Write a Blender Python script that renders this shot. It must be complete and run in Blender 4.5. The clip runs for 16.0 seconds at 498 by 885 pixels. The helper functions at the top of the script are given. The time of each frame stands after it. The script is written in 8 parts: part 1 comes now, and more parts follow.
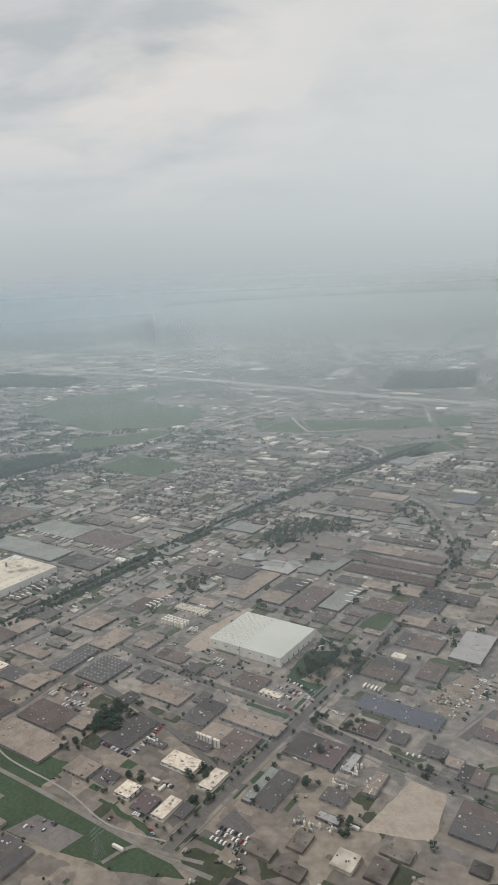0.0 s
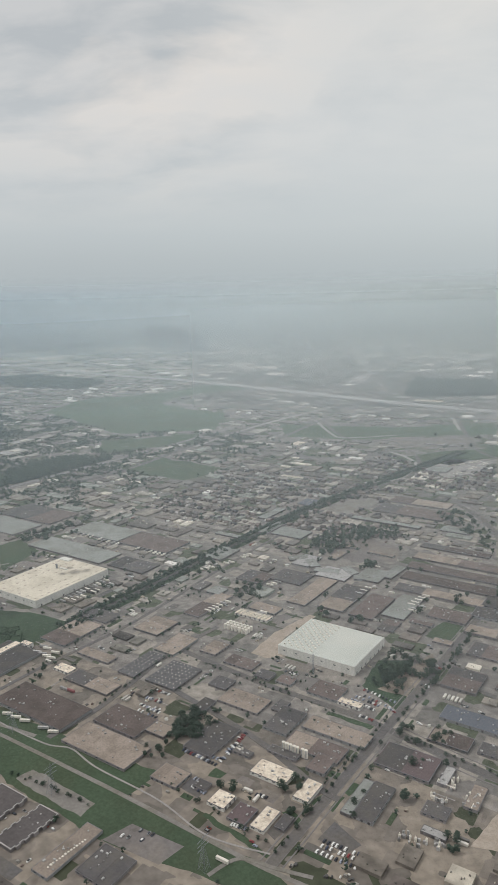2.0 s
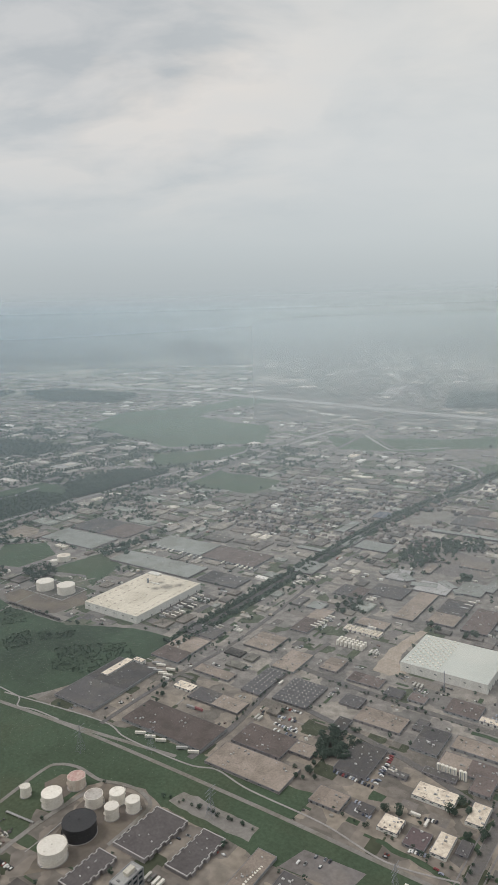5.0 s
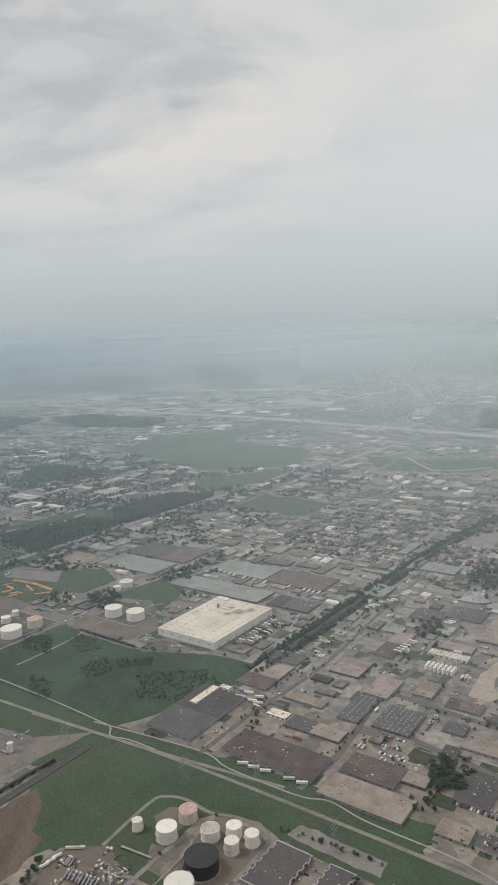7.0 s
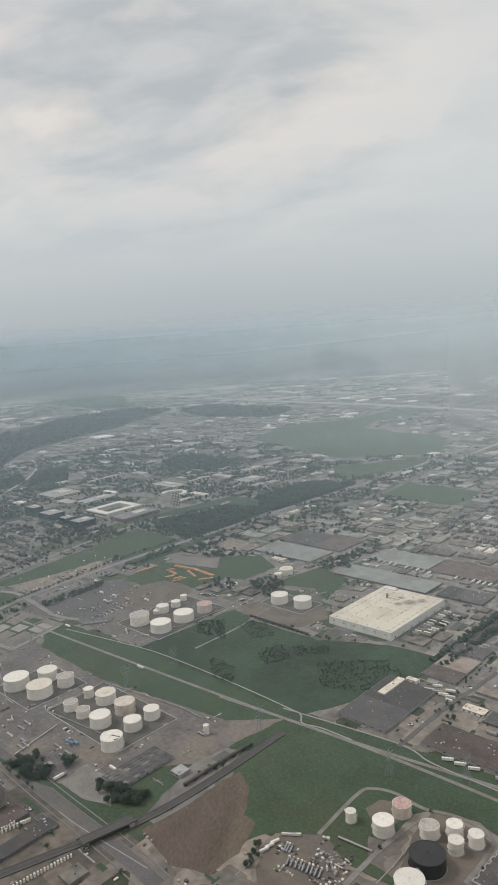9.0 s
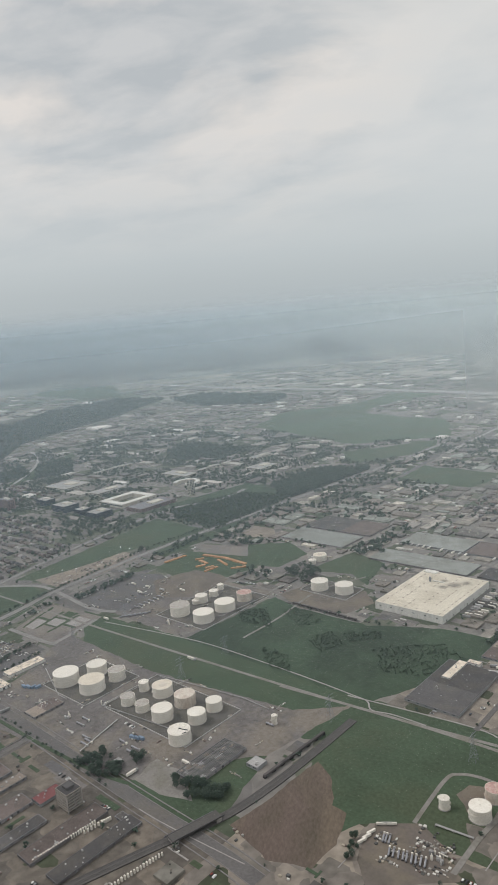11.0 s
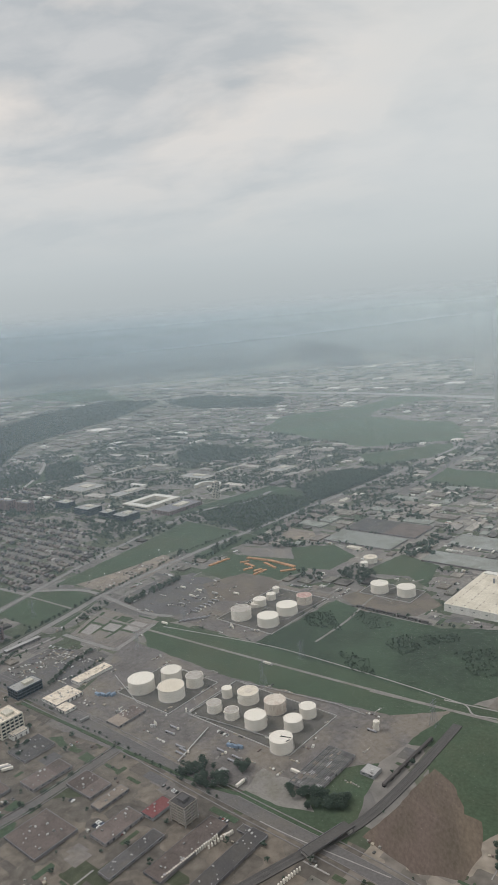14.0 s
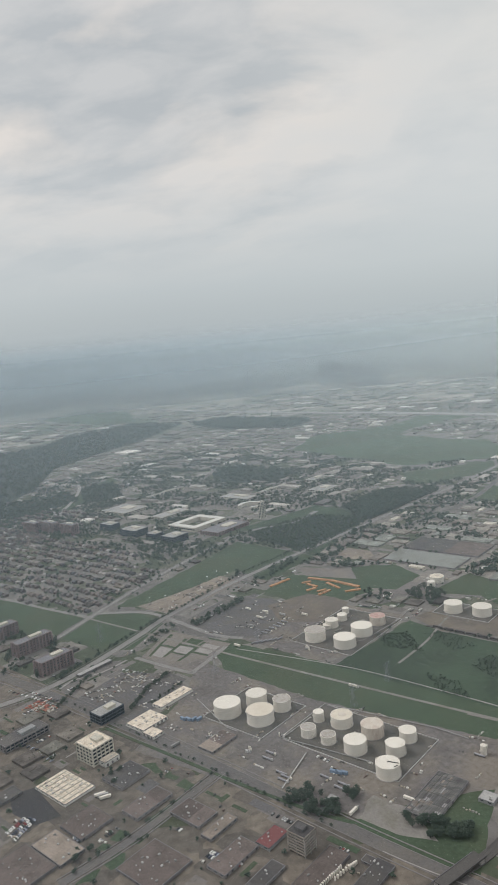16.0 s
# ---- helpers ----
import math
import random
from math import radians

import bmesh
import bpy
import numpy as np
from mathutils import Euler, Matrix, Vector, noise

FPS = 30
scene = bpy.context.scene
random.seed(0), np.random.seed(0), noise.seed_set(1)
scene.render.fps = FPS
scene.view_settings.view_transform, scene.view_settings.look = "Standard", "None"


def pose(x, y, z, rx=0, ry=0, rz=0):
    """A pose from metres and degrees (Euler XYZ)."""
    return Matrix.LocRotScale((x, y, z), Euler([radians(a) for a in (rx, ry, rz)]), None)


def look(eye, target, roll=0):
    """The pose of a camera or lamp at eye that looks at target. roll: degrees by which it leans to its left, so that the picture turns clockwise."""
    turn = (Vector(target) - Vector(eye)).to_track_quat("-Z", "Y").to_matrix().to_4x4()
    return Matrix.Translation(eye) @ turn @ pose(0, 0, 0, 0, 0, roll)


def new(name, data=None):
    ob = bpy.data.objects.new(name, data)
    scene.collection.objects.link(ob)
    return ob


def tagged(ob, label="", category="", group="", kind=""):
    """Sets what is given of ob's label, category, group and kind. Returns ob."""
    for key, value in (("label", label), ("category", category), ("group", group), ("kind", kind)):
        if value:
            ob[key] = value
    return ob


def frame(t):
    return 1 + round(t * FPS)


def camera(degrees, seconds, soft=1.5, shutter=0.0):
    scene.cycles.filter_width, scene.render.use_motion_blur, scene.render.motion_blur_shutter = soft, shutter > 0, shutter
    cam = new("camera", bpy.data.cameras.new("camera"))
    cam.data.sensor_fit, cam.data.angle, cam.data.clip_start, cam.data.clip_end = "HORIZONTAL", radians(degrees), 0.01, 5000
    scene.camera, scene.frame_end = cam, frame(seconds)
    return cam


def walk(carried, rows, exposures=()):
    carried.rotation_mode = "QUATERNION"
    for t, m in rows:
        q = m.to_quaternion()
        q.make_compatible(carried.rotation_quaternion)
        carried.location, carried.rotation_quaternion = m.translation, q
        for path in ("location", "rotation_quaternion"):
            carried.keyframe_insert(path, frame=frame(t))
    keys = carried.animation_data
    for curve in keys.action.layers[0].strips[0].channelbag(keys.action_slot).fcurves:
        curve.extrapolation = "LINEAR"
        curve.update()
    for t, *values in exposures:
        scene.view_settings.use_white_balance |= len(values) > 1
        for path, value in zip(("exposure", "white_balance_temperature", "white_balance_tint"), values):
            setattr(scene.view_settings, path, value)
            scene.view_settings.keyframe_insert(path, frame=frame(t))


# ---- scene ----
cam = camera(38.9, 16.0, soft=1.55)
METRES, EYE, TILT, LEAN, TURN = 600.0, 356.4, -11.79, 2.33, 0.0
ROWS = [
    (0.0, -0.0002, -0.0010, -0.0005, 0.03, 0.06, -0.11),
    (0.5, -0.0312, 0.0033, -0.0013, 0.06, 0.21, -0.64),
    (1.0, -0.0621, 0.0075, -0.0021, 0.70, -0.02, -0.86),
    (1.5, -0.0930, 0.0116, -0.0030, 0.60, 0.02, -0.67),
    (2.0, -0.1239, 0.0156, -0.0039, 0.05, 0.47, -1.13),
    (2.5, -0.1548, 0.0194, -0.0048, -0.03, 0.88, -1.52),
    (3.0, -0.1857, 0.0231, -0.0058, 0.07, 1.20, -1.59),
    (3.5, -0.2167, 0.0267, -0.0068, 0.35, 1.23, -1.14),
    (4.0, -0.2476, 0.0301, -0.0078, 0.55, 0.91, -1.22),
    (6.5, -0.4024, 0.0456, -0.0133, 1.55, 3.27, -0.30),
    (7.0, -0.4334, 0.0483, -0.0145, 1.89, 3.48, -0.21),
    (7.5, -0.4645, 0.0508, -0.0157, 2.32, 3.34, 0.27),
    (8.0, -0.4955, 0.0533, -0.0169, 2.68, 3.46, 0.52),
    (8.5, -0.5265, 0.0556, -0.0181, 4.58, 3.56, 0.20),
    (9.0, -0.5576, 0.0578, -0.0193, 10.76, 2.57, -0.17),
    (9.5, -0.5887, 0.0598, -0.0205, 12.65, 1.47, -0.10),
    (12.0, -0.7445, 0.0681, -0.0265, 6.49, 2.01, 1.03),
    (12.5, -0.7757, 0.0694, -0.0277, 5.92, 2.61, 0.31),
    (13.0, -0.8069, 0.0705, -0.0289, 6.25, 2.13, -0.61),
    (13.5, -0.8382, 0.0714, -0.0301, 6.02, 1.49, -0.36),
    (14.0, -0.8695, 0.0723, -0.0312, 7.09, 2.01, 1.02),
    (14.5, -0.9009, 0.0730, -0.0323, 8.46, 2.13, 1.32),
    (15.0, -0.9323, 0.0735, -0.0335, 8.60, 2.89, 1.90),
    (15.5, -0.9637, 0.0740, -0.0345, 8.26, 3.55, 1.91),
    (16.0, -0.9951, 0.0742, -0.0356, 7.92, 3.80, 1.58),
]
walk(cam, [(t, pose(0, 0, EYE, TILT, LEAN, TURN) @ pose(METRES * x, METRES * y, METRES * z, 90 + pitch, roll, yaw)) for t, x, y, z, yaw, pitch, roll in ROWS])

# ---- sky and sun: bright high overcast with haze ----
SUN_ELEVATION, SUN_HEADING = 50.0, 282.0
world = bpy.data.worlds.new("hazy_sky")
scene.world = world
world.use_nodes = True
wt = world.node_tree
wt.nodes.clear()


def wnode(kind, **values):
    n = wt.nodes.new(kind)
    for key, value in values.items():
        n.inputs[key].default_value = value
    return n


def wmath(op, a, b=0.0, c=0.0):
    n = wt.nodes.new("ShaderNodeMath")
    n.operation = op
    for i, s in enumerate((a, b, c)):
        if isinstance(s, (int, float)):
            n.inputs[i].default_value = s
        else:
            wt.links.new(s, n.inputs[i])
    return n.outputs[0]


def ramp_of(tree, factor, stops):
    n = tree.nodes.new("ShaderNodeValToRGB")
    while len(n.color_ramp.elements) < len(stops):
        n.color_ramp.elements.new(0.5)
    for e, (at, colour) in zip(n.color_ramp.elements, stops):
        e.position, e.color = at, (*colour, 1)
    tree.links.new(factor, n.inputs[0])
    return n.outputs[0]


def wmix(factor, a, b, mode="MIX"):
    n = wt.nodes.new("ShaderNodeMix")
    n.data_type, n.blend_type = "RGBA", mode
    for sock, s in ((n.inputs[0], factor), (n.inputs[6], a), (n.inputs[7], b)):
        if isinstance(s, (int, float)):
            sock.default_value = s
        elif isinstance(s, tuple):
            sock.default_value = (*s, 1)
        else:
            wt.links.new(s, sock)
    return n.outputs[2]


sky = wt.nodes.new("ShaderNodeTexSky")
sky.sky_type, sky.sun_disc = "NISHITA", False
sky.sun_elevation, sky.sun_rotation = radians(SUN_ELEVATION), radians(SUN_HEADING)
sky.dust_density = 4.0
coord = wt.nodes.new("ShaderNodeTexCoord")
split = wt.nodes.new("ShaderNodeSeparateXYZ")
wt.links.new(coord.outputs["Generated"], split.inputs[0])
rise = wmath("MAXIMUM", split.outputs[2], 0.0)
upward = wt.nodes.new("ShaderNodeCombineXYZ")
wt.links.new(split.outputs[0], upward.inputs[0])
wt.links.new(split.outputs[1], upward.inputs[1])
wt.links.new(wmath("MAXIMUM", split.outputs[2], 0.06), upward.inputs[2])
wt.links.new(upward.outputs[0], sky.inputs[0])
under = wmath("ADD", rise, 0.30)
plan = wt.nodes.new("ShaderNodeCombineXYZ")
wt.links.new(wmath("DIVIDE", split.outputs[0], under), plan.inputs[0])
wt.links.new(wmath("DIVIDE", split.outputs[1], under), plan.inputs[1])


def cloud(scale, shift, detail=6.0, stretch=(1.0, 1.0, 1.0)):
    m = wt.nodes.new("ShaderNodeMapping")
    m.inputs["Location"].default_value = shift
    m.inputs["Scale"].default_value = stretch
    wt.links.new(plan.outputs[0], m.inputs[0])
    n = wnode("ShaderNodeTexNoise", Scale=scale, Detail=detail, Roughness=0.52, Distortion=0.25)
    wt.links.new(m.outputs[0], n.inputs["Vector"])
    return n.outputs["Fac"]


veil = ramp_of(wt, rise, [(0.0, (0.385, 0.438, 0.464)), (0.03, (0.415, 0.465, 0.487)), (0.10, (0.50, 0.54, 0.552)), (0.21, (0.575, 0.60, 0.602)), (0.36, (0.61, 0.62, 0.605)), (1.0, (0.66, 0.66, 0.65))])
banks = ramp_of(wt, cloud(2.6, (3.6, 0.9, 0.0), 6.0, (0.8, 1.15, 1.0)), [(0.42, (0.0, 0.0, 0.0)), (0.58, (1.0, 1.0, 1.0))])
tufts = ramp_of(wt, cloud(6.5, (1.7, 5.2, 0.0), 6.0, (0.85, 1.4, 1.0)), [(0.40, (0.0, 0.0, 0.0)), (0.64, (1.0, 1.0, 1.0))])
clouds = wmix(banks, (0.425, 0.45, 0.458), (0.77, 0.705, 0.635))
clouds = wmix(wmath("MULTIPLY", tufts, 0.5), clouds, (0.69, 0.67, 0.64))
shown = ramp_of(wt, rise, [(0.09, (0.0, 0.0, 0.0)), (0.30, (0.8, 0.8, 0.8))])
aside = wmath("DIVIDE", split.outputs[0], wmath("MAXIMUM", wmath("ABSOLUTE", split.outputs[1]), 0.05))
open_side = ramp_of(wt, wmath("ADD", aside, 0.5), [(0.40, (1.0, 1.0, 1.0)), (0.62, (0.3, 0.3, 0.3))])
colour = wmix(wmath("MULTIPLY", shown, open_side), veil, clouds)
low_sky = wmix(1.0, sky.outputs[0], (0.012, 0.012, 0.012), "MULTIPLY")
glow = ramp_of(wt, wmath("ADD", aside, 0.5), [(0.25, (0.97, 0.97, 0.98)), (0.85, (1.07, 1.06, 1.05))])
total = wmix(1.0, wmix(1.0, colour, glow, "MULTIPLY"), low_sky, "ADD")
back = wnode("ShaderNodeBackground", Strength=1.0)
wt.links.new(total, back.inputs[0])
wt.links.new(back.outputs[0], wt.nodes.new("ShaderNodeOutputWorld").inputs[0])

sun = new("sun", bpy.data.lights.new("sun", "SUN"))
sun.data.energy, sun.data.angle, sun.data.color = 1.15, radians(16), (1.0, 0.96, 0.91)
heading = radians(SUN_HEADING)
flat = math.cos(radians(SUN_ELEVATION))
sun.matrix_world = look((flat * math.sin(heading) * 900, flat * math.cos(heading) * 900, math.sin(radians(SUN_ELEVATION)) * 900), (0, 0, 0))

# ---- the street grid: u runs along the power-line corridor, v along the railway ----
GRID = -33.5
GU = (math.cos(radians(GRID)), math.sin(radians(GRID)))


def at(u, v):
    return u * GU[0] - v * GU[1], u * GU[1] + v * GU[0]


def spot(u, v, z=0.0, turn=0.0):
    x, y = at(u, v)
    return pose(x, y, z, 0, 0, GRID + turn)


rng = random.Random(7)

# ---- materials ----


def surface(name, base, rough=0.85, grain=0.15, stain=0.3, fine=0.7, coarse=0.03, tint=None, spread=0.0, metal=0.0, bump=0.0, island=False, streak=(1, 1, 1), tint2=None, stain2=0.0, coarse2=0.011):
    """A worn surface: fine grain and coarse stains, in metres of the world."""
    m = bpy.data.materials.new(name)
    m.use_nodes = True
    nt = m.node_tree
    bs = nt.nodes["Principled BSDF"]
    bs.inputs["Roughness"].default_value, bs.inputs["Metallic"].default_value = rough, metal
    bs.inputs["Specular IOR Level"].default_value = 0.25
    geo = nt.nodes.new("ShaderNodeNewGeometry")
    mp = nt.nodes.new("ShaderNodeMapping")
    mp.inputs["Rotation"].default_value[2] = radians(-GRID)
    mp.inputs["Scale"].default_value = streak
    nt.links.new(geo.outputs["Position"], mp.inputs[0])

    def tex(scale, detail):
        n = nt.nodes.new("ShaderNodeTexNoise")
        n.inputs["Scale"].default_value, n.inputs["Detail"].default_value, n.inputs["Roughness"].default_value = scale, detail, 0.6
        nt.links.new(mp.outputs[0], n.inputs["Vector"])
        return n.outputs["Fac"]

    def mix(f, a, b, mode="MIX"):
        n = nt.nodes.new("ShaderNodeMix")
        n.data_type, n.blend_type = "RGBA", mode
        for sock, s in ((n.inputs[0], f), (n.inputs[6], a), (n.inputs[7], b)):
            if isinstance(s, (int, float)):
                sock.default_value = s
            elif isinstance(s, tuple):
                sock.default_value = (*s, 1)
            else:
                nt.links.new(s, sock)
        return n.outputs[2]

    # dark bases raised and turned bluer: airlight put into the surface colour
    base = (base[0] * 1.09, base[1] * 1.14, min(1.0, base[2] * 1.325)) if max(base) < 0.5 else base
    dark = tuple(c * 0.55 for c in base)
    tint = tint or dark
    spots = ramp_of(nt, tex(coarse, 5), [(0.42, (0, 0, 0)), (0.66, (1, 1, 1))])
    sm = nt.nodes.new("ShaderNodeMath")
    sm.operation = "MULTIPLY"
    nt.links.new(spots, sm.inputs[0])
    sm.inputs[1].default_value = stain
    col = mix(sm.outputs[0], base, tint)
    if tint2:
        wide = ramp_of(nt, tex(coarse2, 6), [(0.47, (0, 0, 0)), (0.60, (stain2,) * 3)])
        col = mix(wide, col, tint2)
    fleck = tex(fine, 4)
    col = mix(grain, col, ramp_of(nt, fleck, [(0.3, tuple(c * 0.3 for c in base)), (0.7, tuple(min(1, c * 1.8) for c in base))]))
    if spread:
        src = geo.outputs["Random Per Island"]
        if not island:
            src = nt.nodes.new("ShaderNodeObjectInfo").outputs["Random"]
        col = mix(1.0, col, ramp_of(nt, src, [(0.0, (1 - spread,) * 3), (1.0, (1 + spread,) * 3)]), "MULTIPLY")
    nt.links.new(col, bs.inputs["Base Color"])
    if bump:
        bn = nt.nodes.new("ShaderNodeBump")
        bn.inputs["Strength"].default_value, bn.inputs["Distance"].default_value = bump, 0.3
        nt.links.new(fleck, bn.inputs["Height"])
        nt.links.new(bn.outputs[0], bs.inputs["Normal"])
    return m


def palette(name, stops, rough=0.85, grain=0.2, parcels=0.0, fine=0.15, stain=0.0):
    """Many pieces of one kind, each with its own colour from the stops; parcels: plots of that size in metres."""
    m = surface(name, (0.2, 0.2, 0.2), rough)
    nt = m.node_tree
    bs = nt.nodes["Principled BSDF"]
    geo = nt.nodes.new("ShaderNodeNewGeometry")
    src = geo.outputs["Random Per Island"]
    if parcels:
        mp = nt.nodes.new("ShaderNodeMapping")
        mp.inputs["Rotation"].default_value[2] = radians(-GRID)
        nt.links.new(geo.outputs["Position"], mp.inputs[0])
        vo = nt.nodes.new("ShaderNodeTexVoronoi")
        vo.distance = "CHEBYCHEV"
        vo.inputs["Scale"].default_value = 1 / parcels
        nt.links.new(mp.outputs[0], vo.inputs["Vector"])
        sp = nt.nodes.new("ShaderNodeSeparateColor")
        nt.links.new(vo.outputs["Color"], sp.inputs[0])
        src = sp.outputs[0]
    n = nt.nodes.new("ShaderNodeValToRGB")
    n.color_ramp.interpolation = "CONSTANT"
    while len(n.color_ramp.elements) < len(stops):
        n.color_ramp.elements.new(0.5)
    for e, (pos, c) in zip(n.color_ramp.elements, stops):
        e.position, e.color = pos, (*c, 1)
    nt.links.new(src, n.inputs[0])
    no = nt.nodes.new("ShaderNodeTexNoise")
    no.inputs["Scale"].default_value, no.inputs["Detail"].default_value = fine, 5
    nt.links.new(geo.outputs["Position"], no.inputs["Vector"])
    mx = nt.nodes.new("ShaderNodeMix")
    mx.data_type, mx.blend_type = "RGBA", "MULTIPLY"
    mx.inputs[0].default_value = 1.0
    nt.links.new(n.outputs[0], mx.inputs[6])
    nt.links.new(ramp_of(nt, no.outputs["Fac"], [(0.25, (1 - grain * 2,) * 3), (0.75, (1 + grain,) * 3)]), mx.inputs[7])
    nt.links.new(mx.outputs[2], bs.inputs["Base Color"])
    return m


ROOF = {
    "dark": surface("roof_dark_membrane", (0.09, 0.083, 0.074), 0.85, spread=0.25, fine=0.5, coarse=0.06, tint2=(0.13, 0.12, 0.105), stain2=0.5, coarse2=0.05),
    "brown": surface("roof_brown_gravel", (0.143, 0.113, 0.092), 0.95, spread=0.25, coarse=0.05, grain=0.22, tint2=(0.07, 0.064, 0.058), stain2=0.5, coarse2=0.07),
    "tan": surface("roof_tan_gravel", (0.272, 0.222, 0.166), 0.95, spread=0.18, coarse=0.06, grain=0.22, tint2=(0.12, 0.105, 0.088), stain2=0.5, coarse2=0.05),
    "cream": surface("roof_cream_membrane", (0.80, 0.71, 0.58), 0.75, stain=0.75, tint=(0.42, 0.33, 0.245), coarse=0.22, fine=0.8, spread=0.06, grain=0.2),
    "teal": surface("roof_grey_green_membrane", (0.255, 0.258, 0.212), 0.85, spread=0.1, coarse=0.04, tint2=(0.17, 0.17, 0.15), stain2=0.6, coarse2=0.02),
    "pale": surface("roof_pale_grey", (0.335, 0.318, 0.272), 0.8, stain=0.35, spread=0.12, coarse=0.09),
    "redbrown": surface("roof_red_brown", (0.125, 0.095, 0.085), 0.9, spread=0.15, coarse=0.06),
    "red": surface("roof_red_sheet", (0.175, 0.062, 0.055), 0.6, stain=0.2),
    "blue": surface("roof_blue_grey", (0.112, 0.118, 0.122), 0.7, spread=0.1),
    "stained_white": surface("roof_stained_white", (0.68, 0.625, 0.52), 0.8, stain=0.6, tint=(0.42, 0.37, 0.29), coarse=0.035, fine=0.35, grain=0.14),
    "green_white": surface("roof_new_white", (0.54, 0.57, 0.535), 0.6, stain=0.25, coarse=0.02, grain=0.08, tint2=(0.62, 0.62, 0.57), stain2=0.5),
    "ribbed": surface("roof_dark_ribbed", (0.108, 0.102, 0.092), 0.8, streak=(0.25, 1, 1), fine=0.35, grain=0.3),
    "unit": surface("roof_unit_membrane", (0.108, 0.095, 0.083), 0.9, stain=0.5, coarse=0.06, fine=0.4, grain=0.2),
    "rack": surface("roof_weathered_rack", (0.13, 0.125, 0.107), 0.9, stain=0.7, coarse=0.14, streak=(0.3, 1, 1), tint2=(0.29, 0.28, 0.25), stain2=0.6, coarse2=0.2),
    "glass": surface("roof_grey_paving", (0.34, 0.325, 0.275), 0.85, stain=0.3, coarse=0.1),
    "brick": surface("roof_flat_grey", (0.2, 0.19, 0.18), 0.9),
    "deck": surface("roof_concrete_deck", (0.16, 0.155, 0.15), 0.9),
}
WALL = {
    "block": surface("wall_block", (0.20, 0.18, 0.157), 0.9, spread=0.35, coarse=0.2, streak=(1, 1, 0.3)),
    "white": surface("wall_white_sheet", (0.72, 0.71, 0.67), 0.6, stain=0.25, coarse=0.2, streak=(1, 1, 0.2)),
    "brick": surface("wall_brick", (0.225, 0.165, 0.142), 0.9, spread=0.15, fine=2.0, coarse=0.2),
    "concrete": surface("wall_concrete", (0.58, 0.55, 0.48), 0.85, stain=0.3, coarse=0.2, streak=(1, 1, 0.2)),
    "steel": surface("wall_grey_panel", (0.25, 0.245, 0.215), 0.7, spread=0.15),
}
PARAPET = surface("parapet_flashing", (0.19, 0.18, 0.165), 0.7, spread=0.3, grain=0.15)
WHITE = surface("white_paint", (0.79, 0.755, 0.685), 0.6, stain=0.3, tint=(0.56, 0.50, 0.41), coarse=0.25, spread=0.08)
CREAM = surface("cream_paint", (0.73, 0.665, 0.555), 0.65, stain=0.35, tint=(0.5, 0.43, 0.33), coarse=0.2)
RUST = surface("rust_bleeding_paint", (0.66, 0.60, 0.53), 0.75, stain=0.6, tint=(0.40, 0.27, 0.20), coarse=0.16, streak=(1, 1, 0.35))
REDOX = surface("red_oxide_paint", (0.42, 0.255, 0.205), 0.85, stain=0.75, tint=(0.62, 0.53, 0.46), coarse=0.3)
GREYTANK = surface("weathered_grey_paint", (0.43, 0.39, 0.315), 0.8, stain=0.6, tint=(0.24, 0.205, 0.17), coarse=0.25, streak=(1, 1, 0.3))
BLACK = surface("black_coating", (0.043, 0.042, 0.039), 0.55, stain=0.2)
STEEL = surface("galvanised_steel", (0.27, 0.275, 0.265), 0.5, metal=0.4, grain=0.1)
DULL = surface("dull_metal_box", (0.34, 0.322, 0.275), 0.65, spread=0.45)
DOOR = surface("dark_dock_door", (0.13, 0.122, 0.112), 0.7, spread=0.5)
GLASS = surface("tinted_glazing", (0.035, 0.048, 0.052), 0.12, grain=0.05, stain=0.1, spread=0.4)
RUBBER = surface("tyre_rubber", (0.02, 0.02, 0.02), 0.9)
BARK = surface("bark", (0.09, 0.07, 0.05), 0.95)
LEAF = surface("foliage", (0.060, 0.082, 0.056), 0.85, grain=0.35, stain=0.5, fine=0.9, coarse=0.05, tint=(0.046, 0.063, 0.047), spread=0.2, island=True)
SCRUB = surface("low_scrub", (0.066, 0.092, 0.056), 0.9, grain=0.3, stain=0.5, fine=0.9, coarse=0.05, spread=0.25, island=True)
ASPHALT = surface("asphalt", (0.118, 0.110, 0.099), 0.9, stain=0.45, tint=(0.07, 0.066, 0.06), coarse=0.04, fine=0.4, grain=0.22, tint2=(0.17, 0.155, 0.13), stain2=0.5, coarse2=0.02)
LOT = surface("worn_paving", (0.175, 0.156, 0.133), 0.95, stain=0.5, tint=(0.105, 0.095, 0.083), coarse=0.03, fine=0.25, grain=0.22, tint2=(0.25, 0.22, 0.18), stain2=0.55, coarse2=0.02)
YARD = surface("oily_yard_paving", (0.150, 0.134, 0.115), 0.95, stain=0.6, tint=(0.088, 0.081, 0.072), coarse=0.035, fine=0.22, grain=0.28, tint2=(0.245, 0.212, 0.168), stain2=0.7, coarse2=0.017)
ROADWAY = surface("road_paving", (0.132, 0.121, 0.105), 0.9, stain=0.45, coarse=0.05, fine=0.5, grain=0.18, tint2=(0.165, 0.15, 0.126), stain2=0.5, coarse2=0.03)
TARMAC = surface("fresh_black_tarmac", (0.05, 0.048, 0.046), 0.85, stain=0.4, tint=(0.08, 0.075, 0.068), coarse=0.05, fine=0.4, grain=0.2)
PAVED = surface("pale_worn_road", (0.235, 0.218, 0.184), 0.9, stain=0.4, coarse=0.05, fine=0.5, grain=0.18)
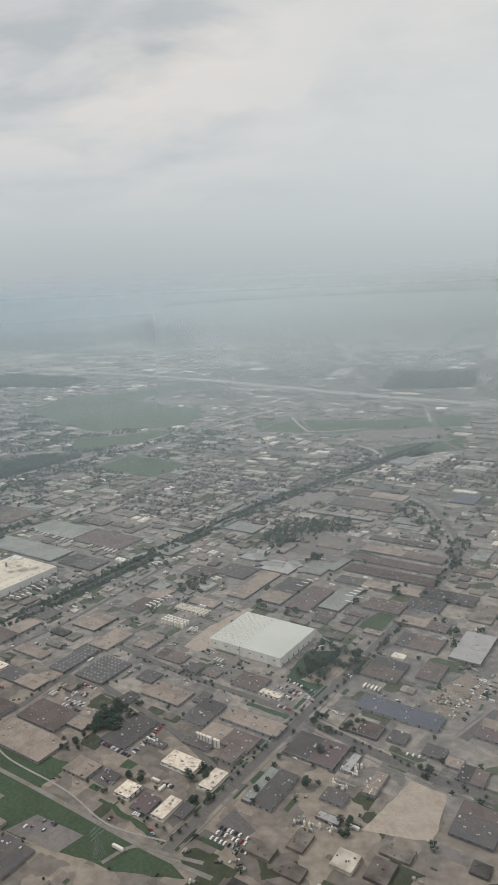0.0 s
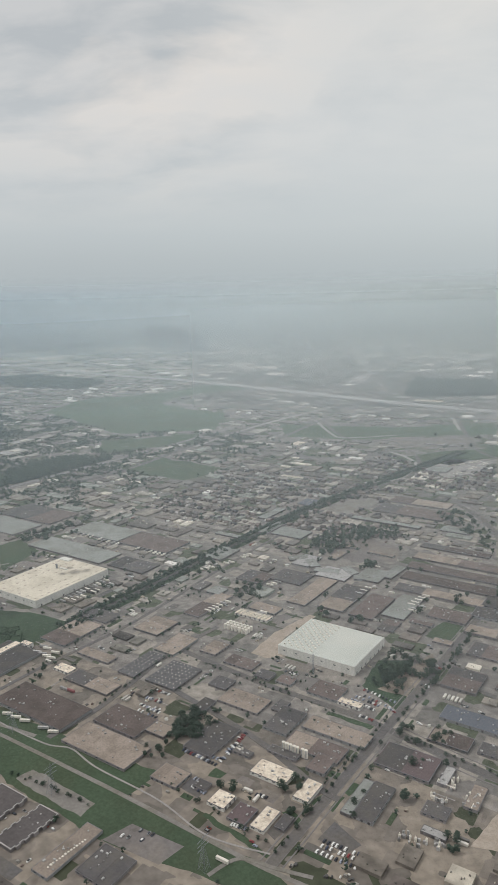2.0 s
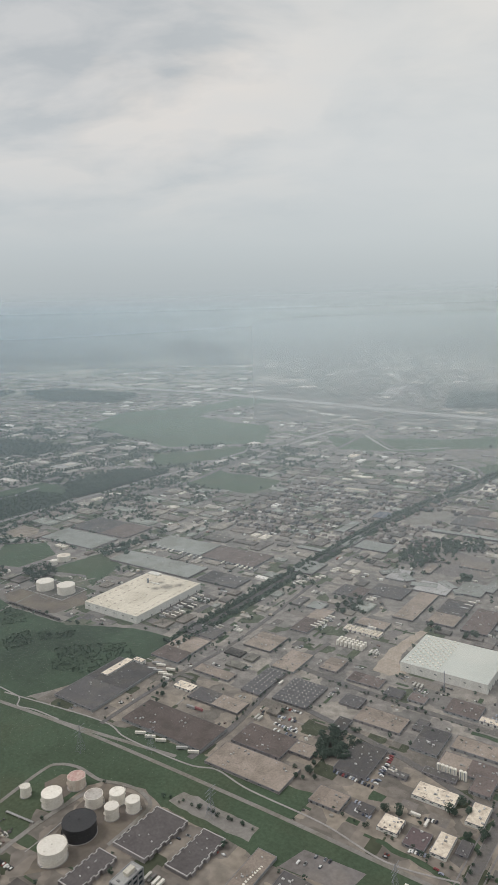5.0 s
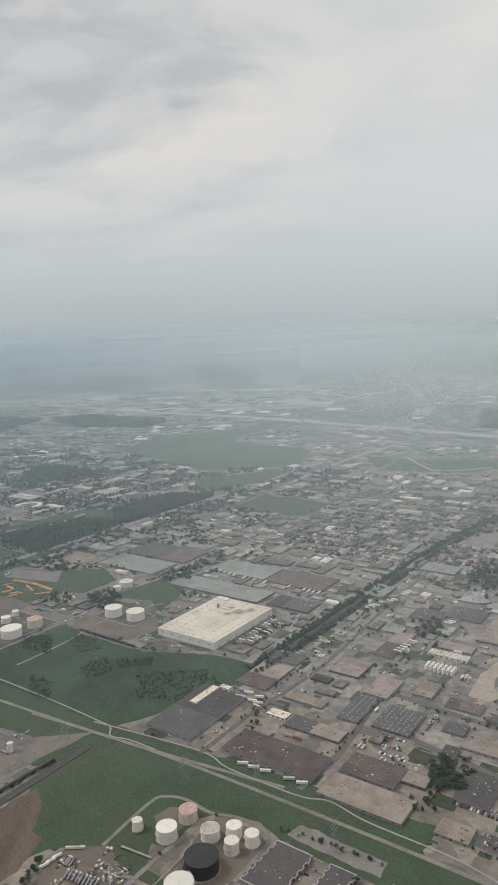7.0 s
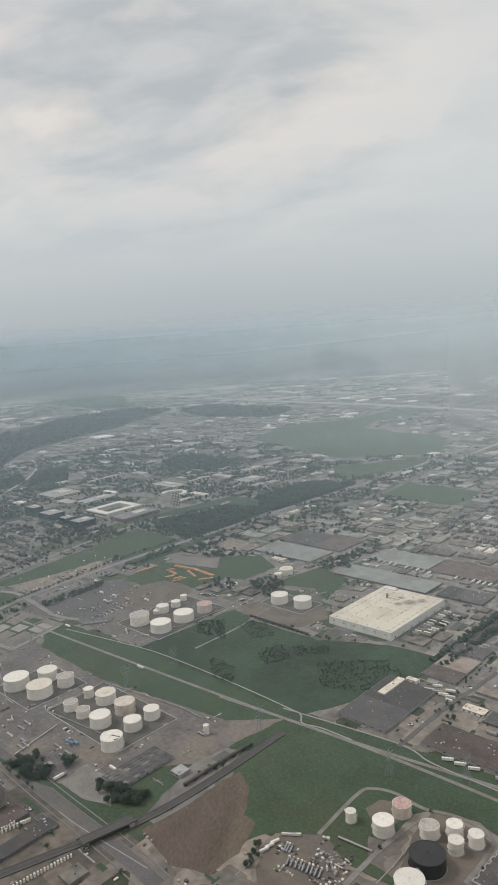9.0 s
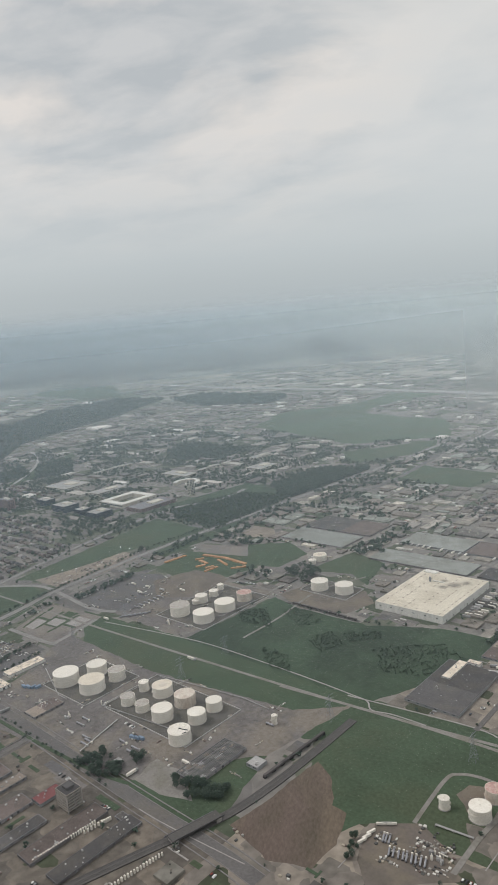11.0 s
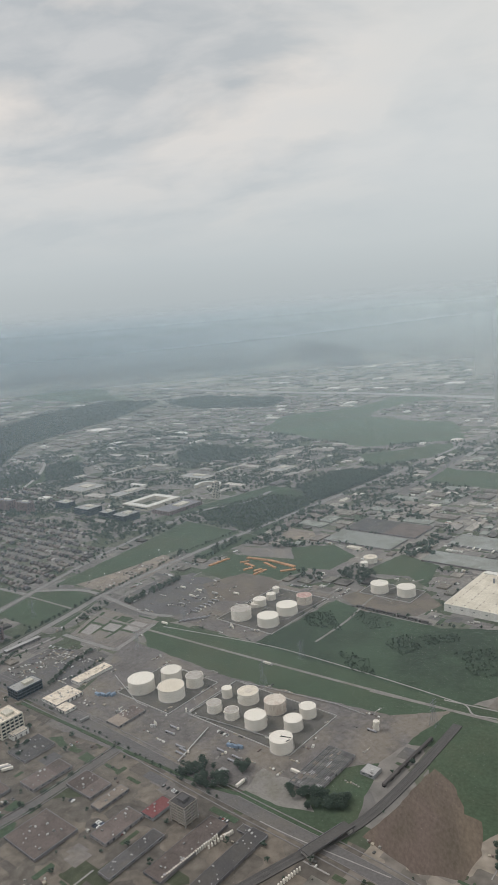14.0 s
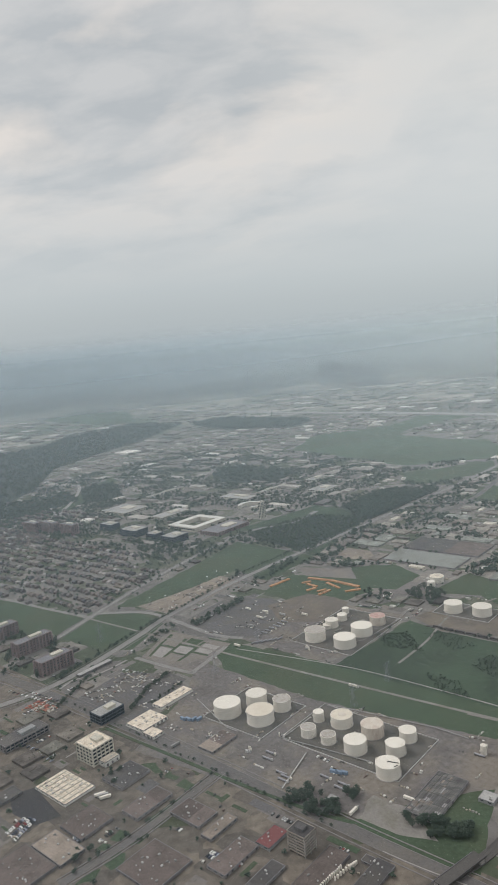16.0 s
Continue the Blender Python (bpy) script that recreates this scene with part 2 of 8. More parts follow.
FOOTWAY = surface("footway_paving", (0.19, 0.174, 0.149), 0.95, stain=0.4, coarse=0.06, fine=0.5, grain=0.2)
TAN = surface("pale_tan_earth", (0.36, 0.30, 0.222), 0.95, stain=0.5, tint=(0.24, 0.2, 0.15), coarse=0.08, fine=0.3)
DUST = surface("dusty_ground", (0.142, 0.119, 0.093), 0.95, stain=0.5, tint=(0.095, 0.087, 0.066), coarse=0.05, fine=0.4, tint2=(0.21, 0.18, 0.14), stain2=0.6, coarse2=0.03)
GRAVEL = surface("pale_gravel", (0.225, 0.205, 0.167), 0.95, stain=0.5, coarse=0.05, fine=0.4, grain=0.2, tint2=(0.15, 0.142, 0.11), stain2=0.6, coarse2=0.04)
DIRT = surface("bare_brown_earth", (0.118, 0.088, 0.066), 0.95, stain=0.75, tint=(0.075, 0.07, 0.05), coarse=0.035, fine=0.5, grain=0.25, tint2=(0.175, 0.14, 0.106), stain2=0.7, coarse2=0.02, streak=(1.0, 0.45, 1))
SAND = surface("pale_bare_ground", (0.225, 0.187, 0.142), 0.95, stain=0.7, tint=(0.135, 0.115, 0.09), coarse=0.06, fine=0.3, grain=0.25, tint2=(0.33, 0.285, 0.225), stain2=0.7, coarse2=0.04)
GRASS = surface("mown_grass", (0.060, 0.085, 0.047), 0.95, stain=0.6, tint=(0.042, 0.056, 0.036), coarse=0.025, fine=0.35, grain=0.25, bump=0.3, tint2=(0.082, 0.092, 0.058), stain2=0.6, coarse2=0.009)
MEADOW = surface("rough_meadow", (0.052, 0.077, 0.043), 0.95, stain=0.7, tint=(0.035, 0.048, 0.033), coarse=0.02, fine=0.16, grain=0.25, bump=0.4, tint2=(0.030, 0.043, 0.032), stain2=0.8, coarse2=0.011)
# dark green fill for gaps between trees, their shade put into the colour
WOODFLOOR = surface("woodland_floor_painted_shade", (0.036, 0.048, 0.036), 0.95, stain=0.4, coarse=0.03)
FIELD = surface("far_field_grass", (0.07, 0.102, 0.058), 0.95, stain=0.5, tint=(0.095, 0.104, 0.07), coarse=0.008, fine=0.05, tint2=(0.055, 0.072, 0.045), stain2=0.6, coarse2=0.004, streak=(0.35, 1, 1))
BALLAST = surface("rail_ballast", (0.098, 0.09, 0.076), 0.95, stain=0.3, coarse=0.1)
CONCRETE = surface("pale_concrete", (0.295, 0.27, 0.225), 0.9, stain=0.4, coarse=0.1, grain=0.2)
PALEWAY = surface("pale_motorway_paving", (0.30, 0.285, 0.24), 0.9, stain=0.3, coarse=0.02)
ORANGE = surface("orange_timber", (0.43, 0.235, 0.11), 0.8, stain=0.3, coarse=0.2, spread=0.2)
BLUEBOX = surface("blue_container", (0.19, 0.245, 0.285), 0.6, stain=0.2, spread=0.2)
CARPAINT = palette("car_paint", [(0.0, (0.72, 0.72, 0.71)), (0.38, (0.30, 0.31, 0.32)), (0.6, (0.045, 0.047, 0.05)), (0.84, (0.07, 0.08, 0.10)), (0.95, (0.22, 0.06, 0.05))], 0.3, grain=0.02)
HOUSES = palette("house_mix", [(0.0, (0.15, 0.134, 0.132)), (0.3, (0.215, 0.185, 0.175)), (0.55, (0.105, 0.104, 0.112)), (0.75, (0.18, 0.172, 0.178)), (0.9, (0.38, 0.36, 0.35))])
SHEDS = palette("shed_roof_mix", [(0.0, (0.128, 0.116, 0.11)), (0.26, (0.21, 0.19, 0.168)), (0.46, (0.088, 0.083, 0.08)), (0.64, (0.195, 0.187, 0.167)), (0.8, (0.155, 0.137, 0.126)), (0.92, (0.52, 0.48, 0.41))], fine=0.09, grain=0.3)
# farther roofs paler: partly real pale roofs, partly haze put into the colour
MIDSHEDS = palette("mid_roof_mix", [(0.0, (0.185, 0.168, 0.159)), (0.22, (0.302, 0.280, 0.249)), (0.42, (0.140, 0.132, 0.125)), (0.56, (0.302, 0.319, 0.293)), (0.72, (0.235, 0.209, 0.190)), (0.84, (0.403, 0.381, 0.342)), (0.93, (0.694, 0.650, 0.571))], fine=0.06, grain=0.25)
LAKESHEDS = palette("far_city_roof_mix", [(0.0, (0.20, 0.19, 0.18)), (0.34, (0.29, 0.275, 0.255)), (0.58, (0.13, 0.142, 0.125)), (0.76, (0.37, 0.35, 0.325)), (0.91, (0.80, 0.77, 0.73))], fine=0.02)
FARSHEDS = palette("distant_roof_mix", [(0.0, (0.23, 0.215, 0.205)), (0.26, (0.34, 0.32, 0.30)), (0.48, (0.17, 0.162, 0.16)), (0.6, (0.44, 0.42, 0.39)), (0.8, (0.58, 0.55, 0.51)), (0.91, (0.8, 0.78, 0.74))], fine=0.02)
GROUND = palette("city_ground", [(0.0, (0.205, 0.195, 0.185)), (0.34, (0.168, 0.16, 0.156)), (0.50, (0.235, 0.22, 0.205)), (0.64, (0.08, 0.098, 0.068)), (0.84, (0.13, 0.138, 0.108))], parcels=34.0, fine=0.08, grain=0.16)

# ---- the far country: past a few kilometres the land climbs gently to a distant rim ----
MIDWAY, LEVEL, RIM = (-300.0, 25.0, 352.0), 3600.0, 1080.0


def drawn_in(d):
    """How far out a place at distance d stands: level land to start with, then closer and closer rows towards the rim."""
    return d if d <= LEVEL else LEVEL + RIM * (1 - math.exp((LEVEL - d) / RIM))


def afar(x, y, z=0.0):
    """A place of the plan on the climbing land."""
    dx, dy = x - MIDWAY[0], y - MIDWAY[1]
    d = math.hypot(dx, dy)
    k = drawn_in(d) / d if d > LEVEL else 1.0
    return MIDWAY[0] + dx * k, MIDWAY[1] + dy * k, MIDWAY[2] + (z - MIDWAY[2]) * k


def scale_at(x, y):
    d = math.hypot(x - MIDWAY[0], y - MIDWAY[1])
    return drawn_in(d) / d


# ---- mesh helpers ----


class Shape:
    """Collects boxes and turned forms into one mesh."""

    def __init__(self):
        self.v, self.f = [], []

    def add(self, verts, faces):
        n = len(self.v)
        self.v += verts
        self.f += [tuple(i + n for i in face) for face in faces]
        return self

    def box(self, x, y, z0, w, d, h, turn=0.0, taper=1.0, bottom=False):
        c, s = math.cos(radians(turn)), math.sin(radians(turn))
        pts = []
        for z, k in ((z0, 1.0), (z0 + h, taper)):
            for a, b in ((-1, -1), (1, -1), (1, 1), (-1, 1)):
                p, q = a * w / 2 * k, b * d / 2 * k
                pts.append((x + p * c - q * s, y + p * s + q * c, z))
        faces = [(4, 5, 6, 7), (0, 1, 5, 4), (1, 2, 6, 5), (2, 3, 7, 6), (3, 0, 4, 7)]
        return self.add(pts, faces + ([(3, 2, 1, 0)] if bottom else []))

    def tube(self, x, y, z0, r0, r1, h, n=16, cap=True):
        pts = []
        for z, r in ((z0, r0), (z0 + h, r1)):
            for i in range(n):
                a = math.tau * i / n
                pts.append((x + r * math.cos(a), y + r * math.sin(a), z))
        faces = [(i, (i + 1) % n, n + (i + 1) % n, n + i) for i in range(n)]
        return self.add(pts, faces + ([tuple(range(n, 2 * n))] if cap else []))

    def ring(self, x, y, z0, r0, r1, h, n=40):
        """A flat-topped hoop between two radii."""
        pts = []
        for r, z in ((r1, z0), (r1, z0 + h), (r0, z0 + h), (r0, z0)):
            for i in range(n):
                a = math.tau * i / n
                pts.append((x + r * math.cos(a), y + r * math.sin(a), z))
        return self.add(pts, [(k * n + i, k * n + (i + 1) % n, ((k + 1) % 4) * n + (i + 1) % n, ((k + 1) % 4) * n + i) for k in range(4) for i in range(n)])

    def beam(self, a, b, w):
        """A square bar from a to b."""
        a, b = Vector(a), Vector(b)
        d = (b - a).normalized()
        s = d.cross(Vector((0, 0, 1)))
        s = (s if s.length > 0.01 else Vector((1, 0, 0))).normalized() * w / 2
        t = d.cross(s).normalized() * w / 2
        pts = [tuple(p + s * i + t * j) for p in (a, b) for i, j in ((-1, -1), (1, -1), (1, 1), (-1, 1))]
        return self.add(pts, [(0, 1, 5, 4), (1, 2, 6, 5), (2, 3, 7, 6), (3, 0, 4, 7), (3, 2, 1, 0), (4, 5, 6, 7)])

    def out(self):
        """The same on the climbing far land."""
        self.v = [afar(*p) for p in self.v]
        return self

    def mesh(self, name, material, smooth=False):
        me = bpy.data.meshes.new(name)
        me.from_pydata(self.v, [], self.f)
        me.materials.append(material)
        if smooth:
            me.polygons.foreach_set("use_smooth", [True] * len(me.polygons))
        me.update()
        return me


def part(name, shape, material, parent, label="", m=None, smooth=False):
    data = shape.mesh(name, material, smooth) if isinstance(shape, Shape) else shape
    ob = new(name, data)
    ob.parent = parent
    if m is not None:
        ob.matrix_basis = m
    return tagged(ob, label) if label else ob


def thing(name, m, label, category, group="", kind=""):
    ob = new(name)
    ob.empty_display_size = 1.0
    ob.matrix_world = m
    return tagged(ob, label, category, group, kind)


plots = []  # outlines of the pieces of ground that stay free of filling buildings


def inside(u, v, pts):
    odd = False
    for (a, b), (c, d) in zip(pts, pts[1:] + pts[:1]):
        if (b > v) != (d > v) and u < a + (v - b) / (d - b) * (c - a):
            odd = not odd
    return odd


def sheet(name, pts, material, z, label, category="ground", parent=None):
    """A flat piece of ground with the given outline on the grid."""
    plots.append(pts)
    s = Shape()
    if material in (GRASS, MEADOW, DIRT, SAND, FIELD, WOODFLOOR, DUST, YARD, GRAVEL, TAN):
        # a worn, uneven outline
        rim = []
        for (a, b), (e, f) in zip(pts, pts[1:] + pts[:1]):
            n = max(1, min(60, int(math.hypot(e - a, f - b) / 6)))
            for i in range(n):
                p, q = a + (e - a) * i / n, b + (f - b) * i / n
                k = 1.0 if name != "far_field" else 6.0
                rim.append((p + k * 2.6 * noise.noise(Vector((p * 0.09 / k, q * 0.09 / k, 1.0))), q + k * 2.6 * noise.noise(Vector((p * 0.09 / k, q * 0.09 / k, 5.0)))))
        pts = rim
    s.add([afar(*at(u, v), z) for u, v in pts], [tuple(range(len(pts)))])
    bm = bmesh.new()
    vs = [bm.verts.new(p) for p in s.v]
    bm.faces.new(vs)
    bmesh.ops.recalc_face_normals(bm, faces=bm.faces)
    for f in bm.faces:
        if f.normal.z < 0:
            f.normal_flip()
    me = bpy.data.meshes.new(name)
    bm.to_mesh(me)
    bm.free()
    me.materials.append(material)
    return tagged(new(name, me), label, category, kind="structure")


def ribbon(pts, width, z0, z1, shift=0.0):
    """A strip along a line of grid points, with its top at z1 and sides down to z0."""
    s = Shape()
    way = [Vector(at(u, v)) for u, v in pts]
    rows = []
    for i, p in enumerate(way):
        d = (way[min(i + 1, len(way) - 1)] - way[max(i - 1, 0)]).normalized()
        n = Vector((-d.y, d.x))
        rows.append((p + n * (shift + width / 2), p + n * (shift - width / 2)))
    for a, b in rows:
        s.v += [(a.x, a.y, z0), (a.x, a.y, z1), (b.x, b.y, z1), (b.x, b.y, z0)]
    for i in range(len(rows) - 1):
        for k in range(3):
            s.f.append((4 * i + k, 4 * i + k + 1, 4 * i + 4 + k + 1, 4 * i + 4 + k))
    return s.out()


def curve_of(pts, steps=6):
    """A smooth line through the points."""
    res = []
    for i in range(len(pts) - 1):
        p0, p1, p2, p3 = (Vector(pts[max(0, min(len(pts) - 1, i + k))]) for k in (-1, 0, 1, 2))
        for j in range(steps):
            t = j / steps
            q = 0.5 * (2 * p1 + (p2 - p0) * t + (2 * p0 - 5 * p1 + 4 * p2 - p3) * t * t + (3 * p1 - p0 - 3 * p2 + p3) * t ** 3)
            res.append((q.x, q.y))
    return res + [tuple(pts[-1])]


taken = []  # footprints on the grid: u0, v0, u1, v1
cells = {}  # the same footprints by hundred-metre square


def claim(u, v, w, d, pad=4.0):
    t = (u - w / 2 - pad, v - d / 2 - pad, u + w / 2 + pad, v + d / 2 + pad)
    taken.append(t)
    for i in range(int(t[0] // 100), int(t[2] // 100) + 1):
        for j in range(int(t[1] // 100), int(t[3] // 100) + 1):
            cells.setdefault((i, j), []).append(t)


def near(a, b, c, e):
    """The footprints in the squares that a rectangle touches."""
    return [t for i in range(int(a // 100), int(c // 100) + 1) for j in range(int(b // 100), int(e // 100) + 1) for t in cells.get((i, j), ())]


def free(u, v, w, d):
    a, b, c, e = u - w / 2, v - d / 2, u + w / 2, v + d / 2
    if any(inside(p, q, plot) for plot in plots for p, q in ((u, v), (a, b), (c, b), (c, e), (a, e))):
        return False
    return all(c < t[0] or a > t[2] or e < t[1] or b > t[3] for t in near(a, b, c, e))


def in_view(u, v):
    """Whether a place lies in the wedge of country that the flight overlooks."""
    x, y = at(u, v)
    return 330 < y and math.hypot(x + 300, y) < 4400 and -700 - 0.64 * y < x < 160 + 0.42 * y


road_number = [0]


def road(pts, width, label, verge=0.0, material=ROADWAY, z=0.10, smooth=True, mark=False):
    pts = curve_of(pts) if smooth and len(pts) > 2 else pts
    road_number[0] += 1
    z += 0.008 * road_number[0]
    ob = new(f"road_{road_number[0]}", ribbon(pts, width, -0.2, z).mesh("road", material))
    tagged(ob, label, "road", kind="structure")
    if verge:
        for side in (-1, 1):
            part("kerb", ribbon(pts, 0.5, -0.2, z + 0.10, side * (width / 2 + 0.25)), FOOTWAY, ob)
            part("footway", ribbon(pts, 1.0, -0.2, z + 0.11, side * (width / 2 + 0.5 + verge)), FOOTWAY, ob)
    if mark:
        part("centre_line", ribbon(pts, 0.5, z - 0.05, z + 0.02), PARAPET, ob)
    for (a, b), (c, d) in zip(pts, pts[1:]):
        n = max(1, int(math.hypot(c - a, d - b) / 12))
        for i in range(n + 1):
            claim(a + (c - a) * i / n, b + (d - b) * i / n, width + 2 * verge, width + 2 * verge, 2.0)
    return ob


# ---- ground ----


SHORE = [(-14000, 9600), (-5200, 8950), (-3900, 8850), (-2900, 8750), (-2450, 9500), (-2150, 10900), (-1650, 12400), (-1150, 14300), (-650, 16300), (300, 17300), (5000, 18200), (16000, 20500)]


def on_land(x, y):
    """Whether a place lies on the near side of the lake shore."""
    return any(a <= x < c and y < b + (d - b) * (x - a) / (c - a) - 60 for (a, b), (c, d) in zip(SHORE, SHORE[1:]))


def shore_at(a):
    """The distance of the shore on a heading; far off where there is no lake."""
    for k in range(80, 400):
        x, y = MIDWAY[0] + 50.0 * k * math.sin(a), MIDWAY[1] + 50.0 * k * math.cos(a)
        if y > 0 and -14000 < x < 16000 and not on_land(x, y):
            return 50.0 * k
    return 20000.0


TURNS = 360
heads = [math.tau * i / TURNS for i in range(TURNS)]
land = Shape().add([(MIDWAY[0] + LEVEL * math.sin(a), MIDWAY[1] + LEVEL * math.cos(a), 0.0) for a in heads], [tuple(range(TURNS - 1, -1, -1))])
shores = [shore_at(a) for a in heads]
shores = [(shores[i - 1] + shores[i] + shores[(i + 1) % TURNS]) / 3 for i in range(TURNS)]


def belt(reach, rows):
    """A belt of far land round the plan between two distances on each heading, with the plan's kilometres as its coordinates."""
    s, plan_of = Shape(), []
    for k in range(rows + 1):
        for a, (r0, r1) in zip(heads, reach):
            d = r0 * (r1 / r0) ** (k / rows)
            x, y = MIDWAY[0] + d * math.sin(a), MIDWAY[1] + d * math.cos(a)
            s.v.append(afar(x, y))
            plan_of.append((x / 1000, y / 1000))
    s.f = [(TURNS * k + i, TURNS * k + TURNS + i, TURNS * k + TURNS + (i + 1) % TURNS, TURNS * k + (i + 1) % TURNS)[::-1] for k in range(rows) for i in range(TURNS)]
    return s, plan_of


def with_plan(me, plan_of):
    uv = me.uv_layers.new(name="plan")
    uv.data.foreach_set("uv", [q for loop in me.loops for q in plan_of[loop.vertex_index]])
    return me


ground = new("ground", land.mesh("ground", GROUND))
tagged(ground, "flat city ground of paved lots and grass plots", "ground", kind="structure")

CITY = palette("industrial_ground", [(0.0, (0.235, 0.209, 0.184)), (0.22, (0.200, 0.180, 0.162)), (0.45, (0.264, 0.234, 0.202)), (0.62, (0.170, 0.155, 0.139)), (0.76, (0.294, 0.258, 0.218)), (0.9, (0.068, 0.078, 0.052))], parcels=17.0, fine=0.12, grain=0.18)
DARKCITY = palette("brown_industrial_ground", [(0.0, (0.164, 0.145, 0.126)), (0.25, (0.140, 0.125, 0.110)), (0.5, (0.180, 0.157, 0.135)), (0.68, (0.123, 0.111, 0.100)), (0.82, (0.197, 0.171, 0.145)), (0.95, (0.074, 0.085, 0.055))], parcels=19.0, fine=0.12, grain=0.22)
PALECITY = palette("pale_industrial_ground", [(0.0, (0.257, 0.241, 0.227)), (0.25, (0.217, 0.205, 0.196)), (0.48, (0.291, 0.270, 0.246)), (0.64, (0.188, 0.180, 0.171)), (0.78, (0.331, 0.306, 0.274)), (0.9, (0.097, 0.114, 0.080))], parcels=22.0, fine=0.12, grain=0.2)
for k, (u0, v0, u1, v1, mix_of) in enumerate(((-690, -200, 300, 420, CITY), (-690, 420, 300, 1150, PALECITY), (-1330, -250, -690, 96, DARKCITY), (-1100, 590, -690, 900, PALECITY))):
    tagged(new(f"ground_{k + 2}", Shape().add([(*at(u, v), 0.008) for u, v in ((u0, v0), (u1, v0), (u1, v1), (u0, v1))], [(0, 1, 2, 3)]).mesh("ground", mix_of)), "patchwork of worn paving in tan, grey and brown", "ground", kind="structure")

WATER = surface("lake_water", (0.07, 0.09, 0.10), 0.5, grain=0.1, stain=0.3, fine=0.01, coarse=0.002)


def far_ground():
    """City blocks, yards and green strips seen from far off, drawn on the plan's kilometres."""
    m = surface("far_city_ground", (0.2, 0.2, 0.2), 0.95)
    nt = m.node_tree
    uv = nt.nodes.new("ShaderNodeUVMap")
    uv.uv_map = "plan"
    mp = nt.nodes.new("ShaderNodeMapping")
    mp.inputs["Rotation"].default_value[2] = radians(-GRID)
    mp.inputs["Scale"].default_value = (0.6, 1.0, 1.0)
    nt.links.new(uv.outputs[0], mp.inputs[0])
    plots_of = nt.nodes.new("ShaderNodeTexVoronoi")
    plots_of.distance, plots_of.inputs["Scale"].default_value = "CHEBYCHEV", 9.0
    nt.links.new(mp.outputs[0], plots_of.inputs["Vector"])
    sp = nt.nodes.new("ShaderNodeSeparateColor")
    nt.links.new(plots_of.outputs["Color"], sp.inputs[0])
    # block colours raised too, to make up for thinner haze and lost sky light
    blocks = ramp_of(nt, sp.outputs[0], [(0.0, (0.17, 0.185, 0.15)), (0.35, (0.24, 0.243, 0.215)), (0.7, (0.32, 0.308, 0.28)), (1.0, (0.46, 0.43, 0.39))])
    no = nt.nodes.new("ShaderNodeTexNoise")
    no.inputs["Scale"].default_value, no.inputs["Detail"].default_value = 1.3, 7
    nt.links.new(mp.outputs[0], no.inputs["Vector"])
    mx = nt.nodes.new("ShaderNodeMix")
    mx.data_type = "RGBA"
    nt.links.new(ramp_of(nt, no.outputs["Fac"], [(0.5, (0, 0, 0)), (0.62, (1, 1, 1))]), mx.inputs[0])
    nt.links.new(blocks, mx.inputs[6])
    mx.inputs[7].default_value = (0.13, 0.16, 0.12, 1)
    nt.links.new(mx.outputs[2], nt.nodes["Principled BSDF"].inputs["Base Color"])
    return m


outer, plan_of = belt([(LEVEL, r) for r in shores], 44)
tagged(new("ground_far", with_plan(outer.mesh("ground", far_ground()), plan_of)), "far flat city of blocks, yards and green strips in haze", "ground", kind="structure")
lake, plan_of = belt([(r, 70000.0) for r in shores], 12)
tagged(new("water", lake.mesh("water", WATER)), "wide grey-blue lake fading into haze", "lake", kind="structure")

# ---- haze: pale sheets stand in for air across the distance, last one behind everything ----


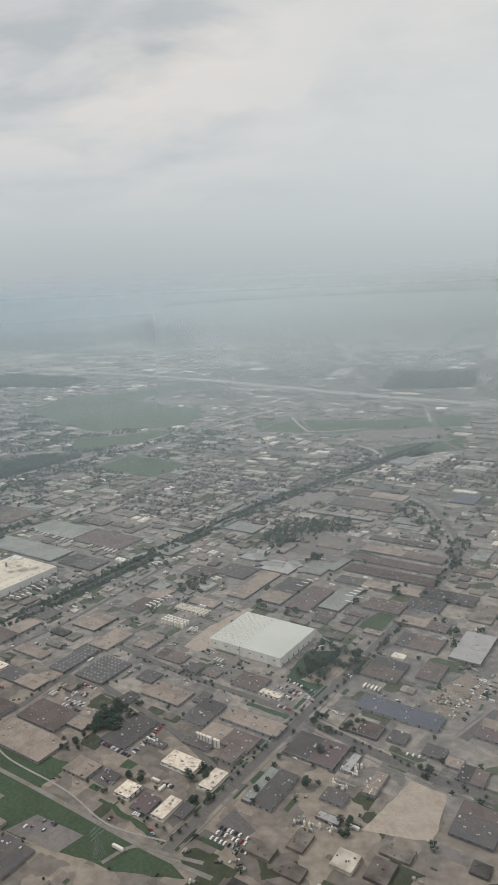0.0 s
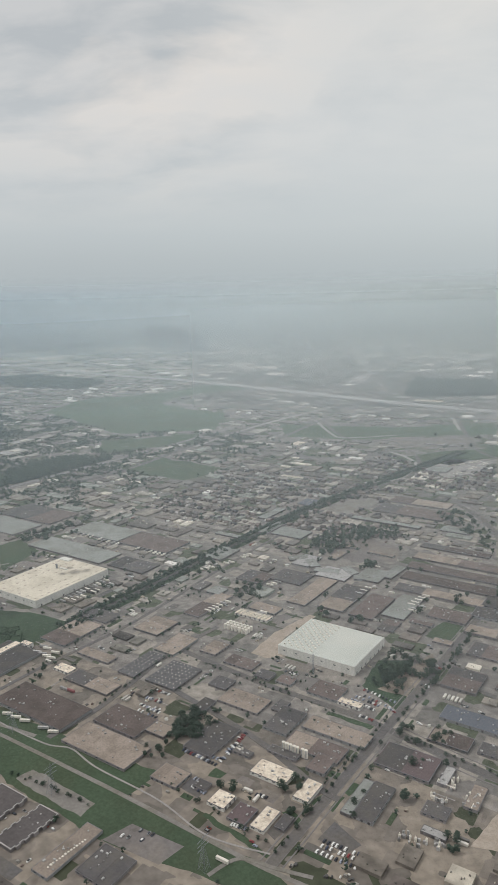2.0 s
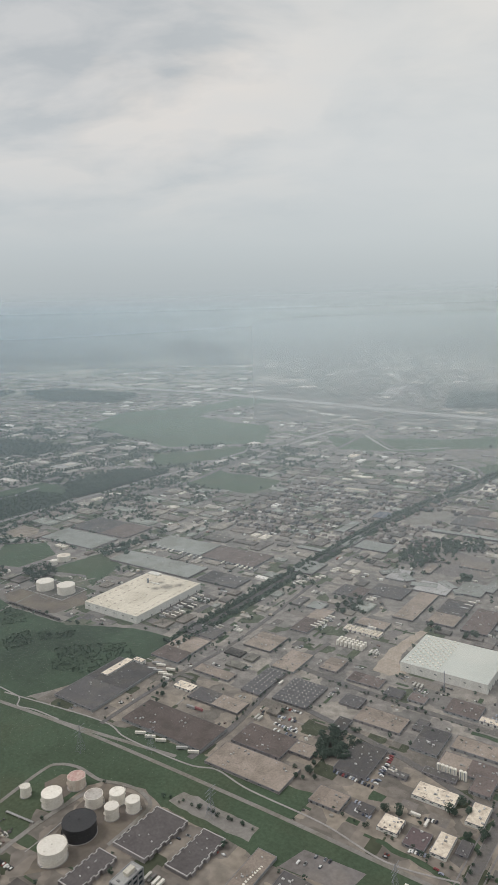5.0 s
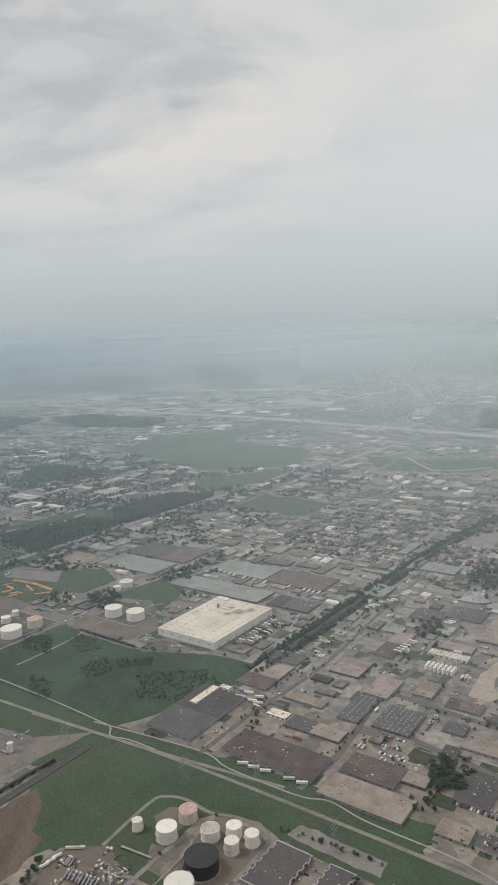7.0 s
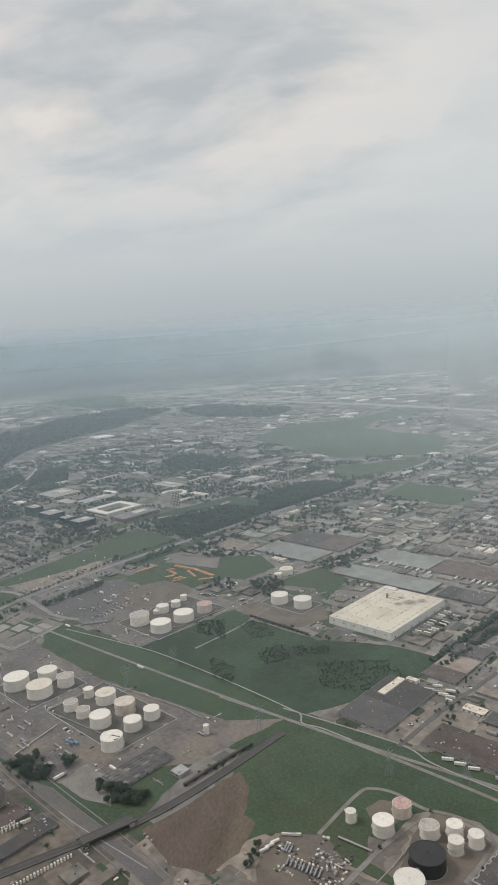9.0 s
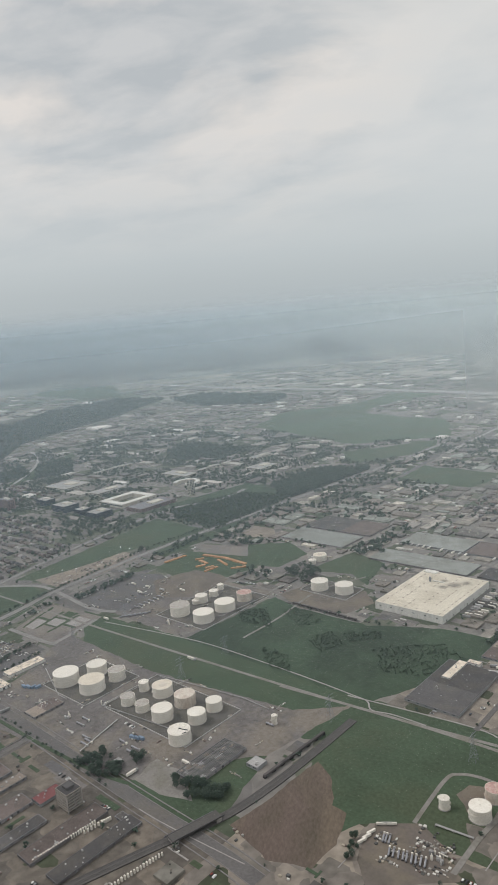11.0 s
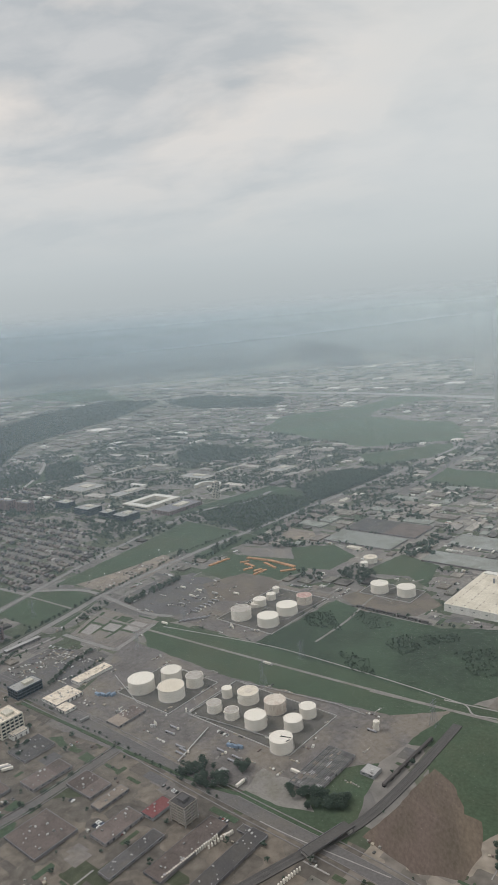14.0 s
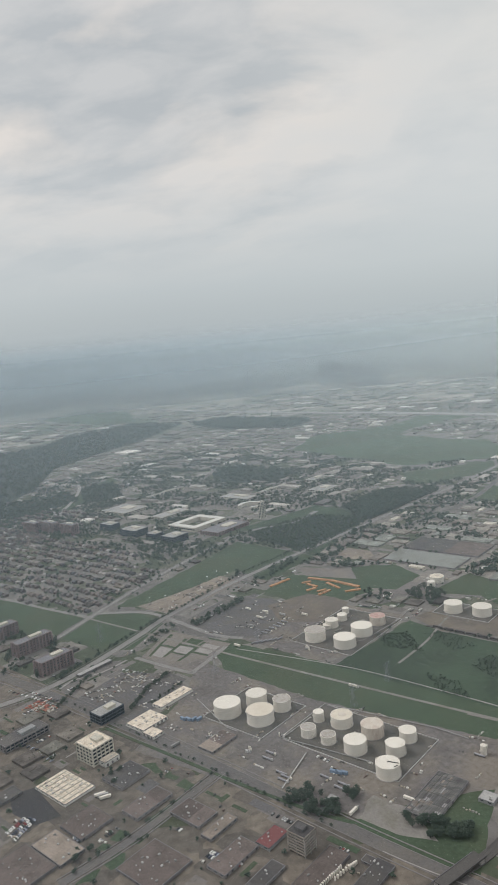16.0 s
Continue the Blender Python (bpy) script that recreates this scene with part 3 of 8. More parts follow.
def haze_material(name, near_end, far_end, r, top, reach):
    """A sheet standing in for the air between two distances, hung at radius r: as opaque as the stretch that a line of
    sight passes before it meets the ground.
    """
    m = bpy.data.materials.new(name)
    m.use_nodes = True
    nt = m.node_tree
    nt.nodes.clear()
    geo = nt.nodes.new("ShaderNodeNewGeometry")
    sp = nt.nodes.new("ShaderNodeSeparateXYZ")
    nt.links.new(geo.outputs["Position"], sp.inputs[0])

    def sums(op, a, b):
        n = nt.nodes.new("ShaderNodeMath")
        n.operation = op
        for sock, q in zip(n.inputs, (a, b)):
            if isinstance(q, (int, float)):
                sock.default_value = q
            else:
                nt.links.new(q, sock)
        return n.outputs[0]

    def steps(a, b, lo, hi):
        n = nt.nodes.new("ShaderNodeMapRange")
        n.interpolation_type = "SMOOTHSTEP"
        n.inputs["From Min"].default_value, n.inputs["From Max"].default_value = a, b
        n.inputs["To Min"].default_value, n.inputs["To Max"].default_value = lo, hi
        nt.links.new(sp.outputs[2], n.inputs["Value"])
        return n.outputs[0]

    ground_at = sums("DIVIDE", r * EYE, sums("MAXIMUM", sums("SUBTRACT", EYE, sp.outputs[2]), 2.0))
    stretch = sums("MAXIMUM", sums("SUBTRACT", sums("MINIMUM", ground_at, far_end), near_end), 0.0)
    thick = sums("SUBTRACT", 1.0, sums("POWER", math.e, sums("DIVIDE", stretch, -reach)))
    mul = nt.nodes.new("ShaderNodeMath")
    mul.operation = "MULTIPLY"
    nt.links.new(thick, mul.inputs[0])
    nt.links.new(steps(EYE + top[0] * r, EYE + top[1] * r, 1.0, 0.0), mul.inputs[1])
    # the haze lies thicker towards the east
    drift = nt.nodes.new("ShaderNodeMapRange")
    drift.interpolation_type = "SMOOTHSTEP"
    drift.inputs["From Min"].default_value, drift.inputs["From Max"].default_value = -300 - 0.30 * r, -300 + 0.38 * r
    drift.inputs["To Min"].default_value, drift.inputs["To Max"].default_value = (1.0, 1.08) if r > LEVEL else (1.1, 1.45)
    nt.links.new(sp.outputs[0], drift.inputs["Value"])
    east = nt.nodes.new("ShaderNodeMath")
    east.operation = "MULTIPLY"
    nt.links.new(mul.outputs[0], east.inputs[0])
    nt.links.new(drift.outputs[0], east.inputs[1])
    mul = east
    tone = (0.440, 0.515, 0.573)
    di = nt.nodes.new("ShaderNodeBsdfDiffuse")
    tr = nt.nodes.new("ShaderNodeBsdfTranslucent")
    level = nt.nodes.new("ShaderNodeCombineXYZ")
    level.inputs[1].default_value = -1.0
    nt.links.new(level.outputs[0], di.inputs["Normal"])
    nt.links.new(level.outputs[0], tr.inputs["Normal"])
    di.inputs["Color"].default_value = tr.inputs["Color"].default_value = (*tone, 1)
    # sheet colour painted paler towards the east
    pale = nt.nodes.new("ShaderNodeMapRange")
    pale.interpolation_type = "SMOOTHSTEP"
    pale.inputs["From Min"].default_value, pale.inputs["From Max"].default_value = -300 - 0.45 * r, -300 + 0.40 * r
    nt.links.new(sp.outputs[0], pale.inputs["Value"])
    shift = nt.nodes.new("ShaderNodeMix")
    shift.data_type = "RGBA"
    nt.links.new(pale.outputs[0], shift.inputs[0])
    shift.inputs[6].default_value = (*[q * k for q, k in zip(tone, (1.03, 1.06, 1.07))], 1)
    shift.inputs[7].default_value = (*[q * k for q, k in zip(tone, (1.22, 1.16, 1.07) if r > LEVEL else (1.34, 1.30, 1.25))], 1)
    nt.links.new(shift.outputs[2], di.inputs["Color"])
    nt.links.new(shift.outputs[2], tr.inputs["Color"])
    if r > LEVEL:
        # sheet colour brightened up to threefold, replacing sky light that the climbing land blocks
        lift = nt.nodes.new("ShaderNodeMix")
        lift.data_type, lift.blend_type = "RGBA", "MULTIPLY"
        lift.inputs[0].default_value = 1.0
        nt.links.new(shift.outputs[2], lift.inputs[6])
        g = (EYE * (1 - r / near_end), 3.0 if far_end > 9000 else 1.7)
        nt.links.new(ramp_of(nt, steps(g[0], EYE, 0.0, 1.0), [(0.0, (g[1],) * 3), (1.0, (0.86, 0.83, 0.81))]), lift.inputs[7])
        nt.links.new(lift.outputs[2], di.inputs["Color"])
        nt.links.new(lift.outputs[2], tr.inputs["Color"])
    both = nt.nodes.new("ShaderNodeAddShader")
    nt.links.new(di.outputs[0], both.inputs[0])
    nt.links.new(tr.outputs[0], both.inputs[1])
    clear = nt.nodes.new("ShaderNodeBsdfTransparent")
    mx = nt.nodes.new("ShaderNodeMixShader")
    nt.links.new(mul.outputs[0], mx.inputs[0])
    nt.links.new(clear.outputs[0], mx.inputs[1])
    nt.links.new(both.outputs[0], mx.inputs[2])
    nt.links.new(mx.outputs[0], nt.nodes.new("ShaderNodeOutputMaterial").inputs[0])
    return m


REACH = 5000.0  # metres in which the air takes all but a third of the light
HAZE = [480, 900, 1500, 2400, 3800, 6000]
FAR = 60000


def haze_curtain(name, r, material, label):
    """A translucent curtain that stands in for haze, on an arc round the flight."""
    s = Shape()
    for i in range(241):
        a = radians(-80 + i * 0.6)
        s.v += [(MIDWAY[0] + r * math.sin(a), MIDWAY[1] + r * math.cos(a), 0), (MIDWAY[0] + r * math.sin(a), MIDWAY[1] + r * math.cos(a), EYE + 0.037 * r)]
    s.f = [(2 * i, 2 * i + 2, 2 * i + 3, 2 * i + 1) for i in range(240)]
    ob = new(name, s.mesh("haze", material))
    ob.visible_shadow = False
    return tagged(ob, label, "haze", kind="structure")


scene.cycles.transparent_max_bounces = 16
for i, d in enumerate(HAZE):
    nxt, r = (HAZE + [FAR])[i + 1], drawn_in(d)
    haze_curtain(f"backdrop_{i + 1}", r, haze_material(f"haze_{i + 1}", d, nxt, r, (-0.012, 0.02), 13000.0 if d > 5000 else 8000.0 if d > 2000 else REACH), "translucent pale blue-grey curtain standing in for haze over the city")
haze_curtain("backdrop_far", LEVEL + RIM + 8, haze_material("haze_far", 6000, FAR, LEVEL + RIM + 8, (0.0, 0.04), REACH), "pale curtain standing in for hazy distance at the horizon")

# ---- things: builders ----


def box_mesh(name, w, d, h, material):
    return Shape().box(0, 0, 0, w, d, h).mesh(name, material)


def soot(material, spots):
    """Round smoke stains, each (u, v, radius), ragged by noise, over a roof."""
    nt = material.node_tree
    bs = nt.nodes["Principled BSDF"]
    geo = nt.nodes.new("ShaderNodeNewGeometry")
    no = nt.nodes.new("ShaderNodeTexNoise")
    no.inputs["Scale"].default_value, no.inputs["Detail"].default_value = 0.22, 5
    nt.links.new(geo.outputs["Position"], no.inputs["Vector"])
    for u, v, r in spots:
        d = nt.nodes.new("ShaderNodeVectorMath")
        d.operation = "DISTANCE"
        d.inputs[1].default_value = (*at(u, v), 9.0)
        nt.links.new(geo.outputs["Position"], d.inputs[0])
        near = nt.nodes.new("ShaderNodeMapRange")
        near.interpolation_type = "SMOOTHSTEP"
        near.inputs["From Min"].default_value, near.inputs["From Max"].default_value = r * 0.15, r
        near.inputs["To Min"].default_value, near.inputs["To Max"].default_value = 1.25, 0.0
        nt.links.new(d.outputs["Value"], near.inputs["Value"])
        f = nt.nodes.new("ShaderNodeMath")
        f.operation, f.use_clamp = "MULTIPLY", True
        nt.links.new(near.outputs[0], f.inputs[0])
        nt.links.new(no.outputs["Fac"], f.inputs[1])
        mx = nt.nodes.new("ShaderNodeMix")
        mx.data_type = "RGBA"
        nt.links.new(f.outputs[0], mx.inputs[0])
        nt.links.new(bs.inputs["Base Color"].links[0].from_socket, mx.inputs[6])
        mx.inputs[7].default_value = (0.12, 0.115, 0.11, 1)
        nt.links.new(mx.outputs[2], bs.inputs["Base Color"])


UNIT = [box_mesh("rooftop_unit", w, d, h, DULL) for w, d, h in ((0.8, 0.7, 0.5), (1.1, 0.9, 0.6), (1.9, 1.2, 0.8))]
VENT = Shape().box(0, 0, 0, 0.8, 0.8, 0.4).mesh("roof_vent", WHITE)
SKYLIGHT = Shape().box(0, 0, 0, 1.1, 3.6, 0.25).mesh("skylight", surface("dirty_skylight", (0.27, 0.225, 0.175), 0.6))
DOCK = Shape().box(0, 0, 0, 2.2, 0.25, 2.3).mesh("dock_door", DOOR)
WINDOW = Shape().box(0, 0, 0, 2.4, 0.16, 0.9).mesh("window", GLASS)
KINDS = {
    "dark": "dark membrane", "brown": "brown gravel", "tan": "tan gravel", "cream": "dirty cream-white", "teal": "grey-green", "pale": "pale grey",
    "redbrown": "red-brown", "red": "red sheet", "blue": "blue-grey", "stained_white": "soot-stained white", "green_white": "new white", "ribbed": "dark ribbed", "rack": "weathered grey",
}


def frame_of(w, d, z0, h, t):
    s = Shape()
    s.box(0, -d / 2 + t / 2, z0, w, t, h).box(0, d / 2 - t / 2, z0, w, t, h)
    s.box(-w / 2 + t / 2, 0, z0, t, d - 2 * t, h).box(w / 2 - t / 2, 0, z0, t, d - 2 * t, h)
    return s


def shed(u, v, w, d, h, roof, turn=0.0):
    """A flat-roofed industrial building with parapet, roof units, dock doors and windows."""
    w, d = max(w, 7.0), max(d, 7.0)
    if roof not in ("stained_white", "green_white"):
        h = max(2.2, h * 0.58)
    r = random.Random(int(u * 13 + v * 7))
    claim(u, v, w, d)
    b = thing("warehouse", spot(u, v) @ pose(0, 0, 0, 0, 0, turn), f"flat-roofed industrial building with a {KINDS[roof]} roof", "building", "industrial buildings")
    wall = WALL["white" if roof in ("stained_white", "green_white", "cream") else "block" if r.random() < 0.75 else "steel"]
    part("wall", Shape().box(0, 0, 0, w, d, h), wall, b)
    part("roof", Shape().box(0, 0, h, w - 0.7, d - 0.7, 0.12), ROOF[roof], b)
    part("parapet", frame_of(w + 0.1, d + 0.1, h - 0.3, 0.5, 0.25), wall if roof in ("stained_white", "green_white") else PARAPET, b)
    top = h + 0.12
    if w * d > 380 and roof in ("brown", "tan", "dark", "redbrown") and r.random() < 0.75:
        other = r.choice(("brown", "dark") if roof == "dark" else ("brown", "tan", "dark"))
        k = r.uniform(0.3, 0.6)
        if w > d:
            part("roof_section", Shape().box((k - 1) * w / 2 + 0.6, 0, h + 0.12, w * k - 1.2, d - 1.2, 0.08), ROOF[other], b, f"{KINDS[other]} section of the roof")
        else:
            part("roof_section", Shape().box(0, (1 - k) * d / 2 - 0.6, h + 0.12, w - 1.2, d * k - 1.2, 0.08), ROOF[other], b, f"{KINDS[other]} section of the roof")
    if roof == "ribbed":
        n, k = max(2, int(w / 4.5)), max(2, int(d / 4.5))
        for i in range(n):
            for j in range(k):
                if r.random() < 0.75:
                    part("roof_vent", VENT, None, b, m=pose((i + 0.5) / n * w - w / 2, (j + 0.5) / k * d - d / 2, top))
    elif roof == "stained_white":
        for i in range(6):
            for j in range(12):
                if r.random() < 0.85:
                    part("skylight", SKYLIGHT, None, b, m=pose((i + 0.6) / 6 * w - w / 2, (j + 0.5) / 12 * d - d / 2, top))
        soot(ROOF[roof], [(u + x * w, v + y * d, q) for x, y, q in ((0.16, 0.24, 13), (0.05, 0.14, 8), (0.27, 0.34, 9), (-0.03, 0.3, 7))])
        part("stair_tower", Shape().box(-w * 0.2, d * 0.22, top, 2.0, 2.0, 6.0), STEEL, b)
        part("roof_duct", Shape().box(-w * 0.08, d * 0.24, top, 16, 1.6, 1.2), WALL["white"], b)
        part("roof_annex", Shape().box(-w * 0.36, d * 0.46, top, w * 0.2, d * 0.07, 1.5), WALL["white"], b)
    elif roof == "green_white":
        for i in range(9):
            for j in range(9):
                part("roof_vent", VENT, None, b, m=pose((i + 0.5) / 22 * w - w / 2 + 3, (j + 0.5) / 9.5 * d - d / 2 + 2 + (i % 2) * 3, top) @ Matrix.Diagonal((2.3, 1.9, 2.6, 1)))
    elif roof == "rack":
        for i in range(16):
            part("truss", Shape().box((i + 0.5) / 16 * w - w / 2, 0, top, 0.3, d * 0.96, 0.3), DOOR, b)
        for j in range(5):
            part("beam", Shape().box(0, (j + 0.5) / 5 * d - d / 2, top, w * 0.97, 0.3, 0.35), ROOF["rack"], b)
        for j in range(26):
            part("roof_patch", Shape().box(r.uniform(-0.42, 0.42) * w, r.uniform(-0.44, 0.44) * d, top, r.uniform(1.5, 5.0), r.uniform(1.5, 6.0), 0.04 + 0.004 * j), ROOF[r.choice(("pale", "tan", "dark"))], b, "weathered patch of roofing")
    else:
        for i in range(min(14, 2 + int(w * d / 90))):
            part("rooftop_unit", r.choice(UNIT), None, b, m=pose(r.uniform(-0.42, 0.42) * w, r.uniform(-0.42, 0.42) * d, top, 0, 0, r.choice((0, 90))))
        if roof == "cream" and w > 14:
            for j in range(int(w * d / 42)):
                part("roof_patch", Shape().box(r.uniform(-0.42, 0.42) * w, r.uniform(-0.42, 0.42) * d, top, r.uniform(0.5, 2.6), r.uniform(0.4, 1.6), 0.03 + 0.004 * j), ROOF[r.choice(("tan", "tan", "pale", "brown"))], b, "weathered brown patch")
            if w > 40:
                for j in range(7):
                    part("roof_ridge", Shape().box((j - 3) * w * 0.135, 0, top, 0.9, d * 0.94, 0.7), WALL["concrete"], b)
                for j in range(4):
                    part("roof_ridge", Shape().box(0, (j - 1.5) * d * 0.25, top, w * 0.94, 0.6, 0.5), WALL["concrete"], b)
    side = r.choice(("near", "left", "right"))
    length = d if side != "near" else w
    n = min(7, int(length / 5))
    for i in range(n):
        q = (i + 0.5) / n * length - length / 2
        m = {"near": pose(q, -d / 2 - 0.06, 0.4), "left": pose(-w / 2 - 0.06, q, 0.4, 0, 0, 90), "right": pose(w / 2 + 0.06, q, 0.4, 0, 0, 90)}[side]
        part("dock_door", DOCK, None, b, m=m @ Matrix.Diagonal((0.8, 1, min(1.0, (h - 0.7) / 2.3), 1)))
    other = "near" if side != "near" else "right"
    length = w if other == "near" else d
    n = min(6, int(length / 5.5))
    for i in range(n):
        q = (i + 0.5) / n * length - length / 2
        m = pose(q, -d / 2 - 0.05, h * 0.55) if other == "near" else pose(w / 2 + 0.05, q, h * 0.5, 0, 0, 90)
        part("window", WINDOW, None, b, m=m @ Matrix.Diagonal((1, 1, min(1.0, h / 4.0), 1)))
    return b


def courtyard(u, v, w, d, h):
    """A white building of four wings round an open court."""
    claim(u, v, w, d)
    b = thing("campus_building", spot(u, v), "low white-roofed campus building round an open court", "building")
    wing = 15.0
    for x, y, p, q in ((0, d / 2 - wing / 2, w, wing), (0, wing / 2 - d / 2, w, wing), (w / 2 - wing / 2, 0, wing, d - 2 * wing), (wing / 2 - w / 2, 0, wing, d - 2 * wing)):
        part("wing", Shape().box(x, y, 0, p, q, h), WALL["concrete"], b)
        part("roof", Shape().box(x, y, h, p - 0.6, q - 0.6, 0.5), WALL["white"], b, "white flat roof")
    for i in range(12):
        part("window_band", Shape().box((i - 5.5) * w / 12, -d / 2 - 0.05, h * 0.45, w / 15, 0.2, h * 0.3), GLASS, b)
    return b


def crescent(u, v, radius, deep, h):
    """A curved white building that bends round a forecourt."""
    claim(u, v, 2 * radius, 2 * radius)
    b = thing("crescent_building", spot(u, v), "curved white-roofed campus building", "building")
    body, roof = Shape(), Shape()
    for i in range(14):
        a = radians(-40 + i * 20)
        m = (radius * math.cos(a), radius * math.sin(a))
        body.box(*m, 0, deep, radius * 0.37, h, math.degrees(a))
        roof.box(*m, h, deep * 0.94, radius * 0.36, 0.5 + 0.004 * i, math.degrees(a))
    part("wall", body, WALL["concrete"], b)
    part("roof", roof, WALL["white"], b, "white curved roof")
    return b


COPING = surface("pale_coping", (0.44, 0.41, 0.35), 0.8, stain=0.3, coarse=0.2)


def sawtooth(u, v, w, d, h, roof):
    """Unit factories whose long walls step back bay by bay, with a pale coping."""
    claim(u, v, w, d)
    h *= 0.65
    b = thing("stepped_building", spot(u, v), "dark-roofed row of factory units with stepped walls and pale coping", "building", "industrial buildings")
    n = 11
    for i in range(n):
        y = (i + 0.5) / n * d - d / 2
        x = 1.3 * (i % 2) + 0.12 * i
        bay = part("bay", Shape().box(x, y, 0, w * 0.9, d / n, h + 0.02 * i), WALL["block"], b)
        part("roof", Shape().box(x, y, h + 0.02 * i, w * 0.9 - 0.8, d / n, 0.12), ROOF["unit"], bay)
        for s in (-1, 1):
            part("coping", Shape().box(x + s * (w * 0.45 - 0.3), y, h - 0.2, 0.4, d / n, 0.8 + 0.01 * i), COPING, bay, "pale concrete coping")
            if i:
                part("coping", Shape().box(x + s * (w * 0.45 - 0.3) + (-0.6 if i % 2 else 0.5), y - d / n / 2, h - 0.2, 1.4, 0.35, 0.9), COPING, bay, "pale concrete coping")
    for s in (-1, 1):
        part("coping", Shape().box(1.5 if s > 0 else 0, s * (d / 2 - 0.3), h - 0.2, w * 0.9, 0.6, 0.95), COPING, b, "pale concrete coping")
    r = random.Random(int(u))
    for i in range(5):
        part("rooftop_unit", UNIT[r.randrange(2)], None, b, m=pose(r.uniform(-0.3, 0.3) * w, r.uniform(-0.4, 0.4) * d, h + 0.12))
    return b


WALL["bluedark"] = surface("wall_dark_blue_panel", (0.062, 0.075, 0.085), 0.4, spread=0.2)
OFFICE = {"grey": ("steel", "grey concrete office tower with dark windows and a pale roof"), "white": ("concrete", "low white campus building with grey-white roof"), "pale": ("concrete", "pale concrete office block with bands of dark windows"), "glass": ("bluedark", "dark glass office block with a grey flat roof"), "dark": ("block", "low dark office block with pale window bands"), "brick": ("brick", "red-brown brick apartment slab with rows of windows")}


def office(u, v, w, d, h, style):
    """A multi-storey block: core, floor bands, piers, window panes and a roof with a plant room."""
    w, d = max(w, 9.0), max(d, 9.0)
    claim(u, v, w, d)
    wall, label = OFFICE[style]
    b = thing("apartment_block" if style == "brick" else "office_block", spot(u, v), label, "building", "multi-storey blocks")
    floors = max(2, round(h / 3.4))
    fh = h / floors
    part("core", Shape().box(0, 0, 0, w - 0.8, d - 0.8, h - 0.2), GLASS, b)
    for i in range(floors + 1):
        z = max(0, i * fh - 0.55) if i < floors else h - 0.9
        part("floor_band", frame_of(w, d, z, (0.55 if style == "glass" else 1.8 if style == "brick" else 1.25) if i < floors else 1.2, 0.5), WALL[wall], b)
    nx, ny = max(2, int(w / 4.5)), max(2, int(d / 4.5))
    piers = [(x, s * d / 2) for x in np.linspace(-w / 2 + 0.4, w / 2 - 0.4, nx + 1) for s in (-1, 1)] + [(s * w / 2, y) for y in np.linspace(-d / 2 + 0.4, d / 2 - 0.4, ny + 1) for s in (-1, 1)]
    thin = 0.3 if style == "glass" else 0.8 if style != "brick" else 1.9
    pier = Shape().box(0, 0, 0, thin, thin, h - 0.1).mesh("pier", WALL[wall])
    for x, y in piers:
        part("pier", pier, None, b, m=pose(x, y, 0))
    part("roof", Shape().box(0, 0, h - 0.25, w - 1.0, d - 1.0, 0.2), ROOF[{"pale": "cream", "white": "pale", "grey": "glass"}.get(style, style)], b)
    part("plant_room", Shape().box(w * 0.05, d * 0.1, h, w * 0.4, d * 0.35, 2.4), WALL["concrete" if style != "dark" else "steel"], b)
    r = random.Random(int(u))
    for i in range(4):
        part("rooftop_unit", UNIT[r.randrange(3)], None, b, m=pose(r.uniform(-0.4, 0.4) * w, r.uniform(-0.4, 0.4) * d, h - 0.05))
    return b


TANWALL = surface("tan_guard_wall", (0.34, 0.29, 0.222), 0.85, stain=0.4, coarse=0.2)


def parkade(u, v, w, d, h, style):
    """An open frame of floor slabs and columns."""
    claim(u, v, w, d)
    b = thing("parking_tower", spot(u, v), "open concrete building frame with stacked floor edges", "building")
    n = 7
    # black inner box stands in for the shade between the open floors
    part("core", Shape().box(0, 0, 0, w * 0.7, d * 0.7, h - 0.5), BLACK, b)
    for i in range(n):
        part("floor_slab", Shape().box(0, 0, (i + 1) * h / n - 0.6, w, d, 0.7, bottom=True), CONCRETE, b)
        part("guard_wall", frame_of(w + 0.1, d + 0.1, (i + 1) * h / n - 0.5, 0.8, 0.25), TANWALL, b)
    for x in (-1, 0, 1):
        for y in (-1, 0, 1):
            if x or y:
                part("column", Shape().box(x * (w / 2 - 0.5), y * (d / 2 - 0.5), 0, 0.7, 0.7, h), CONCRETE, b)
    part("plant_room", Shape().box(0, 0, h, w * 0.45, d * 0.45, 2.5), ROOF["dark"], b)
    part("roof", Shape().box(0, 0, h + 0.1, w - 1, d - 1, 0.15), ROOF["dark"], b)
    return b


TANKS = {
    "white": (WHITE, WHITE, "white steel storage tank with a low cone roof"), "cream": (WHITE, CREAM, "white storage tank with a cream-yellow stained roof"),
    "rust": (RUST, RUST, "off-white storage tank with rust-stained shell and roof"), "redox": (RUST, REDOX, "storage tank with a faded red-oxide roof and stained shell"), "grey": (WHITE, GREYTANK, "off-white storage tank with a weathered grey roof"),
    "patched": (WHITE, GREYTANK, "white storage tank with a patchy weathered roof"), "float": (WHITE, CREAM, "white storage tank with a raised dome patch on its roof"),
    "arm": (WHITE, WHITE, "bright white storage tank with dark pipework on its roof"), "black": (BLACK, BLACK, "large black-coated storage tank"),
}


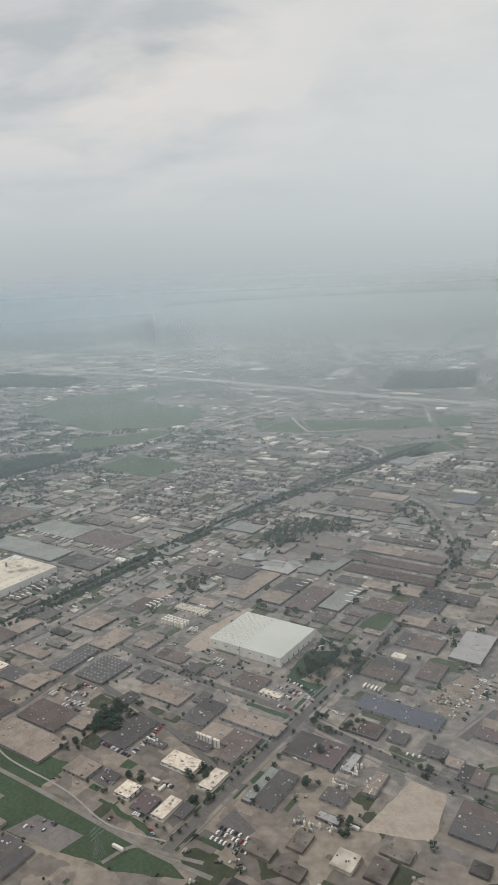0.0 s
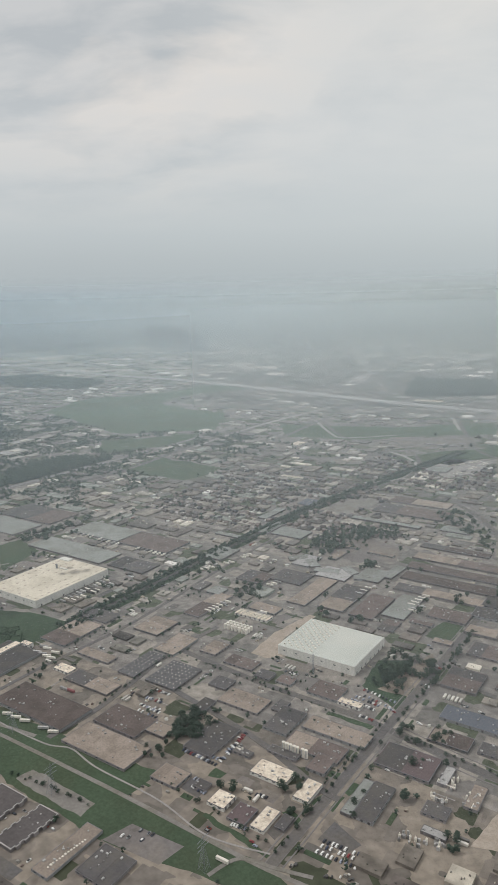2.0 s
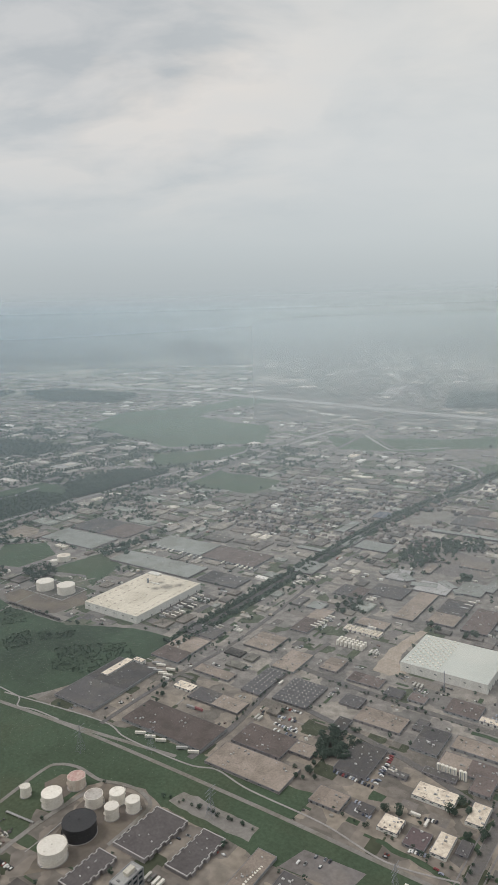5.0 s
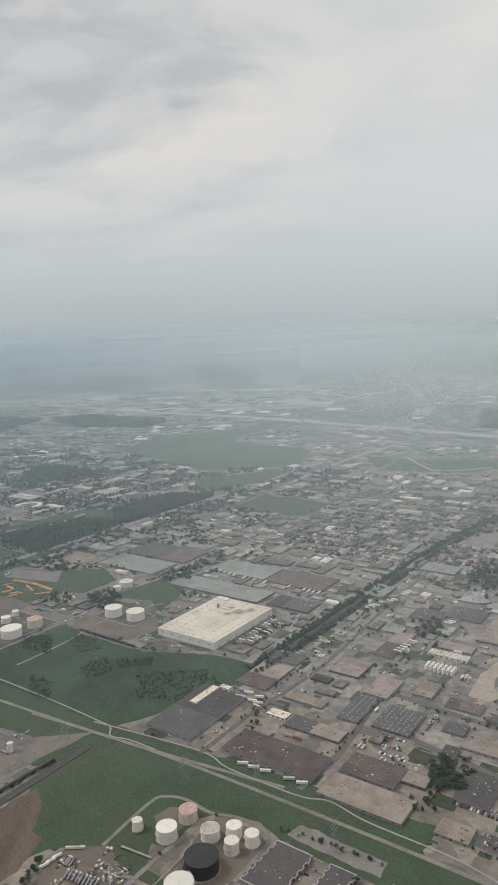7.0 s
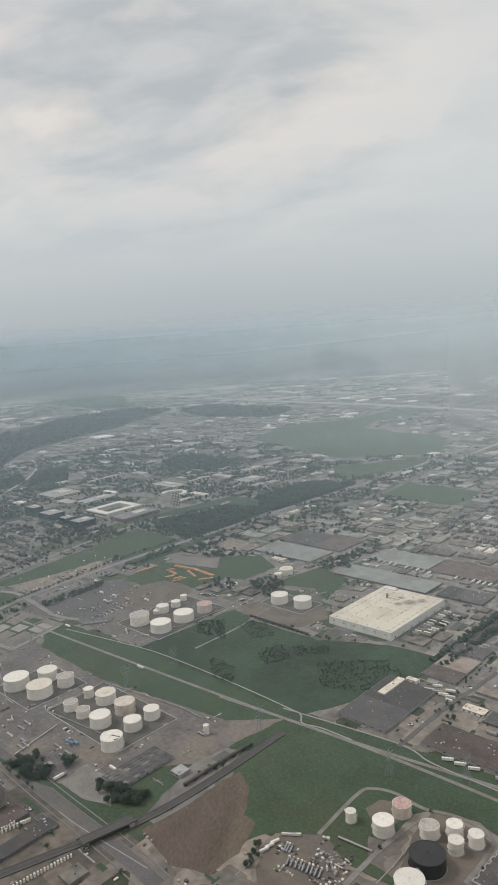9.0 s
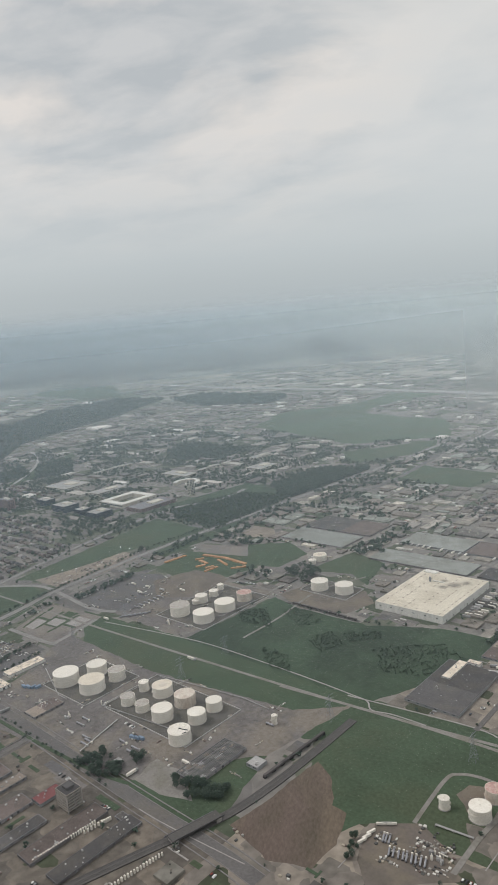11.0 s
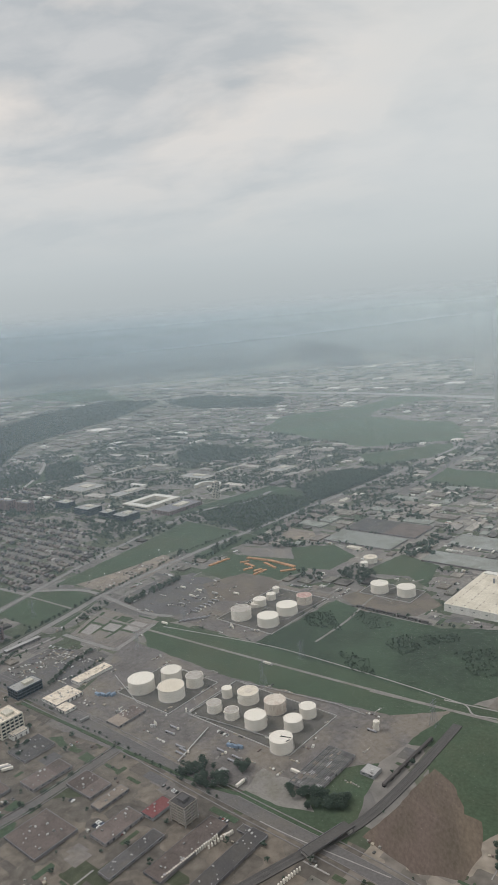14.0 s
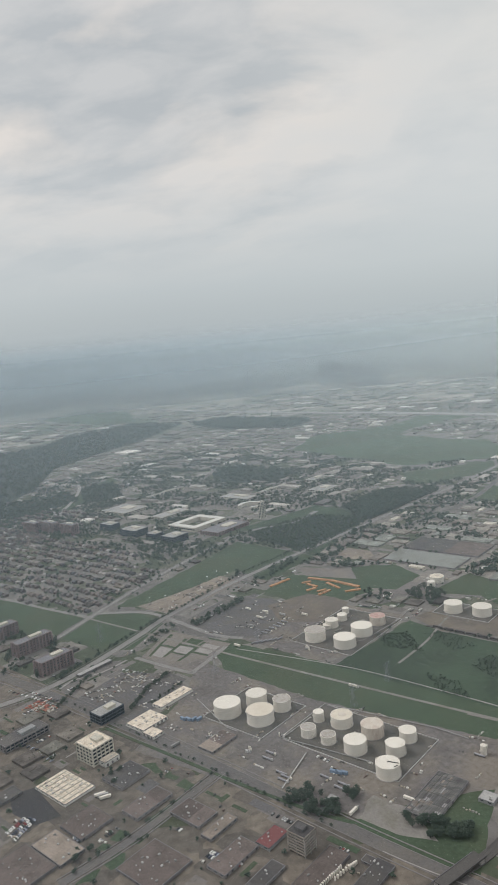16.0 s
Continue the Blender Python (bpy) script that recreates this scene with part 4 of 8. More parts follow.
def tank(u, v, r, h, style):
    """An upright steel storage tank: shell with courses, cone roof, curb, stair, vents."""
    claim(u, v, 2 * r, 2 * r, 3)
    shell, lid, label = TANKS[style]
    b = thing("storage_tank", spot(u, v, turn=(u * 37) % 360), label, "storage tank", "storage tanks")
    n = 48
    body = Shape()
    k = max(3, round(h / 2.4))
    for i in range(k):
        body.tube(0, 0, i * h / k, r - 0.02 * i, r - 0.02 * i, h / k, n, cap=False)
    part("shell", body, shell, b, smooth=True)
    part("curb", Shape().ring(0, 0, h - 0.2, r - 0.25, r + 0.14, 0.34, n), shell, b)
    roof = Shape().tube(0, 0, h, r - 0.05, 0.3, r * 0.05, n)
    part("roof", roof, lid, b)
    part("base_ring", Shape().ring(0, 0, 0, r, r + 0.7, 0.25, n), CONCRETE, b)
    steps = Shape()
    m = int(h / 0.3)
    for i in range(m):
        a = i / m * 5.2 / max(1.0, r / 6)
        steps.box((r + 0.45) * math.cos(a), (r + 0.45) * math.sin(a), 0.2 + i * 0.3, 0.8, 0.5, 0.08, math.degrees(a), bottom=True)
        steps.box((r + 0.85) * math.cos(a), (r + 0.85) * math.sin(a), 0.2 + i * 0.3, 0.06, 0.5, 1.0, math.degrees(a))
    tagged(part("stair", steps, shell, b), kind="stuff")
    part("vent", Shape().tube(0, 0, h + r * 0.05, 0.35, 0.35, 0.5, 12).tube(0, 0, h + r * 0.05 + 0.5, 0.5, 0.2, 0.25, 12), lid, b)
    part("hatch", Shape().tube(r * 0.72, 0, h + r * 0.012, 0.5, 0.5, 0.5, 12), lid, b)
    part("nozzle", Shape().beam((r - 0.1, 0, 0.8), (r + 1.6, 0, 0.8), 0.4), STEEL, b)
    if style == "float":
        part("dome_patch", Shape().tube(-r * 0.1, 0, h + r * 0.02, r * 0.42, r * 0.3, r * 0.07, 24), RUST, b)
    if style == "arm":
        part("roof_pipe", Shape().beam((0, 0, h + 0.7), (r * 0.9, r * 0.1, h + 0.45), 0.5).beam((0.2, -0.9, h + 0.7), (0.2, 0.9, h + 0.7), 0.6).beam((r * 0.7, -r * 0.5, h + 0.4), (r * 0.9, -r * 0.2, h + 0.4), 0.5), BLACK, b, "dark roof pipework")
    return b


def lump(s, r, x, y, z, k):
    """One uneven clump of leaves."""
    pts = []
    for a, b, c in ((1, 0, 0), (-1, 0, 0), (0, 1, 0), (0, -1, 0), (0, 0, 1), (0, 0, -1)):
        q = k * r.uniform(0.65, 1.25)
        pts.append((x + a * q + r.uniform(-0.25, 0.25) * k, y + b * q + r.uniform(-0.25, 0.25) * k, z + c * q * 0.8))
    s.add(pts, [(0, 2, 4), (2, 1, 4), (1, 3, 4), (3, 0, 4), (2, 0, 5), (1, 2, 5), (3, 1, 5), (0, 3, 5)])


def crown_shape(r, count, tall, wide, size):
    s = Shape()
    for i in range(count):
        a, q = r.uniform(0, math.tau), r.random() ** 0.55
        z = r.uniform(-1, 1)
        rad = math.sqrt(max(0.0, 1 - z * z)) * q * wide * r.uniform(0.8, 1.15)
        lump(s, r, rad * math.cos(a), rad * math.sin(a), tall * 0.62 + z * tall * 0.36, size * r.uniform(0.6, 1.3))
    return s


TREES = []
for i in range(6):
    r = random.Random(50 + i)
    tall = (7.5, 6.2, 8.5, 5.4, 6.8, 4.6)[i]
    trunk = Shape().tube(0, 0, 0, 0.28, 0.16, tall * 0.45, 8)
    for j in range(4):
        a = r.uniform(0, math.tau)
        trunk.beam((0, 0, tall * 0.36), (math.cos(a) * 1.6, math.sin(a) * 1.6, tall * 0.62), 0.14)
    TREES.append((trunk.mesh("trunk", BARK), crown_shape(r, 190, tall, tall * 0.42, 0.46).mesh("crown", LEAF)))


def tree(u, v, scale=1.0):
    t, c = TREES[rng.randrange(6)]
    b = thing("tree", spot(u, v, turn=rng.uniform(0, 360)) @ Matrix.Diagonal((scale,) * 3 + (1,)), "dark green leafy tree in full summer leaf", "tree", "trees")
    part("trunk", t, None, b)
    part("crown", c, None, b)
    return b


CLUMPS = []
for i in range(8):
    r = random.Random(90 + i)
    q = crown_shape(r, 18, 6.6, 3.1, 1.3)
    q.tube(0, 0, 0, 0.3, 0.2, 3.5, 5)
    CLUMPS.append((np.array(q.v), q.f))


BUSHY = []
for i in range(8):
    r = random.Random(190 + i)
    q = crown_shape(r, 70, 6.6, 3.3, 0.66)
    q.tube(0, 0, 0, 0.3, 0.2, 3.5, 5)
    BUSHY.append((np.array(q.v), q.f))


def woods(name, spots, label, kinds=CLUMPS, leaf=LEAF):
    """Trees too many to count, as one mesh. spots: u, v, scale."""
    verts, faces, n = [], [], 0
    for u, v, k in spots:
        pv, pf = kinds[rng.randrange(8)]
        a = rng.uniform(0, math.tau)
        c, s = math.cos(a) * k, math.sin(a) * k
        x, y = at(u, v)
        f = scale_at(x, y)
        x, y, z = afar(x, y)
        c, s, k = c * f, s * f, k * f
        p = np.stack([pv[:, 0] * c - pv[:, 1] * s + x, pv[:, 0] * s + pv[:, 1] * c + y, pv[:, 2] * k * rng.uniform(0.8, 1.15) + z], 1)
        verts.append(p)
        faces += [tuple(j + n for j in f) for f in pf]
        n += len(pv)
    me = bpy.data.meshes.new(name)
    me.from_pydata(np.concatenate(verts).tolist(), [], faces)
    me.materials.append(leaf)
    me.polygons.foreach_set("use_smooth", [True] * len(me.polygons))
    return tagged(new(name, me), label, "trees", kind="stuff")


def car_mesh():
    s = Shape()
    s.box(0, 0, 0.28, 3.6, 1.55, 0.5, taper=0.97).box(-0.12, 0, 0.78, 2.1, 1.4, 0.45, taper=0.8)
    return s


CARBODY = []
for i, c in enumerate(((0.74, 0.74, 0.73), (0.30, 0.31, 0.32), (0.045, 0.047, 0.05), (0.06, 0.068, 0.085), (0.23, 0.055, 0.05), (0.74, 0.74, 0.73))):
    paint = surface(f"car_paint_{i}", c, 0.3, grain=0.03, stain=0.05)
    CARBODY.append((car_mesh().mesh("body", paint), ("white", "silver-grey", "black", "dark blue", "red", "white")[i]))
CARGLASS = Shape().box(-0.12, 0, 0.82, 1.98, 1.43, 0.32, taper=0.84).mesh("windows", GLASS)
WHEEL = Shape().add(*(lambda s: (s.v, s.f))(Shape().tube(0, 0, -0.1, 0.29, 0.29, 0.2, 10))).mesh("wheel", RUBBER)


spare_cars, car_count = [], [0]


def car(u, v, turn=0.0):
    if car_count[0] >= 285:
        spare_cars.append((u, v, turn))
        return None
    car_count[0] += 1
    body, tone = CARBODY[rng.choice((0, 0, 0, 0, 1, 1, 1, 2, 2, 2, 3, 3, 4, 5, 5))]
    b = thing("car", spot(u, v, 0.06, turn), f"parked {tone} car on worn paving", "car", "parked cars")
    part("body", body, None, b)
    part("windows", CARGLASS, None, b)
    for x in (-1.1, 1.1):
        for y in (-0.7, 0.7):
            part("wheel", WHEEL, None, b, m=pose(x, y, 0.29, 90))
    return b


TRAILER = [Shape().box(0, 0, 1.0, 14, 2.5, 2.9, bottom=True).mesh("box", m) for m in (WHITE, WHITE, DULL, surface("trailer_red", (0.26, 0.10, 0.09), 0.5))]
CAB = [Shape().box(8.9, 0, 0.6, 2.4, 2.4, 2.6, taper=0.9, bottom=True).box(7.6, 0, 0.6, 3.0, 1.2, 0.5, bottom=True).mesh("cab", m) for m in (WHITE, DULL, surface("cab_blue", (0.1, 0.14, 0.25), 0.4))]
TANKER = Shape().add([(x, 1.15 * math.cos(a), 1.9 + 1.1 * math.sin(a)) for x in (-6.5, 6.5) for a in [math.tau * i / 12 for i in range(12)]], [(i, (i + 1) % 12, 12 + (i + 1) % 12, 12 + i) for i in range(12)] + [tuple(range(12)), tuple(range(23, 11, -1))]).mesh("barrel", surface("dull_aluminium", (0.30, 0.29, 0.27), 0.55, metal=0.15))
CHASSIS = Shape().box(0, 0, 0.75, 13.6, 1.0, 0.25, bottom=True).mesh("chassis", BLACK)
BIGWHEEL = Shape().tube(0, 0, -0.15, 0.5, 0.5, 0.3, 10).mesh("wheel", RUBBER)


def trailer(u, v, turn=0.0, cab=False, tanker=False, k=1.0):
    b = thing("tanker_truck" if tanker else "semi_trailer", spot(u, v, 0.06, turn) @ Matrix.Diagonal((0.66 * k, 0.74 * k, 0.72 * k, 1)), "dull silver tanker truck parked on oily paving" if tanker else "long box trailer parked on worn paving", "truck", "trucks and trailers")
    if tanker:
        part("barrel", TANKER, None, b)
    else:
        part("box", rng.choice(TRAILER[:3] * 8 + TRAILER[3:]), None, b)
    part("chassis", CHASSIS, None, b)
    if cab:
        part("cab", rng.choice(CAB[:2]), None, b)
    for x in (-5.6, -4.4) + ((6.8, 9.4) if cab else ()):
        for y in (-1.0, 1.0):
            part("wheel", BIGWHEEL, None, b, m=pose(x, y, 0.5, 90))
    if not cab:
        part("landing_leg", Shape().box(4.8, 0.8, 0, 0.2, 0.2, 1.0).box(4.8, -0.8, 0, 0.2, 0.2, 1.0), STEEL, b)
    return b


def pylon(u, v, h=24.0):
    """A lattice power-line tower."""
    claim(u, v, 8, 8)
    b = thing("pylon", spot(u, v), "grey steel lattice power-line tower on grass", "pylon", "pylons")
    legs = Shape()
    for a, c in ((-1, -1), (1, -1), (1, 1), (-1, 1)):
        legs.beam((a * 3, c * 3, 0), (a * 0.8, c * 0.8, h * 0.62), 0.15).beam((a * 0.8, c * 0.8, h * 0.62), (a * 0.3, c * 0.3, h), 0.12)
    part("leg_frame", legs, STEEL, b)
    lace = Shape()
    for k in range(6):
        z0, z1 = h * 0.62 * k / 6, h * 0.62 * (k + 1) / 6
        r0, r1 = 3 - 2.2 * k / 6, 3 - 2.2 * (k + 1) / 6
        for s in (-1, 1):
            lace.beam((-r0, s * r0, z0), (r1, s * r1, z1), 0.06).beam((r0, s * r0, z0), (-r1, s * r1, z1), 0.06)
            lace.beam((s * r0, -r0, z0), (s * r1, r1, z1), 0.06)
    part("lacing", lace, STEEL, b)
    for z in (0.66, 0.8, 0.93):
        part("cross_arm", Shape().beam((0, -6, h * z), (0, 6, h * z), 0.16).beam((0, -6, h * z), (0, 0, h * z + 1.4), 0.08).beam((0, 6, h * z), (0, 0, h * z + 1.4), 0.08), STEEL, b)
    return b


# ---- land: grass, yards, bare ground ----
sheet("meadow", [(-955, 295), (-942, 443), (-894, 430), (-795, 432), (-723, 466), (-641, 474), (-677, 350), (-706, 296)], MEADOW, 0.03, "rough green meadow with darker scrub")
sheet("corridor_grass", [(-1134, 281), (-958, 297), (-709, 300), (-524, 318), (-399, 326), (-403, 285), (-560, 257), (-641, 247), (-721, 218), (-829, 220), (-1037, 214)], GRASS, 0.02, "mown grass under the power lines")
sheet("east_meadow", [(-708, 256), (-681, 288), (-559, 319), (-561, 268), (-579, 255), (-588, 195), (-606, 173), (-625, 160), (-636, 133), (-686, 184), (-700, 199)], GRASS, 0.035, "green meadow beside the railway")
sheet("bare_earth", [(-698, 105), (-694, 147), (-692, 199), (-671, 190), (-652, 165), (-637, 162), (-627, 133), (-628, 107), (-656, 96)], DIRT, 0.05, "churned bare brown earth")
sheet("yard", [(-1099, 228), (-928, 223), (-755, 247), (-715, 282), (-735, 146), (-807, 99), (-829, 85), (-1016, 64), (-1052, 163)], YARD, 0.04, "oily paved yard of the tank farm")
sheet("yard", [(-1124, 346), (-1052, 449), (-953, 455), (-961, 313), (-979, 295), (-1101, 298)], YARD, 0.04, "paved yard round the storage tanks")
sheet("yard", [(-1199, 275), (-1209, 394), (-1149, 424), (-1081, 412), (-1076, 312), (-1126, 284)], ASPHALT, 0.045, "paved trailer park")
sheet("lawn", [(-801, 92), (-783, 123), (-739, 175), (-729, 182), (-704, 93), (-757, 76)], GRASS, 0.05, "mown lawn with trees")
sheet("gravel_lot", [(-799, 97), (-804, 125), (-774, 128), (-741, 107), (-768, 96)], GRAVEL, 0.07, "pale gravel apron")
sheet("lawn", [(-1352, 262), (-1289, 294), (-1221, 285), (-1195, 210), (-1217, 188), (-1313, 184)], GRASS, 0.03, "green field by the junction")
sheet("lawn", [(-1599, 202), (-1538, 226), (-1341, 244), (-1325, 187), (-1416, 108)], GRASS, 0.03, "green field beside the houses")
sheet("field", [(-1335, 294), (-1361, 462), (-1393, 624), (-1206, 612), (-1203, 476), (-1281, 499), (-1290, 394), (-1307, 308)], GRASS, 0.03, "green field beside the road")
sheet("bare_earth", [(-1303, 310), (-1290, 394), (-1287, 466), (-1239, 459), (-1232, 383), (-1240, 312)], SAND, 0.05, "sandy works yard")
sheet("field", [(-1206, 612), (-1226, 692), (-1264, 889), (-1421, 913), (-1452, 706), (-1261, 623)], MEADOW, 0.03, "dark green wooded field")
sheet("field", [(-1122, 586), (-1066, 626), (-1007, 596), (-1011, 529), (-1059, 518)], GRASS, 0.03, "green field beside the terminal")
sheet("field", [(-965, 539), (-951, 635), (-885, 614), (-862, 533), (-901, 558)], GRASS, 0.03, "green field beside the terminal")
sheet("lot", [(-1166, 199), (-1195, 271), (-1096, 282), (-1084, 204)], LOT, 0.045, "paved empty car park")
sheet("planted_strip", [(-1162.1, 206.1), (-1158.6, 206.3), (-1181.0, 264.8), (-1185.3, 264.2)], GRASS, 0.07, "grass strip between parking bays")
sheet("planted_strip", [(-1143.1, 213.4), (-1139.5, 213.6), (-1154.4, 265.4), (-1158.7, 264.8)], GRASS, 0.09, "grass strip between parking bays")
sheet("planted_strip", [(-1119.6, 214.9), (-1116.0, 215.1), (-1126.4, 269.2), (-1130.7, 268.7)], GRASS, 0.10, "grass strip between parking bays")
sheet("planted_strip", [(-1169.1, 233.8), (-1149.8, 235.8), (-1150.9, 239.4), (-1170.5, 237.3)], GRASS, 0.07, "grass strip between parking bays")
sheet("planted_strip", [(-1143.0, 225.8), (-1122.2, 227.6), (-1123.0, 231.3), (-1144.1, 229.4)], GRASS, 0.09, "grass strip between parking bays")
sheet("planted_strip", [(-1149.3, 247.7), (-1126.9, 250.3), (-1127.7, 254.1), (-1150.4, 251.4)], GRASS, 0.09, "grass strip between parking bays")
sheet("planted_strip", [(-1120.6, 238.7), (-1098.2, 240.9), (-1098.7, 244.9), (-1121.3, 242.5)], GRASS, 0.10, "grass strip between parking bays")
sheet("planted_strip", [(-1143.7, 230.7), (-1124.0, 232.5), (-1127.4, 249.0), (-1148.2, 246.6)], CONCRETE, 0.09, "pale concrete parking bay")
sheet("planted_strip", [(-1120.0, 244.0), (-1099.6, 246.1), (-1102.3, 269.2), (-1124.1, 266.3)], CONCRETE, 0.11, "pale concrete parking bay")
sheet("planted_strip", [(-1159.2, 209.9), (-1143.0, 210.9), (-1150.2, 234.5), (-1167.9, 232.7)], CONCRETE, 0.07, "pale concrete parking bay")
sheet("planted_strip", [(-1148.5, 253.5), (-1130.5, 255.7), (-1133.9, 271.5), (-1152.7, 268.8)], GRASS, 0.09, "grass strip between parking bays")
sheet("lot", [(-1148, 89), (-1155, 160), (-1105, 189), (-1077, 188), (-1051, 96), (-1097, 77)], ASPHALT, 0.05, "dark asphalt car park")
sheet("lot", [(-1136, 401), (-1114, 463), (-1067, 467), (-1043, 461), (-1030, 394), (-1081, 361)], DUST, 0.06, "bare dusty ground between yards")
sheet("bare_earth", [(-1176, 631), (-1183, 673), (-1138, 672), (-1105, 636), (-1144, 621)], SAND, 0.06, "bare sandy plot beside the road")
sheet("lot", [(-1197, 552), (-1025, 612), (-957, 539), (-1090, 465)], LOT, 0.02, "worn yard")
sheet("gravel_lot", [(-490, 261), (-487, 276), (-417, 275), (-416, 259)], GRAVEL, 0.06, "pale gravel lot")
sheet("yard", [(-593, 209), (-596, 236), (-581, 251), (-555, 244), (-552, 206), (-572, 201)], GRASS, 0.05, "grass round storage tanks")
sheet("yard", [(-584, 226), (-582, 239), (-570, 246), (-558, 240), (-559, 218), (-571, 213)], DUST, 0.06, "bare brown ground round storage tanks")
sheet("yard", [(-545, 228), (-544, 250), (-507, 254), (-496, 245), (-494, 186), (-523, 156)], DUST, 0.055, "bare brown ground round storage tanks")
sheet("yard", [(-608, 131), (-616, 150), (-615, 166), (-607, 172), (-592, 185), (-570, 174), (-545, 155), (-590, 114)], DUST, 0.05, "dusty brown truck yard")
sheet("lot", [(-943, 452), (-926, 512), (-852, 515), (-821, 491), (-834, 446), (-894, 431)], DUST, 0.05, "dusty ground beside the storage tanks")
sheet("lawn", [(-483, 178), (-553, 182), (-577, 217), (-544, 254), (-499, 266), (-417, 275), (-414, 257), (-386, 251), (-297, 265), (-253, 284), (-280, 293), (-315, 291), (-393, 291), (-501, 298), (-634, 291), (-737, 271), (-646, 166)], GRASS, 0.015, "mown grass under the power lines")
sheet("gravel_lot", [(-387, 252), (-380, 274), (-336, 277), (-340, 256)], LOT, 0.06, "worn brown paved lot in the grass")
sheet("lawn", [(-524, 266), (-500, 279), (-415, 286), (-384, 278), (-389, 250), (-425, 253), (-490, 254)], GRASS, 0.052, "mown grass round a paved lot")
sheet("lawn", [(-321, 523), (-327, 574), (-298, 592), (-274, 540), (-278, 501)], MEADOW, 0.05, "overgrown green plot with trees")
sheet("bare_earth", [(-176, 378), (-166, 442), (-137, 441), (-132, 392)], TAN, 0.06, "bare sandy building plot")
sheet("bare_earth", [(-444, 520), (-448, 565), (-437, 630), (-428, 630), (-432, 568), (-427, 548), (-412, 531), (-424, 519)], TAN, 0.06, "sandy works track")
sheet("bare_earth", [(-306, 523), (-286, 616), (-274, 590), (-279, 527)], SAND, 0.06, "bare ground with trees")
sheet("bare_earth", [(-195, 549), (-175, 615), (-150, 601), (-163, 528)], SAND, 0.06, "bare scrap yard")
STRIPS = [
    [(-285, 360), (-282, 371), (-276, 368), (-278, 355)], [(-296, 340), (-294, 347), (-274, 335), (-277, 330)], [(-365, 342), (-366, 354), (-356, 352), (-356, 345)],
    [(-269, 381), (-268, 396), (-263.4, 396), (-264, 379)], [(-272, 359), (-270, 376), (-266.5, 376), (-268, 358)], [(-327, 463), (-327, 469), (-284, 469), (-285, 462)],
    [(-279, 440), (-280, 462), (-275, 459), (-275, 438)], [(-289, 399), (-278, 399), (-279, 391), (-289, 392)], [(-343, 310), (-284, 302), (-284, 298), (-343, 305)],
]
for pts in STRIPS:
    sheet("lawn", pts, GRASS, 0.062, "mown grass strip beside a building")
for pts in ([(-376, 321), (-375, 334), (-358, 334), (-357, 319)], [(-296, 317), (-295, 335), (-287, 332), (-288, 314)], [(-264, 330), (-262, 351), (-237, 341), (-242, 329)]):
    sheet("lot", pts, ASPHALT, 0.058, "dark asphalt parking lot")
sheet("field", [(-1176, 441), (-1186, 518), (-1077, 546), (-1037, 516), (-1052, 463), (-1109, 424)], GRASS, 0.045, "rough green ground of a timber yard")
sheet("lawn", [(-941, -24), (-942, -13), (-934, -10), (-929, -16), (-933, -23)], GRASS, 0.06, "small mown plot beside the street")
sheet("lawn", [(-940, -36), (-941, -29), (-934, -28), (-932, -34)], GRASS, 0.06, "small mown plot beside the street")
sheet("lawn", [(-923, -43), (-925, -30), (-916, -26), (-910, -37), (-913, -44)], GRASS, 0.06, "small mown plot beside the street")
sheet("lawn", [(-923, -68), (-924, -53), (-920, -47), (-916, -57)], GRASS, 0.06, "small mown plot beside the street")
sheet("lawn", [(-922, -20), (-926, -10), (-919, -4), (-916, -14)], GRASS, 0.06, "small mown plot beside the street")
sheet("lawn", [(-964, 52), (-966, 60), (-951, 58), (-951, 52)], GRASS, 0.06, "small mown plot beside the street")
sheet("lawn", [(-944, 50), (-947, 59), (-932, 59), (-930, 50)], GRASS, 0.06, "small mown plot beside the street")
sheet("lawn", [(-933, 4), (-931, 41), (-926, 40), (-928, 4)], GRASS, 0.06, "small mown plot beside the street")
sheet("lawn", [(-996, 54), (-985, 61), (-968, 56), (-972, 50)], GRASS, 0.06, "small mown plot beside the street")
sheet("lot", [(-1057, -38), (-1047, -20), (-995, -29), (-1003, -48), (-1032, -50)], TARMAC, 0.065, "fresh black tarmac lot")
sheet("lawn", [(-307, 648), (-300, 692), (-277, 693), (-277, 642)], GRASS, 0.05, "green plot beside the street")
sheet("far_field", [(-1124, 1690), (-854, 1806), (-728, 1762), (-793, 1602), (-1016, 1561)], FIELD, 0.05, "wide pale green field")
sheet("far_field", [(-1146, 1056), (-1144, 1196), (-958, 1178), (-957, 1044)], GRASS, 0.05, "green playing field")
sheet("far_field", [(-4755, 2315), (-5140, 2807), (-4402, 2775), (-3626, 2257), (-3784, 2126)], FIELD, 0.06, "wide pale green field")
sheet("far_field", [(-2090, 1824), (-2039, 1933), (-1928, 2110), (-1942, 2390), (-1828, 2500), (-1704, 2366), (-1797, 2188), (-1779, 1900), (-1652, 1846), (-1392, 1801), (-1255, 1552), (-1449, 1367), (-1751, 1476), (-1980, 1550)], FIELD, 0.06, "wide pale green field")
sheet("far_field", [(-1422, 1260), (-1248, 1490), (-1191, 1348), (-1255, 1230), (-1308, 1164)], GRASS, 0.06, "dull green field")
sheet("far_field", [(-2025, 656), (-2188, 839), (-2267, 1021), (-2205, 994), (-2048, 775), (-1993, 667)], GRASS, 0.05, "green strip beside a winding road")
